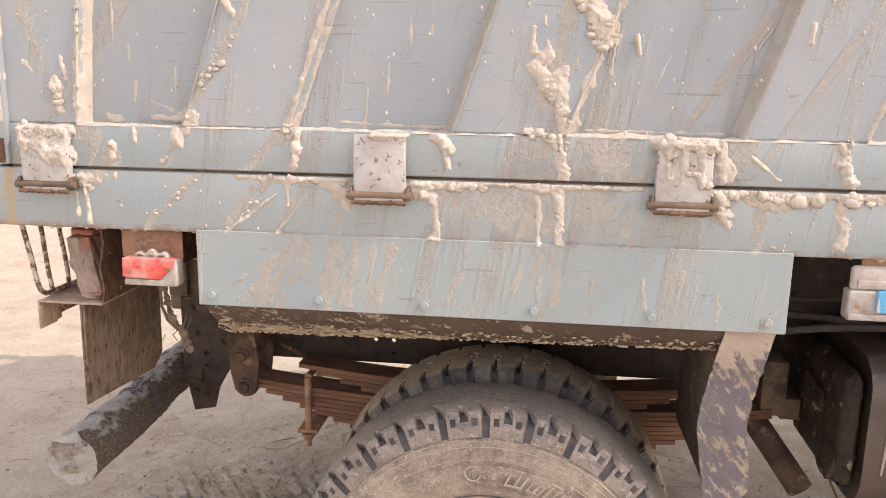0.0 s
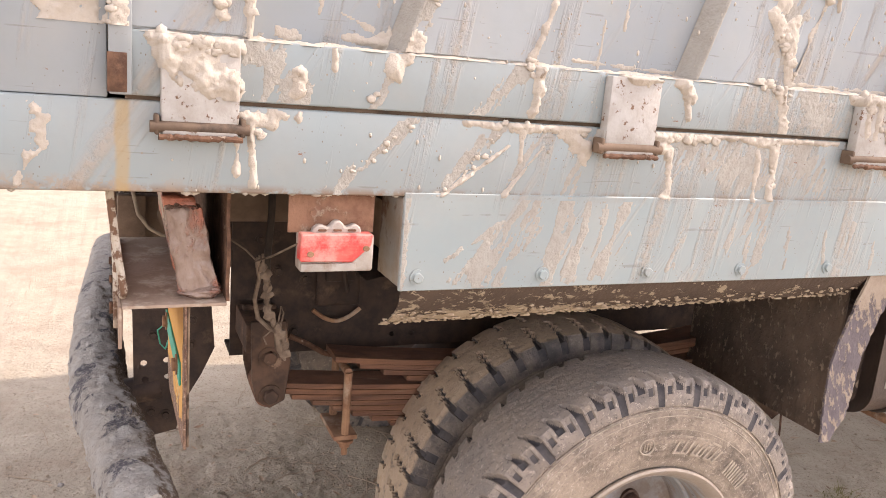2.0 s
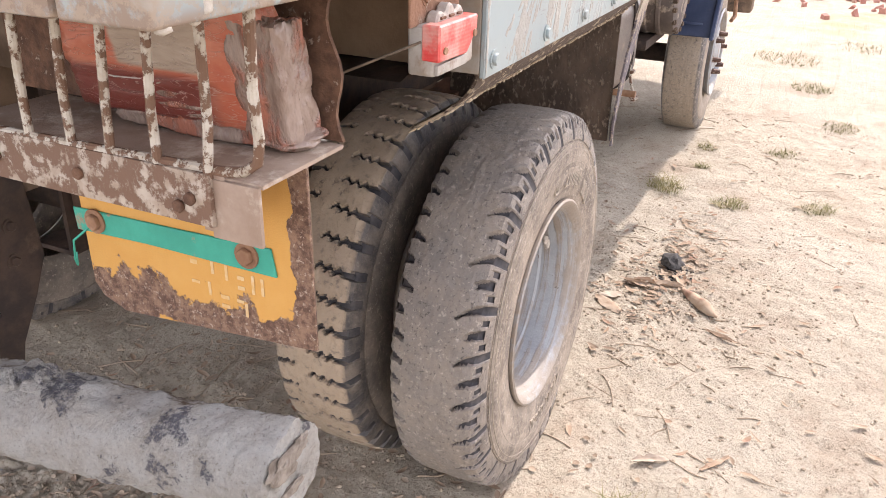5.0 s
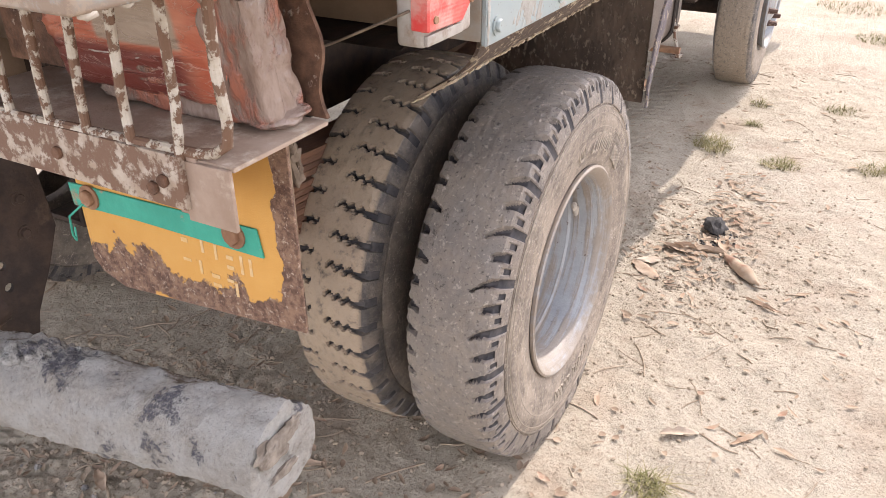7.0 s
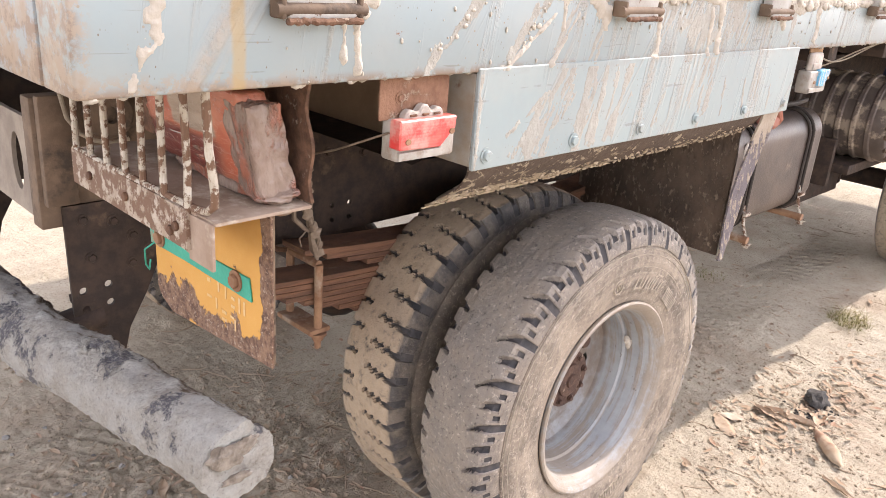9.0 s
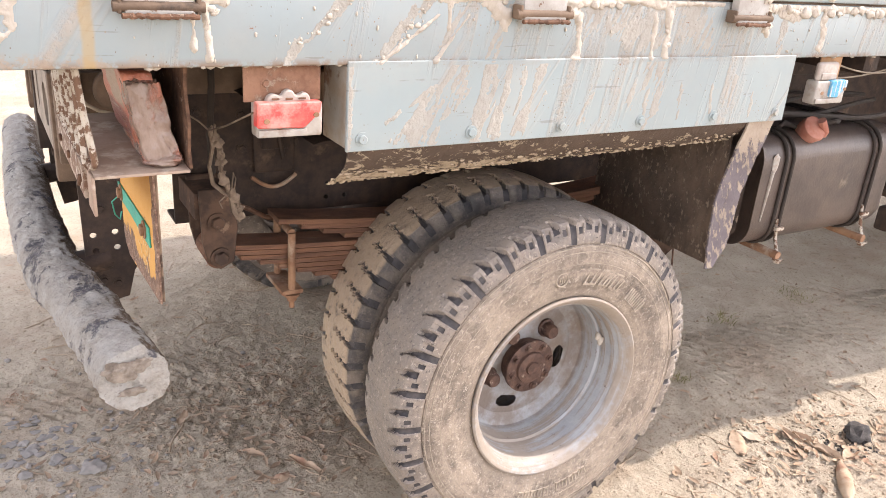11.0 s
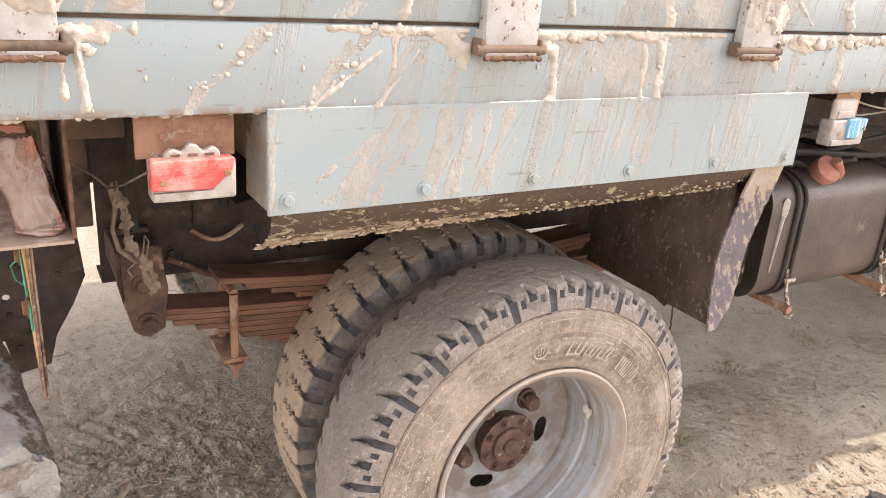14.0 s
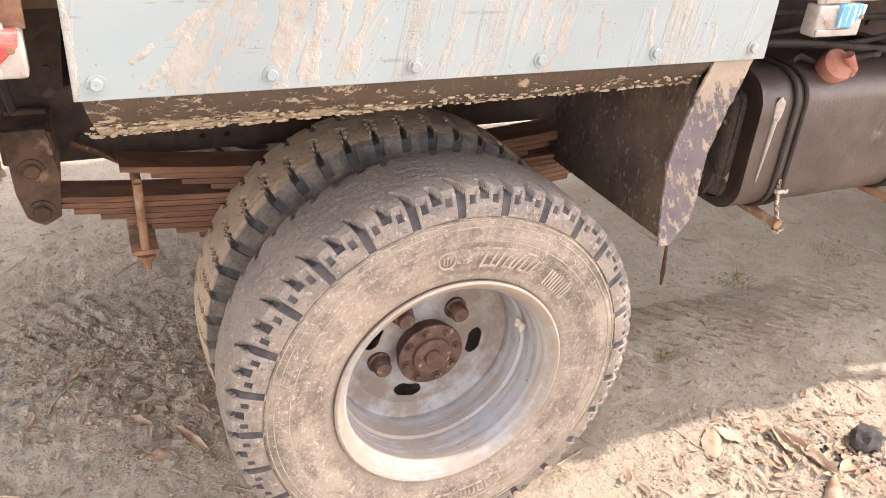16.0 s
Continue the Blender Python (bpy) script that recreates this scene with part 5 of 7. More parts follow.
cap = merge(tube(cap_line, [0.026, 0.028, 0.036, 0.038, 0.035, 0.026], 24), blob((0.955, 0.225, 0.905), (0.022, 0.03, 0.026), 3, 0.4, 3, 2.0), tube([(0.945, 0.20, 0.945), (0.975, 0.20, 0.91), (0.98, 0.205, 0.895)], [0.012, 0.010, 0.006], 10))
part("tank_cap", cap, M_CLOTH, tank, "dusty red tank cap on a short neck")
part("cap_chain", tube([(0.86 + 0.03 * k, 0.27 + 0.012 * math.sin(k * 2.1), 0.915 + 0.008 * math.sin(k * 1.7)) for k in range(10)], [0.006 + 0.003 * (k % 2) for k in range(10)], 8), M_RUBBER, tank, "black chain lying on the tank")
part("paint_run", merge(blob((0.785, 0.1995, 0.83), (0.014, 0.003, 0.03), 4, 0.3), tube([(0.78, 0.199, 0.81), (0.775, 0.1985, 0.72), (0.772, 0.199, 0.66)], [0.006, 0.004, 0.002], 8)), M_PALE, tank, "white paint run down the tank")
for k in range(4):
    pts = [(0.55 + u * 0.9, 0.30 + 0.05 * k + 0.02 * math.sin(u * 7 + k), 0.93 + 0.012 * k + 0.015 * math.sin(u * 5 + 2 * k)) for u in np.linspace(0, 1, 16)]
    part("hose", tube(pts, 0.009 - 0.001 * k, 8), M_RUBBER, truck, "dusty black hoses above the tank")

ex0, ex1 = Vector((0.55, 0.70, 0.70)), Vector((0.697, 0.428, 0.500))
exn = (ex1 - ex0).normalized()
exhaust = part("exhaust_pipe", merge(tube([ex0, ex0.lerp(ex1, 0.5), ex1], 0.031, 20, False), tube([ex1, ex1 - exn * 0.12], 0.027, 20, False), tube([ex1 - exn * 0.002, ex1 + exn * 0.0005, ex1 + exn * 0.0005, ex1 - exn * 0.002], [0.031, 0.031, 0.027, 0.027], 20, False)),
               plain("brown_exhaust_steel", (0.075, 0.045, 0.032), (0.15, 0.095, 0.065), 18, 0.85, third=(0.27, 0.20, 0.15), cut=(0.56, 0.68), tscale=22), truck, "rusty exhaust pipe with an open end")
# flat black disc closes the bore a little way in
part("bore_disc", tube([ex1 - exn * 0.10, ex1 - exn * 0.101], 0.0265, 20), M_RUBBER, exhaust, "black disc inside the pipe")

# front end
ribs = []
for k in range(9):
    y0 = 0.27 + 0.062 * k
    ribs += [(y0, 0.176), (y0 + 0.006, 0.182), (y0 + 0.020, 0.183), (y0 + 0.026, 0.176)]
air = part("air_cylinder", lathe([(0.205, 0.0), (0.203, 0.10), (0.205, 0.145), (0.215, 0.168), (0.235, 0.176)] + ribs + [(0.88, 0.176), (0.88, 0.0)], 2.28, 0.775, 48), plain("mud_streaked_tank", (0.075, 0.058, 0.05), (0.13, 0.10, 0.085), 9, 0.6, third=(0.34, 0.275, 0.215), cut=(0.50, 0.62), tscale=12), truck, "dusty ribbed round tank across the frame")
for k in range(18):
    a = 2 * math.pi * (k + 0.15 * math.sin(k * 2.3)) / 18
    part("rim_clip", box(2.28 + 0.160 * math.cos(a) - 0.014, 2.28 + 0.160 * math.cos(a) + 0.014, 0.200, 0.222, 0.775 + 0.160 * math.sin(a) - 0.011, 0.775 + 0.160 * math.sin(a) + 0.011, 0.006, 2), M_FLAPMUD, air)
part("air_bracket", merge(box(2.05, 2.48, 0.30, 0.60, 0.555, 0.597, 0.004), box(2.0, 2.03, 0.36, 0.615, 0.50, 0.70, 0.003), box(2.0, 2.6, 0.50, 0.56, 0.36, 0.46, 0.01)), M_DARK, truck)
front_guard = part("front_mudguard", merge(prism([(2.665, 0.985), (2.70, 0.985), (2.50, 0.565), (2.465, 0.565)], 0.085, 0.44, "y", 0.006), prism([(2.635, 0.99), (2.73, 0.99), (2.53, 0.56), (2.435, 0.56)], 0.066, 0.087, "y", 0.004)), M_NAVY, truck, "dark blue mudguard behind the front wheel")
for q in (0.12, 0.5, 0.85):
    part("pressed_rib", prism([(2.655 - 0.2 * q, 0.985 - 0.42 * q), (2.664 - 0.2 * q, 0.985 - 0.42 * q), (2.658 - 0.2 * q, 0.973 - 0.42 * q), (2.649 - 0.2 * q, 0.973 - 0.42 * q)], 0.13, 0.40, "y", 0.002), M_NAVY, front_guard)
FX, FZ = 3.02, 0.40
HOLES = (20.0, 80.0, 140.0, 200.0, 260.0, 320.0)
fw = part("wheel", merge(lathe([(0.25, 0.185), (0.13, 0.20), (0.095, 0.215), (0.092, 0.225), (0.10, 0.232), (0.125, 0.21), (0.14, 0.20), (0.135, 0.16), (0.11, 0.13), (0.105, 0.09), (0.09, 0.06), (0.085, 0.0)], FX, FZ, 64)), M_RIM, truck, "grey white front wheel")
part("tyre", tyre(FX, FZ, 0.215, 0.4325, 11, "smooth", 8, 16), M_TYRE3, fw, "smooth worn front tyre caked with earth", 50)
for k in range(6):
    a = 2 * math.pi * k / 6 + 0.2
    part("wheel_nut", tube([(FX + 0.1 * math.cos(a), 0.112, FZ + 0.1 * math.sin(a)), (FX + 0.1 * math.cos(a), 0.062, FZ + 0.1 * math.sin(a))], [0.017, 0.011], 8), M_HUB, fw)
part("far_front_tyre", tyre(FX, FZ, WIDE - 0.215, 0.4325, 12, "smooth", 8, 10), M_TYRE3, truck)
part("front_axle", merge(tube([(FX, 0.3, FZ - 0.03), (FX, WIDE - 0.3, FZ - 0.03)], 0.05, 12), box(2.75, 2.80, 0.55, 0.75, 0.35, 0.66, 0.01)), M_DARK, truck)
part("cab", merge(prism([(2.58, 1.08), (2.58, 2.25), (2.75, 2.35), (3.9, 2.35), (4.15, 1.55), (4.25, 1.06)], 0.03, WIDE - 0.03, "y", 0.02)), M_YELLOW, truck, "yellow truck cab ahead of the cargo body")
part("cab_underframe", prism([(2.62, 1.0), (2.62, 1.077), (4.22, 1.057), (4.22, 0.66), (3.66, 0.66), (3.52, 0.94)], 0.06, WIDE - 0.06, "y", 0.012), M_BROWN, truck, "dusty brown frame under the cab")
part("cab_step", merge(box(3.62, 3.86, 0.09, 0.17, 0.60, 0.80, 0.012), tube([(3.60, 0.10, 0.60), (3.56, 0.09, 0.52), (3.50, 0.10, 0.50)], 0.012, 8)), M_RUST, truck, "rust-brown step box behind the front wheel")
part("front_bumper", box(4.2, 4.32, 0.05, WIDE - 0.05, 0.45, 0.65, 0.02), M_BROWN, truck)
part("light_wires", merge(*[tube([(0.69 + u * 0.9, 0.03 + 0.03 * math.sin(u * 4 + s), 1.135 - 0.01 * s - 0.03 * math.sin(u * 6.2 + s)) for u in np.linspace(0, 1, 24)], 0.0022, 6) for s in (0, 1)]), M_WIRE, truck, "pale wires to the side lamp")
part("lamp_wire", merge(*[blob((-0.782 + 0.052 * t + 0.006 * math.sin(9 * t), 0.172 + 0.03 * t, 1.02 - 0.17 * t), (0.004 + 0.003 * (k % 3), 0.005, 0.009), k, 0.6, 2, 2.0) for k, t in enumerate(np.linspace(0, 1, 15))], tube([(-0.775, 0.175, 1.03), (-0.766, 0.185, 0.96), (-0.75, 0.20, 0.90), (-0.728, 0.205, 0.86)], 0.0022, 6), tube([(-0.757, 0.012, 1.085), (-0.775, 0.10, 1.045), (-0.785, 0.171, 1.02), (-0.80, 0.18, 1.035), (-0.838, 0.20, 1.06)], 0.0016, 6),
                        tube([(-0.785, 0.171, 1.02), (-0.778, 0.18, 0.99), (-0.783, 0.19, 0.95), (-0.775, 0.20, 0.915), (-0.755, 0.20, 0.895), (-0.743, 0.202, 0.888)], [0.003, 0.0038, 0.0034, 0.0042, 0.0036, 0.004], 6),
                        tube([(-0.743, 0.202, 0.888), (-0.735, 0.21, 0.93), (-0.728, 0.22, 0.915), (-0.738, 0.205, 0.885)], 0.0014, 6),
                        tube([(-0.743, 0.202, 0.888), (-0.738, 0.20, 0.86), (-0.726, 0.205, 0.835)], [0.004, 0.0075, 0.002], 6),
                        tube([(-0.75, 0.20, 0.893), (-0.765, 0.20, 0.88), (-0.758, 0.205, 0.865)], 0.0014, 6)), plain("muddy_wire", (0.11, 0.078, 0.055), (0.20, 0.15, 0.11), 40, 0.9), truck, "tangled dusty lamp wires")
part("brake_hose", tube([(-0.72, 0.40, 1.15), (-0.718, 0.41, 1.05), (-0.722, 0.42, 0.95), (-0.715, 0.44, 0.86)], 0.007, 8), M_RUBBER, truck)
part("inner_mudguard", prism([(-0.62, 1.0), (-0.60, 1.005), (0.39, 1.0), (0.39, 0.99)], 0.11, 0.60, "y"), M_DARK, truck)
part("spring_hanger", merge(box(0.60, 0.66, 0.48, 0.61, 0.66, 0.80, 0.006), box(0.655, 0.73, 0.50, 0.61, 0.645, 0.70, 0.004)), M_BROWN, truck)

# bag stowed on the tray
bag = tagged(new("plastic_bag"), "red printed plastic bag in crumpled film on the tray", "bag")


def pack(cx, cy, cz, hx, hy, hz, seed, crease, power=0.78):
    """A soft box with creases in its wrapping."""
    v, f = blob((0, 0, 0), (1, 1, 1), seed, 0.06, 5, 1.1)
    out = []
    for p in v:
        q = Vector(p)
        k = 1 / max(abs(q.x), abs(q.y), abs(q.z)) ** power
        c = crease * (abs(noise.noise(Vector((q.x * 2.2, q.y * 1.8 + q.z * 2.6, q.z * 1.2)) + Vector((seed, 0, 0)))) - 0.2) + 0.22 * crease * noise.noise(q * 4.5)
        out.append((cx + (hx + c) * q.x * k, cy + (hy + c) * q.y * k, cz + (hz + c) * q.z * k))
    return out, f


def leaned(geo, k, z0=0.99):
    return [(x - k * (z - z0), y, z) for x, y, z in geo[0]], geo[1]


part("wrapped_pack", leaned(pack(-0.880, 0.232, 1.070, 0.024, 0.136, 0.066, 2, 0.0045, 0.9), 0.2), M_BAG, bag, sharp=180)
part("film_end", leaned(pack(-0.879, 0.108, 1.058, 0.0265, 0.030, 0.066, 6, 0.007, 0.86), 0.2), M_FILM, bag, "crumpled clear film at the bag's end", 50)
part("film_skirt", leaned(pack(-0.876, 0.205, 1.014, 0.027, 0.120, 0.024, 14, 0.006, 0.85), 0.2), M_FILM, bag, "clear film folded under the bag", 60)
part("film_foot", merge(blob((-0.876, 0.100, 0.998), (0.030, 0.032, 0.012), 9, 0.35, 4, 1.8)), M_FILM, bag, "", 40)
part("film_fold", merge(*[tube([(-0.912 + 0.004 * k, 0.36 - 0.05 * k, 1.05 - 0.01 * (k % 3)), (-0.914, 0.30 - 0.03 * k, 1.045 + 0.012 * (k % 2)), (-0.912, 0.20 - 0.02 * k, 1.05 + 0.01 * k)], 0.0012, 5) for k in range(4)]), M_PALE, bag, kind="stuff")

# bent wire that hangs behind the torn strip down to the earth
hang_wire = [(0.93, 0.62, 0.30), (0.98, 0.66, 0.26), (1.03, 0.71, 0.20), (1.065, 0.74, 0.12), (1.08, 0.75, 0.05), (1.086, 0.753, 0.0)]
part("hanging_wire", merge(tube([(0.78, 0.50, 0.58), (0.80, 0.52, 0.48), (0.86, 0.56, 0.37)] + hang_wire, [0.003, 0.003, 0.003, 0.003, 0.003, 0.0035, 0.006, 0.008, 0.004], 7)), M_DARKRUST, truck, "bent rusty wire hanging down to the earth")

# boss, cable and brown cross bearer behind the guard bars
part("boss", merge(lathe([(0.653, 0.044), (0.636, 0.044), (0.630, 0.038), (0.628, 0.016), (0.640, 0.014), (0.640, 0.0)], -0.864, 1.0, 28)), M_BROWN, truck, "round boss with a dark hole on the rail end")
part("cable", tube([(-0.965, 0.60, 1.14), (-0.962, 0.61, 1.08), (-0.946, 0.615, 1.005), (-0.925, 0.62, 0.975), (-0.90, 0.62, 0.96), (-0.87, 0.62, 0.952), (-0.84, 0.62, 0.957)], 0.004, 8), M_WIRE, truck, "dusty cable hanging in a loop")
part("cross_bearer", box(-0.54, -0.525, 0.115, 0.595, 1.007, 1.098, 0.002), plain("brown_dusty_plate", (0.25, 0.165, 0.105), (0.34, 0.23, 0.15), 12, 0.85, third=(0.12, 0.074, 0.046), cut=(0.60, 0.72), tscale=14), truck, "brown dusty plate under the cargo floor")
part("air_hose", tube([(-0.64, 0.57, 0.745), (-0.60, 0.57, 0.725), (-0.56, 0.57, 0.70), (-0.51, 0.57, 0.687), (-0.44, 0.57, 0.683)], 0.006, 10), M_DARKRUST, truck, "thin rusty air line behind the leaf springs")


# ---- dried mud on the body ----
HINGES = (-0.893, -0.247, 0.288, 0.93)
RIBS = (-0.625, -0.121, 0.384, 0.888)


def skin(X, Z):
    """How far out the body's side stands at each place."""
    Y = np.full(X.shape, 0.036)
    Y = np.where(X < -0.831 + 0.07 * (Z - 1.3575), 0.0, Y)
    for r in RIBS:
        l = r + 0.335 * (Z - 1.3575)
        Y = np.where((X > l) & (X < l + 0.206 + 0.025 * (Z - 1.3575)), 0.0, Y)
    Y = np.where(X < -0.999, 0.004, Y)
    Y = np.where((X >= -0.999) & (X < -0.972), -0.012, Y)
    Y = np.where(Z < 1.3575, -0.002, Y)
    Y = np.where((Z < 1.357) & (X < -0.999), 0.004, Y)
    Y = np.where((Z < 1.279) & (Z > 1.271), 0.02, Y)
    Y = np.where(Z <= 1.2715, 0.0, Y)
    Y = np.where((Z < 1.163) & (X > -0.607) & (X < 0.488), -0.003, Y)
    for hx in HINGES:
        Y = np.where((np.abs(X - hx) < 0.047) & (Z > 1.237) & (Z < 1.352), -0.024, Y)
    return Y


def crust(name, feats, x0, x1, z0, z1, amp, seed, label, step=0.0026, bias=0.5, stuff=M_MUD, streak=False):
    """Caked mud: a thin lumpy skin that lies along the given strokes (x, z, x, z, width, strength)."""
    xs, zs = np.arange(x0, x1, step), np.arange(z0, z1, step)
    X, Z = np.meshgrid(xs, zs, indexing="ij")
    F = np.zeros(X.shape)
    for ax, az, bx, bz, w, k in feats:
        dx, dz = bx - ax, bz - az
        t = np.clip(((X - ax) * dx + (Z - az) * dz) / max(dx * dx + dz * dz, 1e-9), 0, 1)
        d = np.hypot(X - ax - t * dx, Z - az - t * dz)
        F = np.maximum(F, k * np.exp(-(d / w) ** 2))
    if streak:
        G, H = (X - 0.45 * Z) * 2.4, Z * 0.55
    else:
        G, H = X, Z
    n = 0.5 * value_noise(G * 45, H * 38, seed) + 0.32 * value_noise(G * 110, H * 90, seed + 1) + 0.18 * value_noise(X * 260, Z * 220, seed + 2)
    h = F + 0.75 * n * (F > 0.05) - bias
    lump = 0.55 + 0.45 * value_noise(X * 30, Z * 30, seed + 5) + 0.35 * np.abs(value_noise(X * 75, Z * 75, seed + 6)) + 0.25 * value_noise(X * 190, Z * 190, seed + 7)
    S = skin(X, Z)
    Y = np.where(h > 0, S - amp * np.clip(h, 0, 1) ** 0.6 * np.clip(lump, 0.12, 2), S + 0.002)
    keep = h > 0
    k4 = keep[:-1, :-1] | keep[1:, :-1] | keep[1:, 1:] | keep[:-1, 1:]
    s4 = np.stack([S[:-1, :-1], S[1:, :-1], S[1:, 1:], S[:-1, 1:]])
    k4 &= (s4.max(0) - s4.min(0)) < 0.03
    idx = np.arange(X.size).reshape(X.shape)
    q = np.stack([idx[:-1, :-1], idx[1:, :-1], idx[1:, 1:], idx[:-1, 1:]], -1)[k4]
    used, inv = np.unique(q.reshape(-1), return_inverse=True)
    v = np.stack([X, Y, Z], -1).reshape(-1, 3)[used]
    return part(name, (v.tolist(), inv.reshape(-1, 4).tolist()), stuff, truck, label, 180, "stuff")


def ledge(x0, x1, z, y0, y1, amp, seed):
    """Mud that lies on top of a rail."""
    xs, vs = np.arange(x0, x1, 0.003), np.linspace(0, 1, 9)
    X, V = np.meshgrid(xs, vs, indexing="ij")
    n = 0.5 + 0.5 * value_noise(X * 14, V * 2, seed) + 0.35 * value_noise(X * 60, V * 4, seed + 1) + 0.2 * value_noise(X * 160, V * 8, seed + 2)
    Yv = y0 + (y1 - y0) * V - 0.003 * value_noise(X * 70, V * 0, seed + 3) * (V < 0.2)
    Zv = z - 0.002 + amp * np.clip(n, 0.05, 1.6) * np.where(V < 0.06, 0.0, np.where(V < 0.3, V / 0.3, 1.0)) ** 0.6
    idx = np.arange(X.size).reshape(X.shape)
    q = np.stack([idx[:-1, :-1], idx[1:, :-1], idx[1:, 1:], idx[:-1, 1:]], -1).reshape(-1, 4)
    return part("ledge_mud", (np.stack([X, Yv, Zv], -1).reshape(-1, 3).tolist(), q.tolist()), M_MUD, truck, "dried mud lying on the hinge rail", 180, "stuff")


def mud(name, geo, label=""):
    return part(name, geo, M_MUD, truck, label or "crust of dried mud on the body", 180, "stuff")


def fillet(x0, lean, wide, sign, seed, stuff, thick):
    """Dried mud that lies along one side of a rib, from its edge down to the panel."""
    zs, us = np.arange(1.358, 1.93, 0.004), np.linspace(0, 1, 9)
    Z, U = np.meshgrid(zs, us, indexing="ij")
    n = 0.5 + 0.5 * value_noise(Z * 30, U * 2, seed) + 0.4 * value_noise(Z * 110, U * 5, seed + 1) + 0.2 * value_noise(Z * 260, U * 9, seed + 2)
    X = x0 + lean * (Z - 1.3575) + sign * (-0.005 + (wide + 0.005) * U + thick * np.clip(n, 0.1, 1.5) * np.sin(np.pi * np.clip(U, 0.05, 0.95)))
    Y = -0.0015 - 0.003 * np.clip(n, 0, 1.5) * np.exp(-((U - 0.15) / 0.15) ** 2) + 0.0365 * np.clip((U - 0.2) / 0.75, 0, 1)
    idx = np.arange(Z.size).reshape(Z.shape)
    q = np.stack([idx[:-1, :-1], idx[1:, :-1], idx[1:, 1:], idx[:-1, 1:]], -1).reshape(-1, 4)
    return part("fillet_mud", (np.stack([X, Y, Z], -1).reshape(-1, 3).tolist(), q.tolist()), stuff, truck, "dried mud along the side of a rib", 180, "stuff")


fillet(-0.831, 0.07, 0.008, 1, 61, M_MUD, 0.003)
for k, r in enumerate(RIBS[:3]):
    fillet(r + 0.206, 0.36, 0.006, 1, 63 + 4 * k, M_MUD, 0.0035)
    fillet(r, 0.335, 0.016, -1, 83 + 4 * k, M_FILMMUD, 0.0015)
ledge(-0.97, 2.3, 1.357, -0.003, 0.037, 0.008, 3)
RIB_STROKES_A = [
    (-0.835, 1.36, -0.8, 1.7, 0.008, 1.0), (-0.987, 1.34, -0.985, 1.7, 0.012, 1.15), (-0.423, 1.36, -0.33, 1.62, 0.008, 1.0), (0.09, 1.36, 0.18, 1.62, 0.01, 1.1), (0.59, 1.36, 0.68, 1.62, 0.007, 0.95),
    (0.03, 1.47, 0.055, 1.44, 0.022, 1.2), (0.065, 1.46, 0.08, 1.4, 0.018, 1.2), (0.075, 1.4, 0.085, 1.355, 0.014, 1.1), (0.02, 1.36, 0.055, 1.35, 0.014, 1.2), (0.11, 1.59, 0.15, 1.53, 0.03, 1.1),
    (0.04, 1.56, 0.05, 1.48, 0.008, 0.9), (0.02, 1.54, 0.02, 1.5, 0.007, 0.9), (-0.872, 1.44, -0.868, 1.425, 0.014, 1.3), (-0.868, 1.4, -0.865, 1.385, 0.01, 1.2), (-0.86, 1.48, -0.85, 1.44, 0.006, 1.0)]
RIB_STROKES_B = [
    (-0.61, 1.37, -0.625, 1.36, 0.02, 1.0), (-0.93, 1.47, -0.9, 1.43, 0.006, 0.8), (-0.55, 1.6, -0.52, 1.56, 0.008, 0.8), (0.2, 1.53, 0.205, 1.5, 0.005, 0.9), (-0.7, 1.372, -0.64, 1.368, 0.008, 0.9),
    (0.48, 1.55, 0.48, 1.52, 0.006, 1.0), (-1.05, 1.5, -1.03, 1.44, 0.03, 0.95), (-1.06, 1.39, -1.02, 1.33, 0.03, 0.85), (-1.018, 1.36, -1.02, 1.64, 0.016, 0.9)]
crust("rib_mud", RIB_STROKES_A + RIB_STROKES_B, -1.15, 1.0, 1.359, 1.64, 0.008, 11, "lumps of dried mud along the ribs", 0.0026)
RAIL_STROKES_A = [
    (-0.94, 1.352, -0.85, 1.345, 0.014, 1.3), (-0.92, 1.335, -0.865, 1.3, 0.024, 1.25), (-0.765, 1.32, -0.765, 1.295, 0.01, 1.1), (-0.72, 1.355, -0.72, 1.33, 0.006, 1.1), (-0.62, 1.355, -0.635, 1.33, 0.012, 1.1),
    (-0.405, 1.352, -0.41, 1.32, 0.01, 1.15), (-0.41, 1.31, -0.415, 1.285, 0.006, 0.95), (-0.15, 1.352, -0.125, 1.33, 0.014, 1.2), (-0.13, 1.32, -0.125, 1.295, 0.008, 1.0), (0.065, 1.35, 0.085, 1.28, 0.014, 1.0),
    (0.24, 1.352, 0.335, 1.35, 0.013, 1.35), (0.26, 1.34, 0.262, 1.29, 0.009, 1.0), (0.285, 1.34, 0.287, 1.25, 0.008, 1.0), (0.315, 1.34, 0.317, 1.26, 0.01, 1.05), (0.345, 1.345, 0.36, 1.29, 0.016, 0.9)]
RAIL_STROKES_B = [
    (0.55, 1.35, 0.565, 1.29, 0.012, 0.95), (0.4, 1.33, 0.45, 1.29, 0.004, 0.9), (-0.26, 1.352, -0.2, 1.352, 0.008, 1.1)]
crust("rail_mud", RAIL_STROKES_A + RAIL_STROKES_B, -0.985, 1.0, 1.279, 1.3565, 0.011, 23, "dried mud caked on the hinge rail", 0.0024)
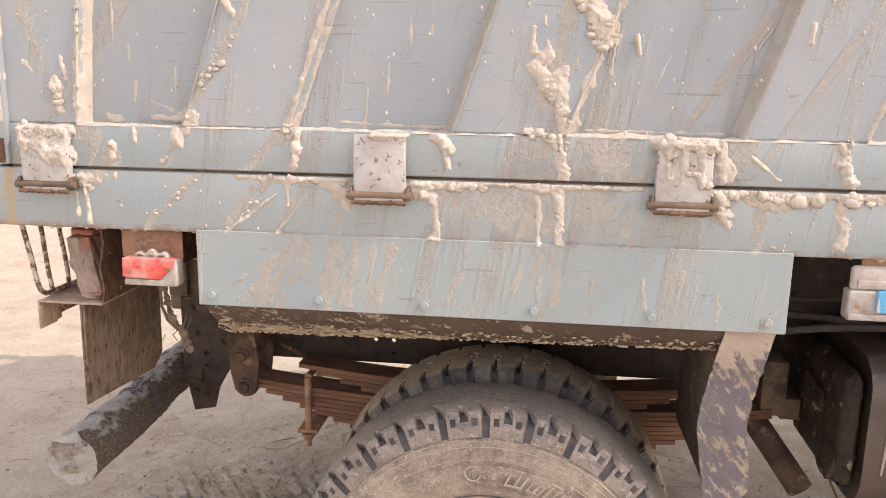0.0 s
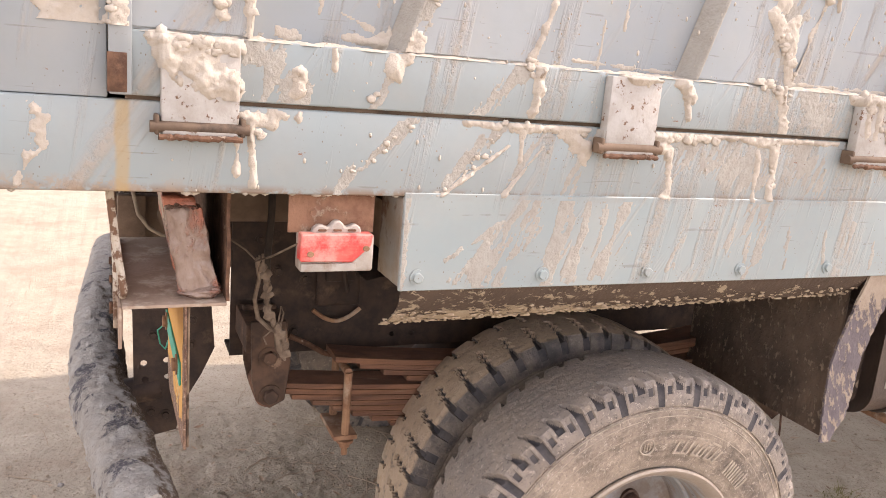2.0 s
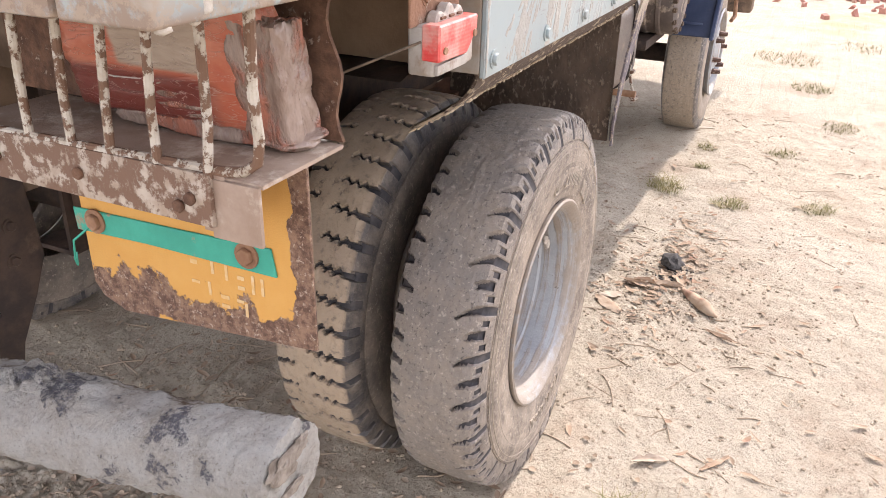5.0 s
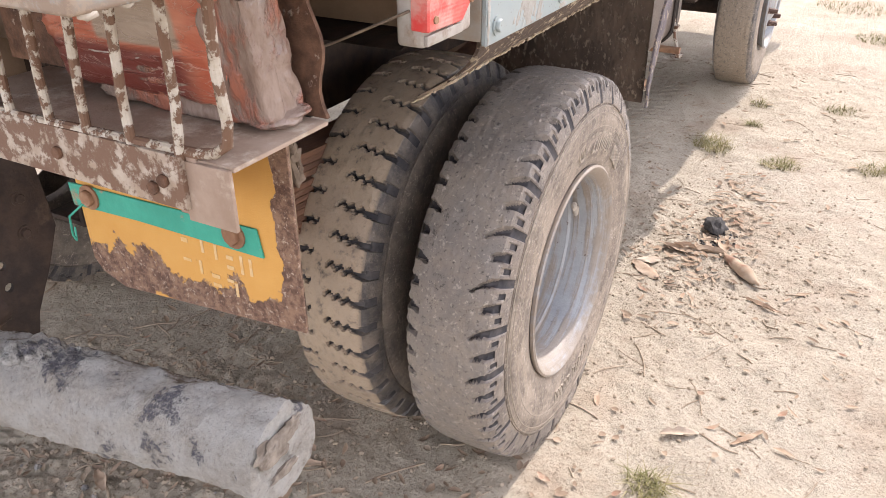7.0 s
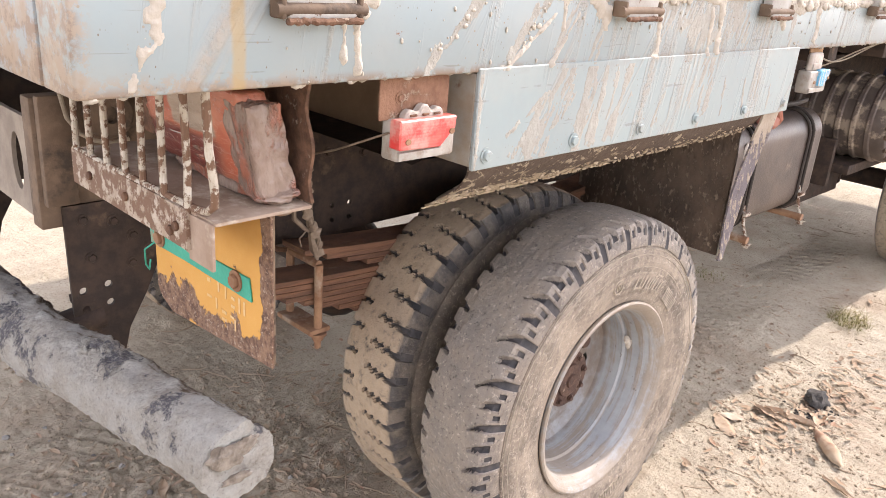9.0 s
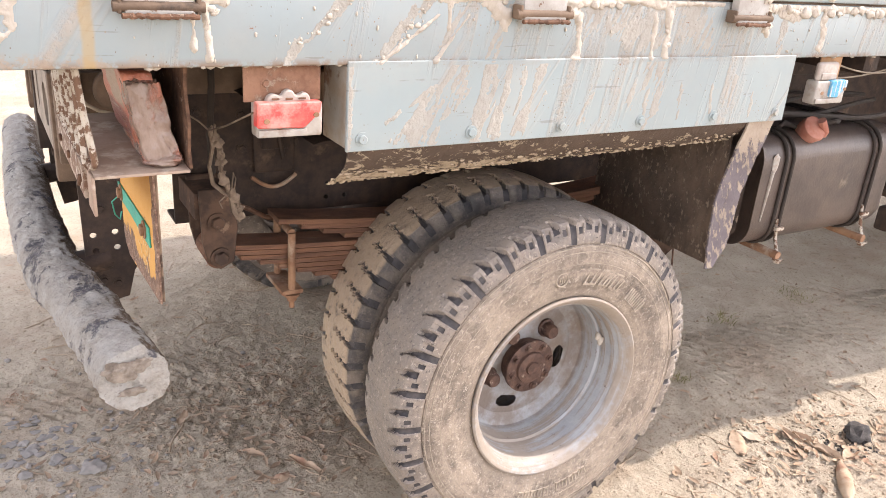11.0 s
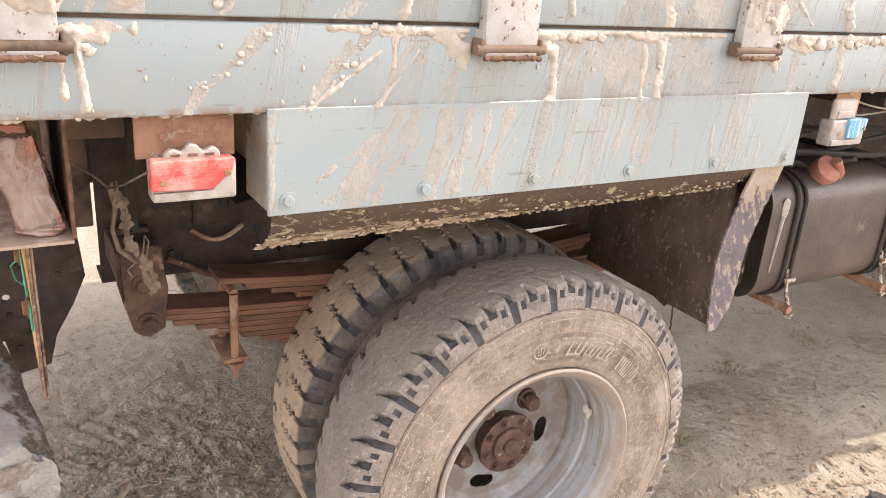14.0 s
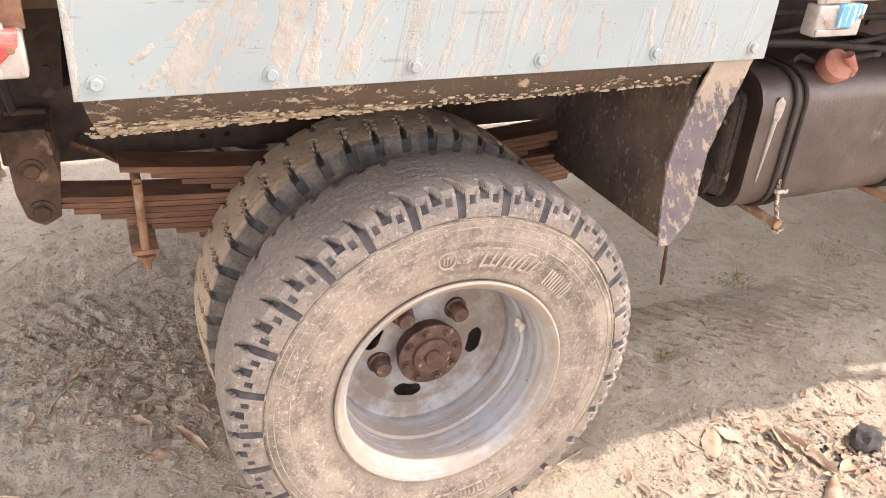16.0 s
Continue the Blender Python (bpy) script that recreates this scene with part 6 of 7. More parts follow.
BEAM_STROKES_A = [
    (-0.446, 1.237, -0.55, 1.159, 0.004, 0.9), (-0.388, 1.237, -0.45, 1.159, 0.003, 0.9), (0.039, 1.243, 0.043, 1.159, 0.007, 0.9), (-0.52, 1.268, -0.47, 1.264, 0.008, 1.1), (-0.44, 1.269, -0.4, 1.264, 0.012, 1.1),
    (-0.425, 1.26, -0.425, 1.215, 0.006, 1.2), (-0.4, 1.266, -0.31, 1.266, 0.007, 1.05), (-0.345, 1.255, -0.315, 1.24, 0.018, 1.1), (-0.19, 1.262, -0.1, 1.266, 0.009, 1.25), (-0.185, 1.248, -0.17, 1.245, 0.012, 1.2),
    (-0.1, 1.268, 0.22, 1.268, 0.006, 1.0), (0.0, 1.266, 0.06, 1.262, 0.008, 1.0), (0.345, 1.262, 0.42, 1.268, 0.01, 1.3), (0.4, 1.262, 0.5, 1.262, 0.013, 1.3), (0.5, 1.266, 0.92, 1.267, 0.01, 1.2)]
BEAM_STROKES_B = [
    (0.345, 1.25, 0.372, 1.21, 0.011, 1.25), (0.42, 1.25, 0.47, 1.246, 0.012, 1.15), (-0.835, 1.255, -0.8, 1.25, 0.012, 1.3), (-0.828, 1.245, -0.822, 1.168, 0.007, 1.2), (-0.845, 1.225, -0.844, 1.185, 0.005, 1.15),
    (-0.8, 1.262, -0.77, 1.262, 0.01, 0.8), (-0.15, 1.24, -0.145, 1.17, 0.01, 0.8), (0.075, 1.262, 0.08, 1.2, 0.01, 1.05), (0.075, 1.195, 0.078, 1.165, 0.009, 1.2), (0.56, 1.255, 0.565, 1.18, 0.012, 0.8),
    (-1.07, 1.25, -1.1, 1.17, 0.02, 0.75)]
crust("beam_mud", BEAM_STROKES_A + BEAM_STROKES_B, -1.15, 1.1, 1.158, 1.2715, 0.0085, 37, "dried mud along the hinge gap and down the beam", 0.0024)
SKIRT_STROKES_A = [
    (-0.388, 1.155, -0.535, 1.061, 0.0074, 0.82), (-0.402, 1.154, -0.52, 1.029, 0.0126, 0.77), (-0.388, 1.149, -0.48, 1.029, 0.0189, 0.82), (-0.388, 1.121, -0.447, 1.025, 0.0168, 0.77), (-0.339, 1.152, -0.358, 1.031, 0.021, 0.86),
    (-0.323, 1.152, -0.324, 1.032, 0.0168, 0.82), (-0.297, 1.151, -0.312, 1.031, 0.0084, 0.86), (-0.262, 1.154, -0.273, 1.027, 0.0105, 0.82), (-0.22, 1.148, -0.259, 1.037, 0.0147, 0.82), (0.043, 1.155, 0.048, 1.021, 0.0147, 0.82),
    (0.14, 1.112, 0.143, 1.036, 0.0063, 0.82), (0.23, 1.108, 0.239, 1.046, 0.0063, 0.82), (0.364, 1.096, 0.367, 1.03, 0.0063, 0.77), (0.075, 1.15, 0.07, 1.06, 0.0168, 0.86), (-0.605, 1.15, -0.605, 1.02, 0.0105, 0.91)]
SKIRT_STROKES_B = [
    (-0.21, 1.1, -0.225, 1.06, 0.0126, 0.72), (0.01, 1.11, 0.0, 1.07, 0.0126, 0.72), (-0.4, 1.09, -0.47, 1.045, 0.0084, 0.72), (0.3, 1.12, 0.295, 1.05, 0.0084, 0.72), (-0.1, 1.12, -0.12, 1.04, 0.0147, 0.69)]
crust("skirt_mud", SKIRT_STROKES_A + SKIRT_STROKES_B,
      -0.605, 0.486, 1.017, 1.155, 0.0012, 53, "thin dried mud streaks on the skirt", 0.0020, 0.52, M_FILMMUD, True)
# flat slanting splashes, thinner than the crusts
SPLASH_UPPER = [(-0.50, 1.57, -0.62, 1.37, 0.016, 0.84), (-0.625, 1.354, -0.665, 1.282, 0.011, 0.84), (-0.43, 1.355, -0.50, 1.283, 0.021, 0.82), (0.13, 1.35, 0.19, 1.29, 0.032, 0.80),
                (-0.83, 1.35, -0.77, 1.29, 0.030, 0.9), (0.10, 1.62, 0.05, 1.42, 0.034, 0.80), (-0.94, 1.62, -0.90, 1.45, 0.020, 0.70), (0.40, 1.345, 0.36, 1.29, 0.022, 0.8)]
SPLASH_BEAM = [(-0.60, 1.268, -0.71, 1.165, 0.011, 0.84), (-0.46, 1.268, -0.56, 1.160, 0.013, 0.84), (-0.385, 1.262, -0.46, 1.160, 0.008, 0.8), (-0.12, 1.255, 0.03, 1.20, 0.046, 0.76), (0.13, 1.26, 0.20, 1.18, 0.034, 0.74),
               (0.43, 1.24, 0.42, 1.16, 0.016, 0.78), (-0.30, 1.25, -0.34, 1.16, 0.016, 0.74)]
crust("splash_mud", SPLASH_UPPER, -0.985, 0.6, 1.359, 1.64, 0.0014, 91, "thin slanting splashes of dried mud", 0.0026, 0.5, M_FILMMUD, True)
crust("splash_mud", SPLASH_UPPER, -0.985, 0.6, 1.279, 1.3565, 0.0014, 95, "thin slanting splashes of dried mud", 0.0026, 0.5, M_FILMMUD, True)
crust("splash_mud", SPLASH_BEAM, -0.985, 0.6, 1.158, 1.2715, 0.0014, 99, "thin slanting splashes of dried mud", 0.0026, 0.5, M_FILMMUD, True)
crust("panel_mud", [(-0.74, 1.53, -0.742, 1.48, 0.004, 0.9), (-0.65, 1.465, -0.652, 1.417, 0.0035, 0.9), (-0.28, 1.44, -0.285, 1.36, 0.0032, 0.95), (-0.24, 1.48, -0.243, 1.425, 0.004, 0.95), (0.165, 1.55, 0.158, 1.465, 0.0045, 1.0), (-0.77, 1.60, -0.772, 1.50, 0.003, 0.9), (-0.20, 1.56, -0.201, 1.51, 0.004, 0.9), (-0.16, 1.58, -0.162, 1.53, 0.003, 0.85),
      (-0.71, 1.405, -0.66, 1.385, 0.005, 0.9), (-0.79, 1.37, -0.76, 1.365, 0.012, 0.9), (-0.73, 1.44, -0.735, 1.40, 0.004, 0.85), (-0.645, 1.372, -0.64, 1.366, 0.012, 0.95), (0.26, 1.50, 0.235, 1.44, 0.0025, 0.8), (-0.33, 1.37, -0.12, 1.364, 0.004, 0.85), (0.12, 1.366, 0.36, 1.364, 0.004, 0.85)],
      -0.82, 0.38, 1.3585, 1.62, 0.0022, 71, "run-down mud drips on the recessed panels", 0.0022)
random.seed(41)
rolls = []


def lumps(ax, az, bx, bz, n, lo, hi, out, wob):
    for k in range(n):
        t = random.random()
        x, z = ax + (bx - ax) * t + random.uniform(-wob, wob), az + (bz - az) * t + random.uniform(-wob, wob)
        r = lo + (hi - lo) * random.random() ** 2
        y = float(skin(np.array([x]), np.array([z]))[0])
        rolls.append(blob((x, y - out * r, z), (r * random.uniform(0.9, 1.7), r * 0.6, r * random.uniform(0.7, 1.3)), int(x * 500) % 97 + k, 0.5, 2, 1.6))


LUMPS_A = [
    (0.345, 1.258, 0.95, 1.262, 70, 0.004, 0.012, 0.3, 0.006), (0.36, 1.25, 0.375, 1.215, 9, 0.004, 0.009, 0.3, 0.004), (-0.19, 1.258, -0.06, 1.264, 20, 0.003, 0.008, 0.3, 0.005),
    (-0.06, 1.266, 0.2, 1.266, 16, 0.002, 0.005, 0.3, 0.003), (-0.46, 1.266, -0.31, 1.262, 20, 0.003, 0.007, 0.3, 0.005), (-0.84, 1.25, -0.815, 1.235, 9, 0.004, 0.008, 0.3, 0.005),
    (0.24, 1.352, 0.345, 1.345, 26, 0.004, 0.009, 0.3, 0.008), (0.25, 1.34, 0.33, 1.27, 26, 0.002, 0.006, 0.3, 0.008), (-0.935, 1.35, -0.855, 1.335, 26, 0.004, 0.009, 0.3, 0.008)]
LUMPS_B = [
    (-0.92, 1.33, -0.86, 1.295, 22, 0.003, 0.007, 0.3, 0.008), (-0.77, 1.31, -0.765, 1.29, 7, 0.003, 0.006, 0.3, 0.004), (0.035, 1.47, 0.08, 1.38, 34, 0.003, 0.008, 0.3, 0.012),
    (0.02, 1.36, 0.09, 1.35, 14, 0.003, 0.008, 0.3, 0.006), (-0.875, 1.44, -0.865, 1.385, 12, 0.003, 0.009, 0.3, 0.005), (-0.52, 1.52, -0.625, 1.37, 22, 0.002, 0.006, 0.3, 0.008),
    (-0.64, 1.32, -0.67, 1.29, 6, 0.002, 0.005, 0.3, 0.004), (-0.6, 1.26, -0.69, 1.185, 14, 0.0015, 0.004, 0.3, 0.005), (-0.46, 1.255, -0.54, 1.17, 18, 0.0015, 0.0045, 0.3, 0.006)]
LUMPS_C = [
    (-0.43, 1.36, -0.405, 1.325, 8, 0.003, 0.007, 0.3, 0.005), (0.56, 1.36, 0.565, 1.29, 12, 0.002, 0.005, 0.3, 0.005), (0.075, 1.25, 0.08, 1.17, 14, 0.002, 0.005, 0.3, 0.006),
    (0.1, 1.6, 0.15, 1.5, 26, 0.003, 0.009, 0.3, 0.015), (-0.995, 1.36, -0.985, 1.65, 24, 0.003, 0.007, 0.3, 0.004), (-0.835, 1.36, -0.81, 1.62, 22, 0.002, 0.006, 0.3, 0.004)]
for f in LUMPS_A + LUMPS_B + LUMPS_C:
    lumps(*f)
mud("mud_crust", merge(*rolls), "rounded lumps of dried mud along the hinges and ribs")
random.seed(33)
dots = []
for _ in range(380):
    x, z = random.uniform(-0.95, 1.2), random.uniform(1.16, 1.62)
    if 1.27 < z < 1.285:
        continue
    recess = z > 1.36
    s = random.uniform(0.0008, 0.0026)
    dots.append(blob((x, -0.0015 if not recess else 0.0, z), (s, s * 0.8, s * random.uniform(1, 2.2)), int(x * 90), 0.4, 1))
mud("mud_specks", merge(*dots), "specks of dried mud on the paint")
random.seed(8)
hang = []
for _ in range(90):
    x = random.uniform(-1.15, 2.4)
    if -0.61 < x < 0.49:
        continue
    s = random.uniform(0.002, 0.006)
    hang.append(blob((x, random.uniform(0.002, 0.02), 1.157), (s * 1.5, s, s), int(x * 60), 0.5, 1))
mud("edge_mud", merge(*hang), "small clods along the lower edges")


# ---- loose things on the ground ----
def on_ground(name, geo, material, label, category, sharp=60, kind=""):
    return tagged(part(name, geo, material, None, label, sharp), category=category, kind=kind)


def clod(x, y, r, seed, name, material, label, cat, h=0.7):
    return on_ground(name, blob((x, y, height(x, y) + r * h * 0.5), (r, r * 0.9, r * h), seed, 0.55, 3, 1.9), material, label, cat)


clod(1.114, -0.068, 0.043, 3, "burnt_clod", M_CLOD, "black charred clod on the pale earth", "clod")
for i, (x, y, r) in enumerate(((-1.115, 0.86, 0.022), (-0.985, 0.705, 0.030), (-1.06, 0.78, 0.02), (-1.14, 0.74, 0.018), (-1.02, 0.92, 0.016))):
    clod(x, y, r, 20 + i, "stone", M_STONE, "flat grey stone on the earth", "stone", 0.35)["group"] = "flat stones beside the bumper"


def curled_leaf(x, y, length, width, turn, curl, seed, material, label, lift=0.0):
    vs, fs = [], []
    n, m = 14, 6
    c, s = math.cos(radians(turn)), math.sin(radians(turn))
    z0 = height(x, y)
    for i in range(n + 1):
        u = i / n
        w = width * math.sin(math.pi * min(1, u * 0.94 + 0.04)) ** 0.7 + 0.002
        for j in range(m + 1):
            v = (j / m - 0.5) * 2
            torn = 1 + 0.45 * noise.noise(Vector((u * 7 + seed * 3, 4.0 if v < 0 else 9.0, 0)))
            a = v * curl * torn
            px = (u - 0.5) * length
            rr = w / max(abs(curl), 0.2)
            py, pz = rr * math.sin(a), rr * (1 - math.cos(a)) if curl > 0 else rr * (math.cos(a) - math.cos(curl))
            pz += 0.006 * noise.noise(Vector((u * 4 + seed, v, 0))) + 0.035 * length * noise.noise(Vector((u * 8 + seed, v * 1.5, 3))) + 0.05 * length * (u - 0.5) ** 2 * 2
            vs.append((x + px * c - py * s, y + px * s + py * c, z0 + 0.002 + max(0, pz) + lift))
    for i in range(n):
        for j in range(m):
            a = i * (m + 1) + j
            fs.append((a, a + m + 1, a + m + 2, a + 1))
    k = len(vs)
    back = [(px, py, pz + 0.0008) for px, py, pz in vs]
    return tagged(on_ground("dry_leaf", (vs + back, fs + [tuple(q + k for q in f[::-1]) for f in fs]), material, label, "leaf", 180), group="dry leaves on the earth")


curled_leaf(0.855, -0.205, 0.20, 0.034, -138, -1.7, 1, M_LEAF, "large curled pale dry leaf", 0.002)
curled_leaf(0.93, -0.06, 0.17, 0.022, 95, 1.4, 2, M_LEAF, "brown curled leaf on bare earth")
curled_leaf(0.90, -0.02, 0.15, 0.018, 80, 0.9, 3, M_LEAF, "brown curled leaf on bare earth")
curled_leaf(0.72, 0.06, 0.13, 0.024, 50, -0.5, 4, M_LEAF, "broken pale dry leaf")
curled_leaf(0.78, 0.07, 0.08, 0.018, 120, -0.5, 6, M_LEAFPALE, "broken pale dry leaf")
curled_leaf(0.68, -0.30, 0.11, 0.008, 70, 1.2, 7, M_LEAF, "narrow brown dry leaf")
curled_leaf(0.03, -0.22, 0.09, 0.016, -60, 1.2, 8, M_LEAFPALE, "narrow pale dry leaf")
curled_leaf(0.10, -0.36, 0.10, 0.007, -35, 1.0, 9, M_LEAF, "narrow brown dry leaf")
curled_leaf(1.01, -0.12, 0.09, 0.02, 10, 1.0, 10, M_LEAF, "small brown dry leaf scrap")

random.seed(14)


def spread(n):
    for _ in range(n):
        if random.random() < 0.55:
            yield random.uniform(-2.2, 0.9), random.uniform(-0.6, 2.2)
        else:
            yield random.uniform(-0.6, 3.4), random.uniform(-0.9, 1.6)


def scraps(name, places, lo, hi, material, label):
    """Bent scraps of dry leaf, lying as they fell."""
    leaves = []
    for x, y in places:
        l, w, a = random.uniform(lo, hi), random.uniform(0.003, 0.009), random.uniform(0, 6.28)
        z = height(x, y) + 0.004
        c, s = math.cos(a), math.sin(a)
        bow, tip = random.uniform(0, 0.35), random.uniform(-0.1, 0.25)
        vs, fs = [], []
        for k in range(5):
            u = k / 4
            ww = w * math.sin(math.pi * min(0.97, max(0.04, u))) ** 0.7
            for v in (-1, 0, 1):
                px, py = (u - 0.5) * l, v * ww + 0.25 * l * (u - 0.5) ** 2
                vs.append((x + px * c - py * s, y + px * s + py * c, z + bow * l * (u - 0.5) ** 2 * 4 * 0.5 + abs(v) * ww * 0.5 + tip * 0.02 * u))
        for k in range(4):
            for j in range(2):
                p = k * 3 + j
                fs.append((p, p + 3, p + 4, p + 1))
        leaves.append((vs, fs))
    return on_ground(name, merge(*leaves), material, label, "leaf litter", 180, "stuff")


scraps("leaf_litter", list(spread(400)) + [(random.gauss(-0.42, 0.25), random.gauss(0.75, 0.22)) for _ in range(120)] + [(random.gauss(0.95, 0.25), random.gauss(-0.03, 0.1)) for _ in range(60)] + [(random.uniform(0.75, 1.7), random.gauss(-0.10, 0.045)) for _ in range(110)], 0.010, 0.050, M_LEAF, "scattered dry brown leaf scraps on the earth")
scraps("old_leaf_litter", [(random.gauss(-0.6, 0.4), random.gauss(0.3, 0.4)) for _ in range(260)] + [(random.gauss(0.98, 0.2), random.gauss(-0.02, 0.1)) for _ in range(70)] + [(random.uniform(0.4, 3.0), random.uniform(-0.8, 0.9)) for _ in range(120)], 0.008, 0.042, M_LEAFDARK, "old brown leaf scraps trodden into the earth")
twigs = []
for x, y in spread(420):
    l, a = random.uniform(0.03, 0.14), random.uniform(0, 6.28)
    pts = []
    bend = random.uniform(-0.5, 0.5)
    px, py = x, y
    for k in range(5):
        pts.append((px, py, height(px, py) + 0.002))
        px += l / 4 * math.cos(a + bend * k * 0.4)
        py += l / 4 * math.sin(a + bend * k * 0.4)
    twigs.append(tube(pts, [random.uniform(0.0008, 0.002)] * 5, 5))
on_ground("twigs", merge(*twigs), M_TWIG, "thin dry twigs and straw on the earth", "twigs", 60, "stuff")


def crumbs(name, n, lo, hi, material, label, where):
    out = []
    base = [blob((0, 0, 0), (1, 0.85, 0.6), q, 0.6, 1, 1.5) for q in range(6)]
    for _ in range(n):
        x, y = where()
        r = lo + (hi - lo) * random.random() ** 3
        a = random.uniform(0, 6.28)
        c, s = math.cos(a) * r, math.sin(a) * r
        z = height(x, y) + 0.25 * r
        v, f = random.choice(base)
        out.append(([(x + p[0] * c - p[1] * s, y + p[0] * s + p[1] * c, z + p[2] * r) for p in v], f))
    return on_ground(name, merge(*out), material, label, "crumbs", 12, "stuff")


crumbs("earth_crumbs", 11000, 0.0010, 0.0075, M_CRUMB, "loose earth crumbs on the trodden ground", lambda: random.choice([(random.uniform(-2.2, 1.0), random.uniform(-0.6, 2.0)), (random.gauss(0.9, 0.35), random.gauss(-0.05, 0.25)), (random.gauss(-0.5, 0.35), random.gauss(0.85, 0.3)), (random.gauss(-0.5, 0.3), random.gauss(0.8, 0.25)), (random.uniform(0.0, 3.4), random.uniform(-0.9, 1.4))]))
crumbs("dark_chips", 110, 0.0015, 0.006, M_TWIG, "small dark chips on the pale earth", lambda: random.choice([(random.gauss(0.9, 0.6), random.gauss(-0.2, 0.3)), (random.gauss(0.95, 0.22), random.gauss(-0.02, 0.12)), (random.uniform(0.3, 3.2), random.uniform(-1.0, 0.3))]))
crumbs("ash", 260, 0.0012, 0.007, M_CLOD, "black ash bits round the charred clod", lambda: (random.gauss(1.06, 0.055), random.gauss(-0.085, 0.035)))
scraps("shade_litter", [(random.gauss(-0.75, 0.35), random.gauss(0.75, 0.3)) for _ in range(260)] + [(random.uniform(0.45, 2.2), random.gauss(0.42, 0.16)) for _ in range(150)], 0.005, 0.028, M_TWIG, "small brown flakes trodden into the shaded earth")
crumbs("stone_chips", 120, 0.003, 0.012, M_STONE, "small grey stone chips on the earth", lambda: (random.gauss(-1.0, 0.35), random.gauss(0.8, 0.3)))


def tuft(x, y, r, n, tall, seed):
    random.seed(seed)
    out = []
    for _ in range(n):
        a, d = random.uniform(0, 6.28), r * random.random() ** 0.6
        bx, by = x + d * math.cos(a), y + d * math.sin(a)
        h, lean, b = tall * random.uniform(0.3, 1.0), random.uniform(0.5, 2.2), random.uniform(0, 6.28)
        z = height(bx, by) - 0.003
        w = random.uniform(0.0012, 0.0024)
        vs = []
        for k in range(4):
            u = k / 3
            cx, cy, cz = bx + lean * h * u * u * math.cos(b), by + lean * h * u * u * math.sin(b), z + h * u * (1 - 0.3 * u * lean)
            ww = w * (1 - u * 0.9)
            vs += [(cx - ww * math.sin(b), cy + ww * math.cos(b), cz), (cx + ww * math.sin(b), cy - ww * math.cos(b), cz)]
        out.append((vs, [(0, 1, 3, 2), (2, 3, 5, 4), (4, 5, 7, 6)]))
    return tagged(on_ground("grass_tuft", merge(*out), M_GRASS, "low half-dry grass tuft in bare earth", "grass", 180), group="grass tufts on the bare earth")


for i, (x, y, r, n, h) in enumerate(((1.913, 0.105, 0.085, 260, 0.07), (1.83, -0.18, 0.08, 200, 0.05), (2.687, -0.341, 0.07, 120, 0.05), (2.279, -0.004, 0.04, 90, 0.045), (2.6, 0.02, 0.05, 90, 0.05), (-0.165, -0.20, 0.045, 160, 0.05), (1.96, -0.53, 0.07, 160, 0.05),
                                     (4.25, -0.42, 0.14, 260, 0.06), (3.3, -0.6, 0.1, 160, 0.05), (1.881, 0.731, 0.08, 70, 0.05), (1.348, 0.684, 0.06, 60, 0.05), (0.85, 0.42, 0.04, 40, 0.04), (5.2, -0.2, 0.25, 300, 0.07), (6.0, -0.8, 0.3, 300, 0.07), (5.0, -1.4, 0.2, 200, 0.07))):
    tuft(x, y, r, n, h, 60 + i)

# slate chips, a dead tuft and sticks beside the pipe
random.seed(91)
slate = []
for k in range(110):
    x, y = (random.gauss(-1.13, 0.09), random.gauss(0.88, 0.07)) if k < 70 else (random.uniform(-1.3, -0.85), random.uniform(0.6, 1.0))
    r = random.uniform(0.004, 0.011) if k > 14 else random.uniform(0.011, 0.018)
    slate.append(blob((x, y, height(x, y) + 0.002), (r * random.uniform(1, 1.6), r, 0.003 + 0.1 * r), k, 0.7, 1, 1.7))
on_ground("slate_chips", merge(*slate), M_STONE, "flat grey slate chips in a loose patch", "chips", 12, "stuff")
dead = tuft(-1.132, 1.123, 0.05, 150, 0.022, 88)
dead.data.materials[0] = M_LEAF
dead["label"] = "flattened dead brown grass tuft"
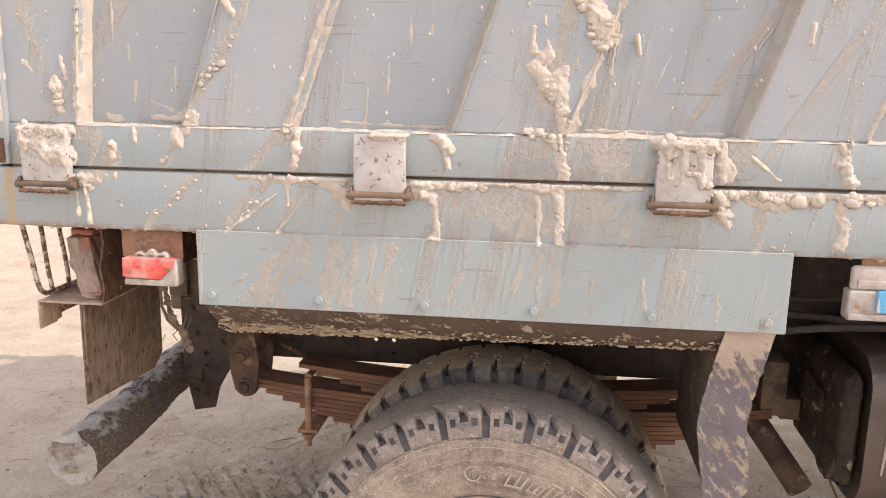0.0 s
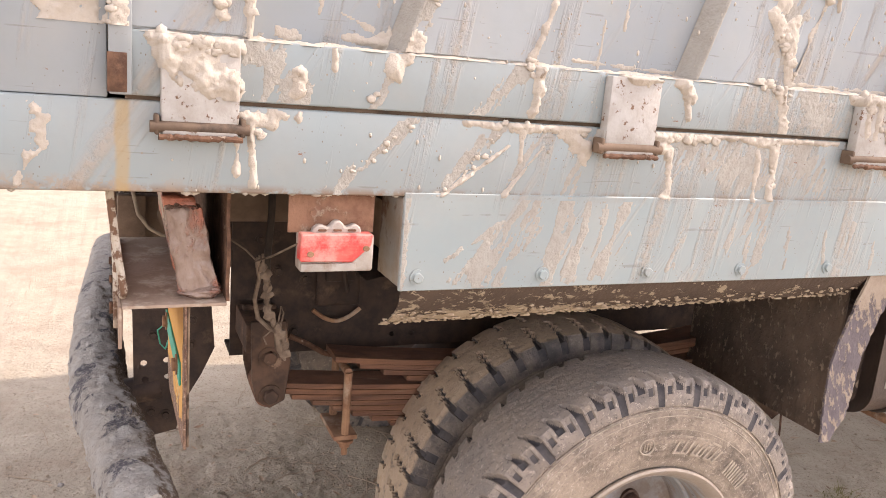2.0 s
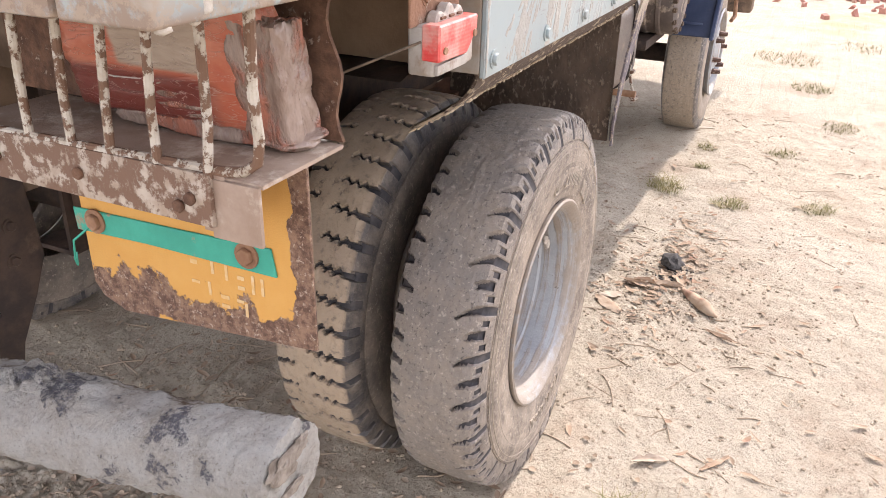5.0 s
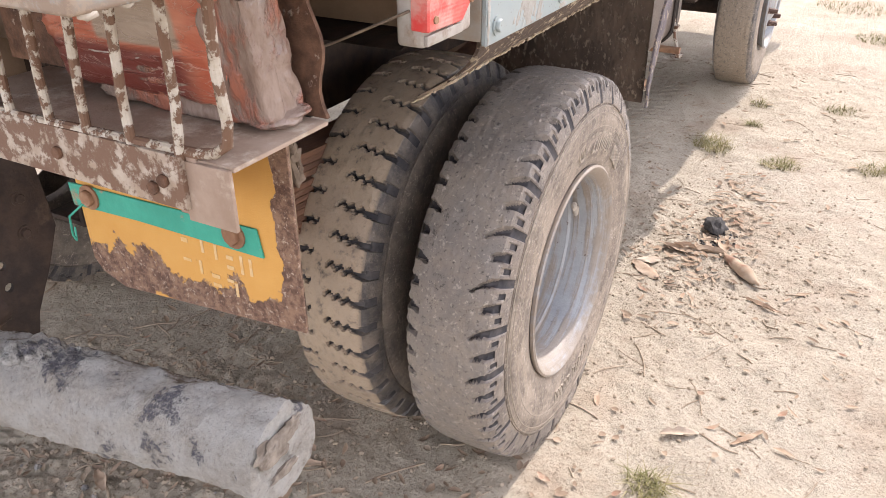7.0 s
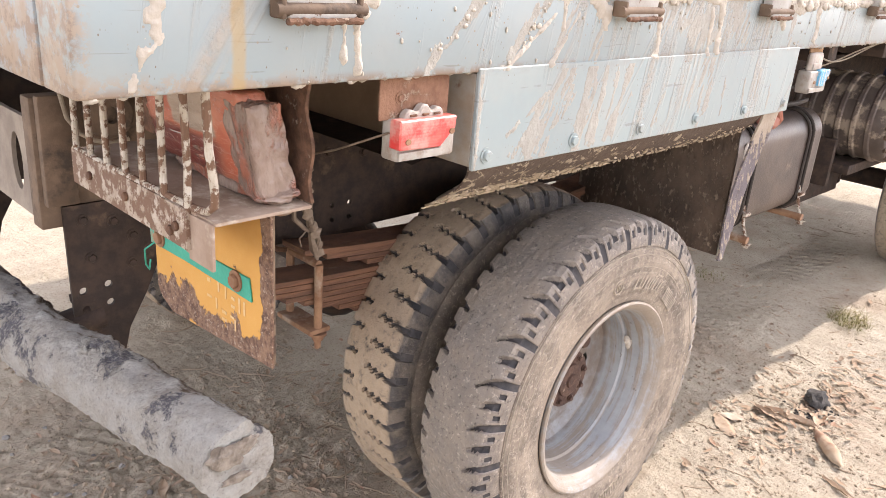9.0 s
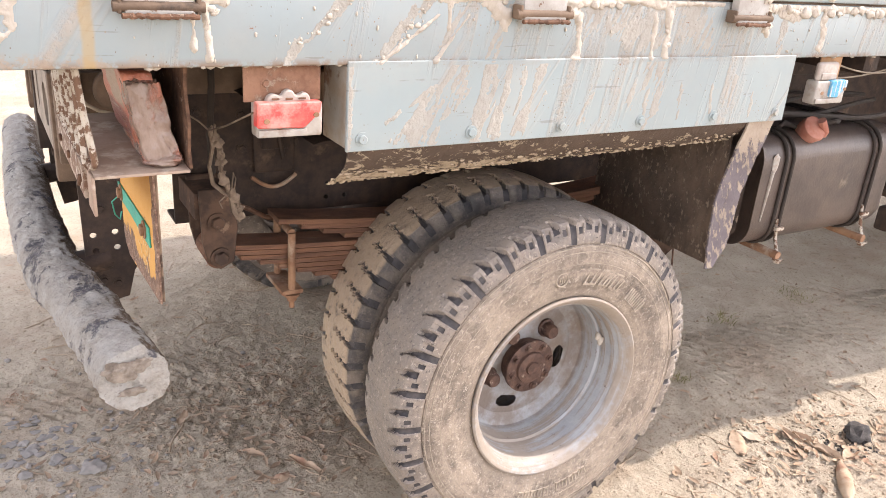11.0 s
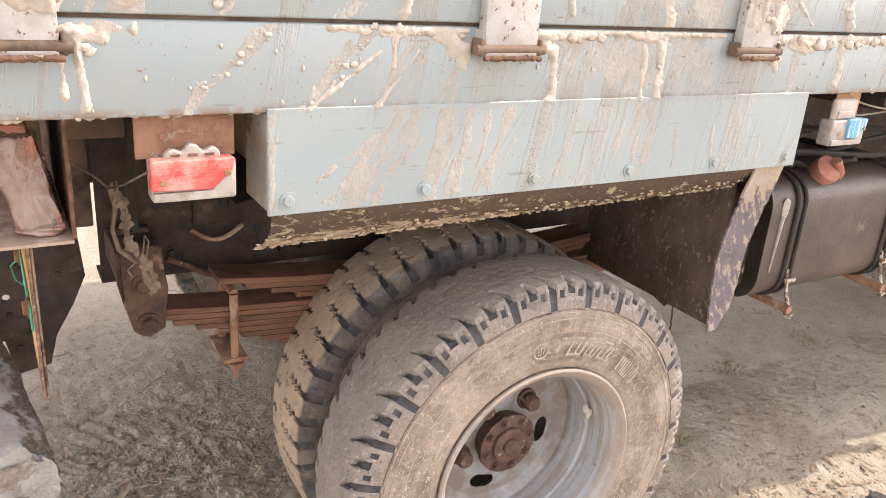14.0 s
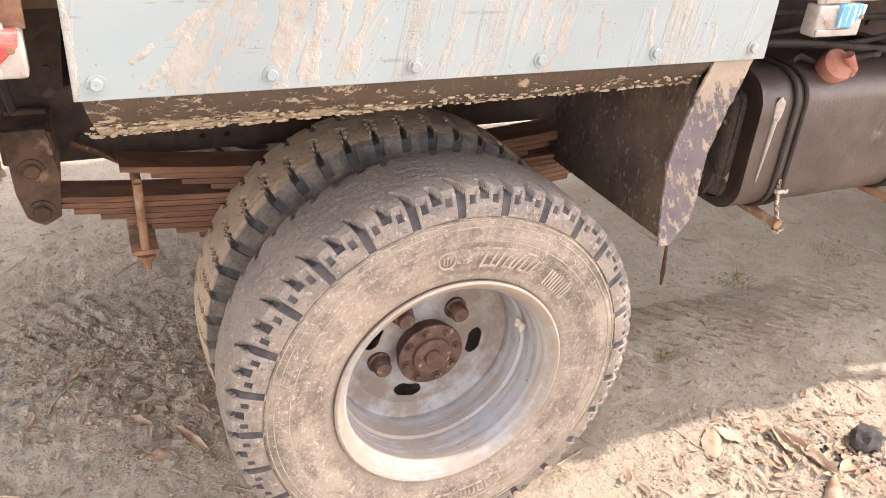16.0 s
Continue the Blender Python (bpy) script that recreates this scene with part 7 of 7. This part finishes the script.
for k, (ax, ay, bx, by, r) in enumerate(((-0.754, 0.911, -0.542, 0.803, 0.0016), (-0.983, 0.843, -0.927, 0.711, 0.0014), (-0.80, 0.70, -0.69, 0.86, 0.003), (-0.44, 0.62, -0.30, 0.60, 0.0025), (-0.95, 0.50, -0.84, 0.42, 0.003))):
    pts = []
    for q in range(7):
        t = q / 6
        x, y = ax + (bx - ax) * t + 0.006 * math.sin(q * 1.9 + k), ay + (by - ay) * t + 0.008 * math.sin(q * 1.3 + 2 * k)
        pts.append((x, y, height(x, y) + r + 0.0015))
    on_ground("stick", tube(pts, r, 6), M_TWIG, "thin dry stick lying on the earth", "stick")["group"] = "dry sticks on the earth"
curled_leaf(-0.486, 0.487, 0.12, 0.012, 118, 1.2, 21, M_LEAF, "long pale dry leaf on shaded earth")
curled_leaf(-0.563, 0.467, 0.06, 0.016, 20, -0.5, 22, M_LEAF, "flat pale leaf scrap on shaded earth")
curled_leaf(-0.729, 0.821, 0.07, 0.012, 60, 1.0, 23, M_LEAF, "narrow brown dry leaf")
curled_leaf(-0.60, 0.60, 0.08, 0.014, -40, 1.0, 24, M_LEAF, "narrow brown dry leaf")

# heap of broken red bricks in the distance
random.seed(77)
heap = []


def mound(x, y):
    return max(0.0, 0.80 * (1 - ((x - 12.5) / 3.2) ** 2)) * (0.75 + 0.25 * math.sin(y * 1.7))


base = [((-0.5, -0.5, -0.5), (0.5, -0.5, -0.5), (0.5, 0.5, -0.5), (-0.5, 0.5, -0.5), (-0.5, -0.5, 0.5), (0.5, -0.5, 0.5), (0.5, 0.5, 0.5), (-0.5, 0.5, 0.5)), ((0, 3, 2, 1), (4, 5, 6, 7), (0, 1, 5, 4), (1, 2, 6, 5), (2, 3, 7, 6), (3, 0, 4, 7))]
for _ in range(5200):
    x, y = random.gauss(12.2, 1.5), random.uniform(-6.5, 5.0)
    m = Matrix.Translation((x, y, mound(x, y) + 0.01)) @ Euler([random.uniform(0, 6) for _ in range(3)]).to_matrix().to_4x4() @ Matrix.Diagonal((random.uniform(0.03, 0.13), random.uniform(0.03, 0.10), random.uniform(0.02, 0.07), 1))
    heap.append(([tuple(m @ (Vector(c) * random.uniform(0.8, 1.1))) for c in base[0]], base[1]))
bed = [(x, y, mound(x, y) + 0.03 * noise.noise(Vector((x * 3, y * 3, 0)))) for x in np.linspace(9.4, 15.6, 40) for y in np.linspace(-7, 5.5, 80)]
heap.append((bed, [(i * 80 + j, (i + 1) * 80 + j, (i + 1) * 80 + j + 1, i * 80 + j + 1) for i in range(39) for j in range(79)]))
on_ground("brick_heap", merge(*heap), M_BRICK, "long low heap of broken red bricks", "brick heap", 30, "stuff")
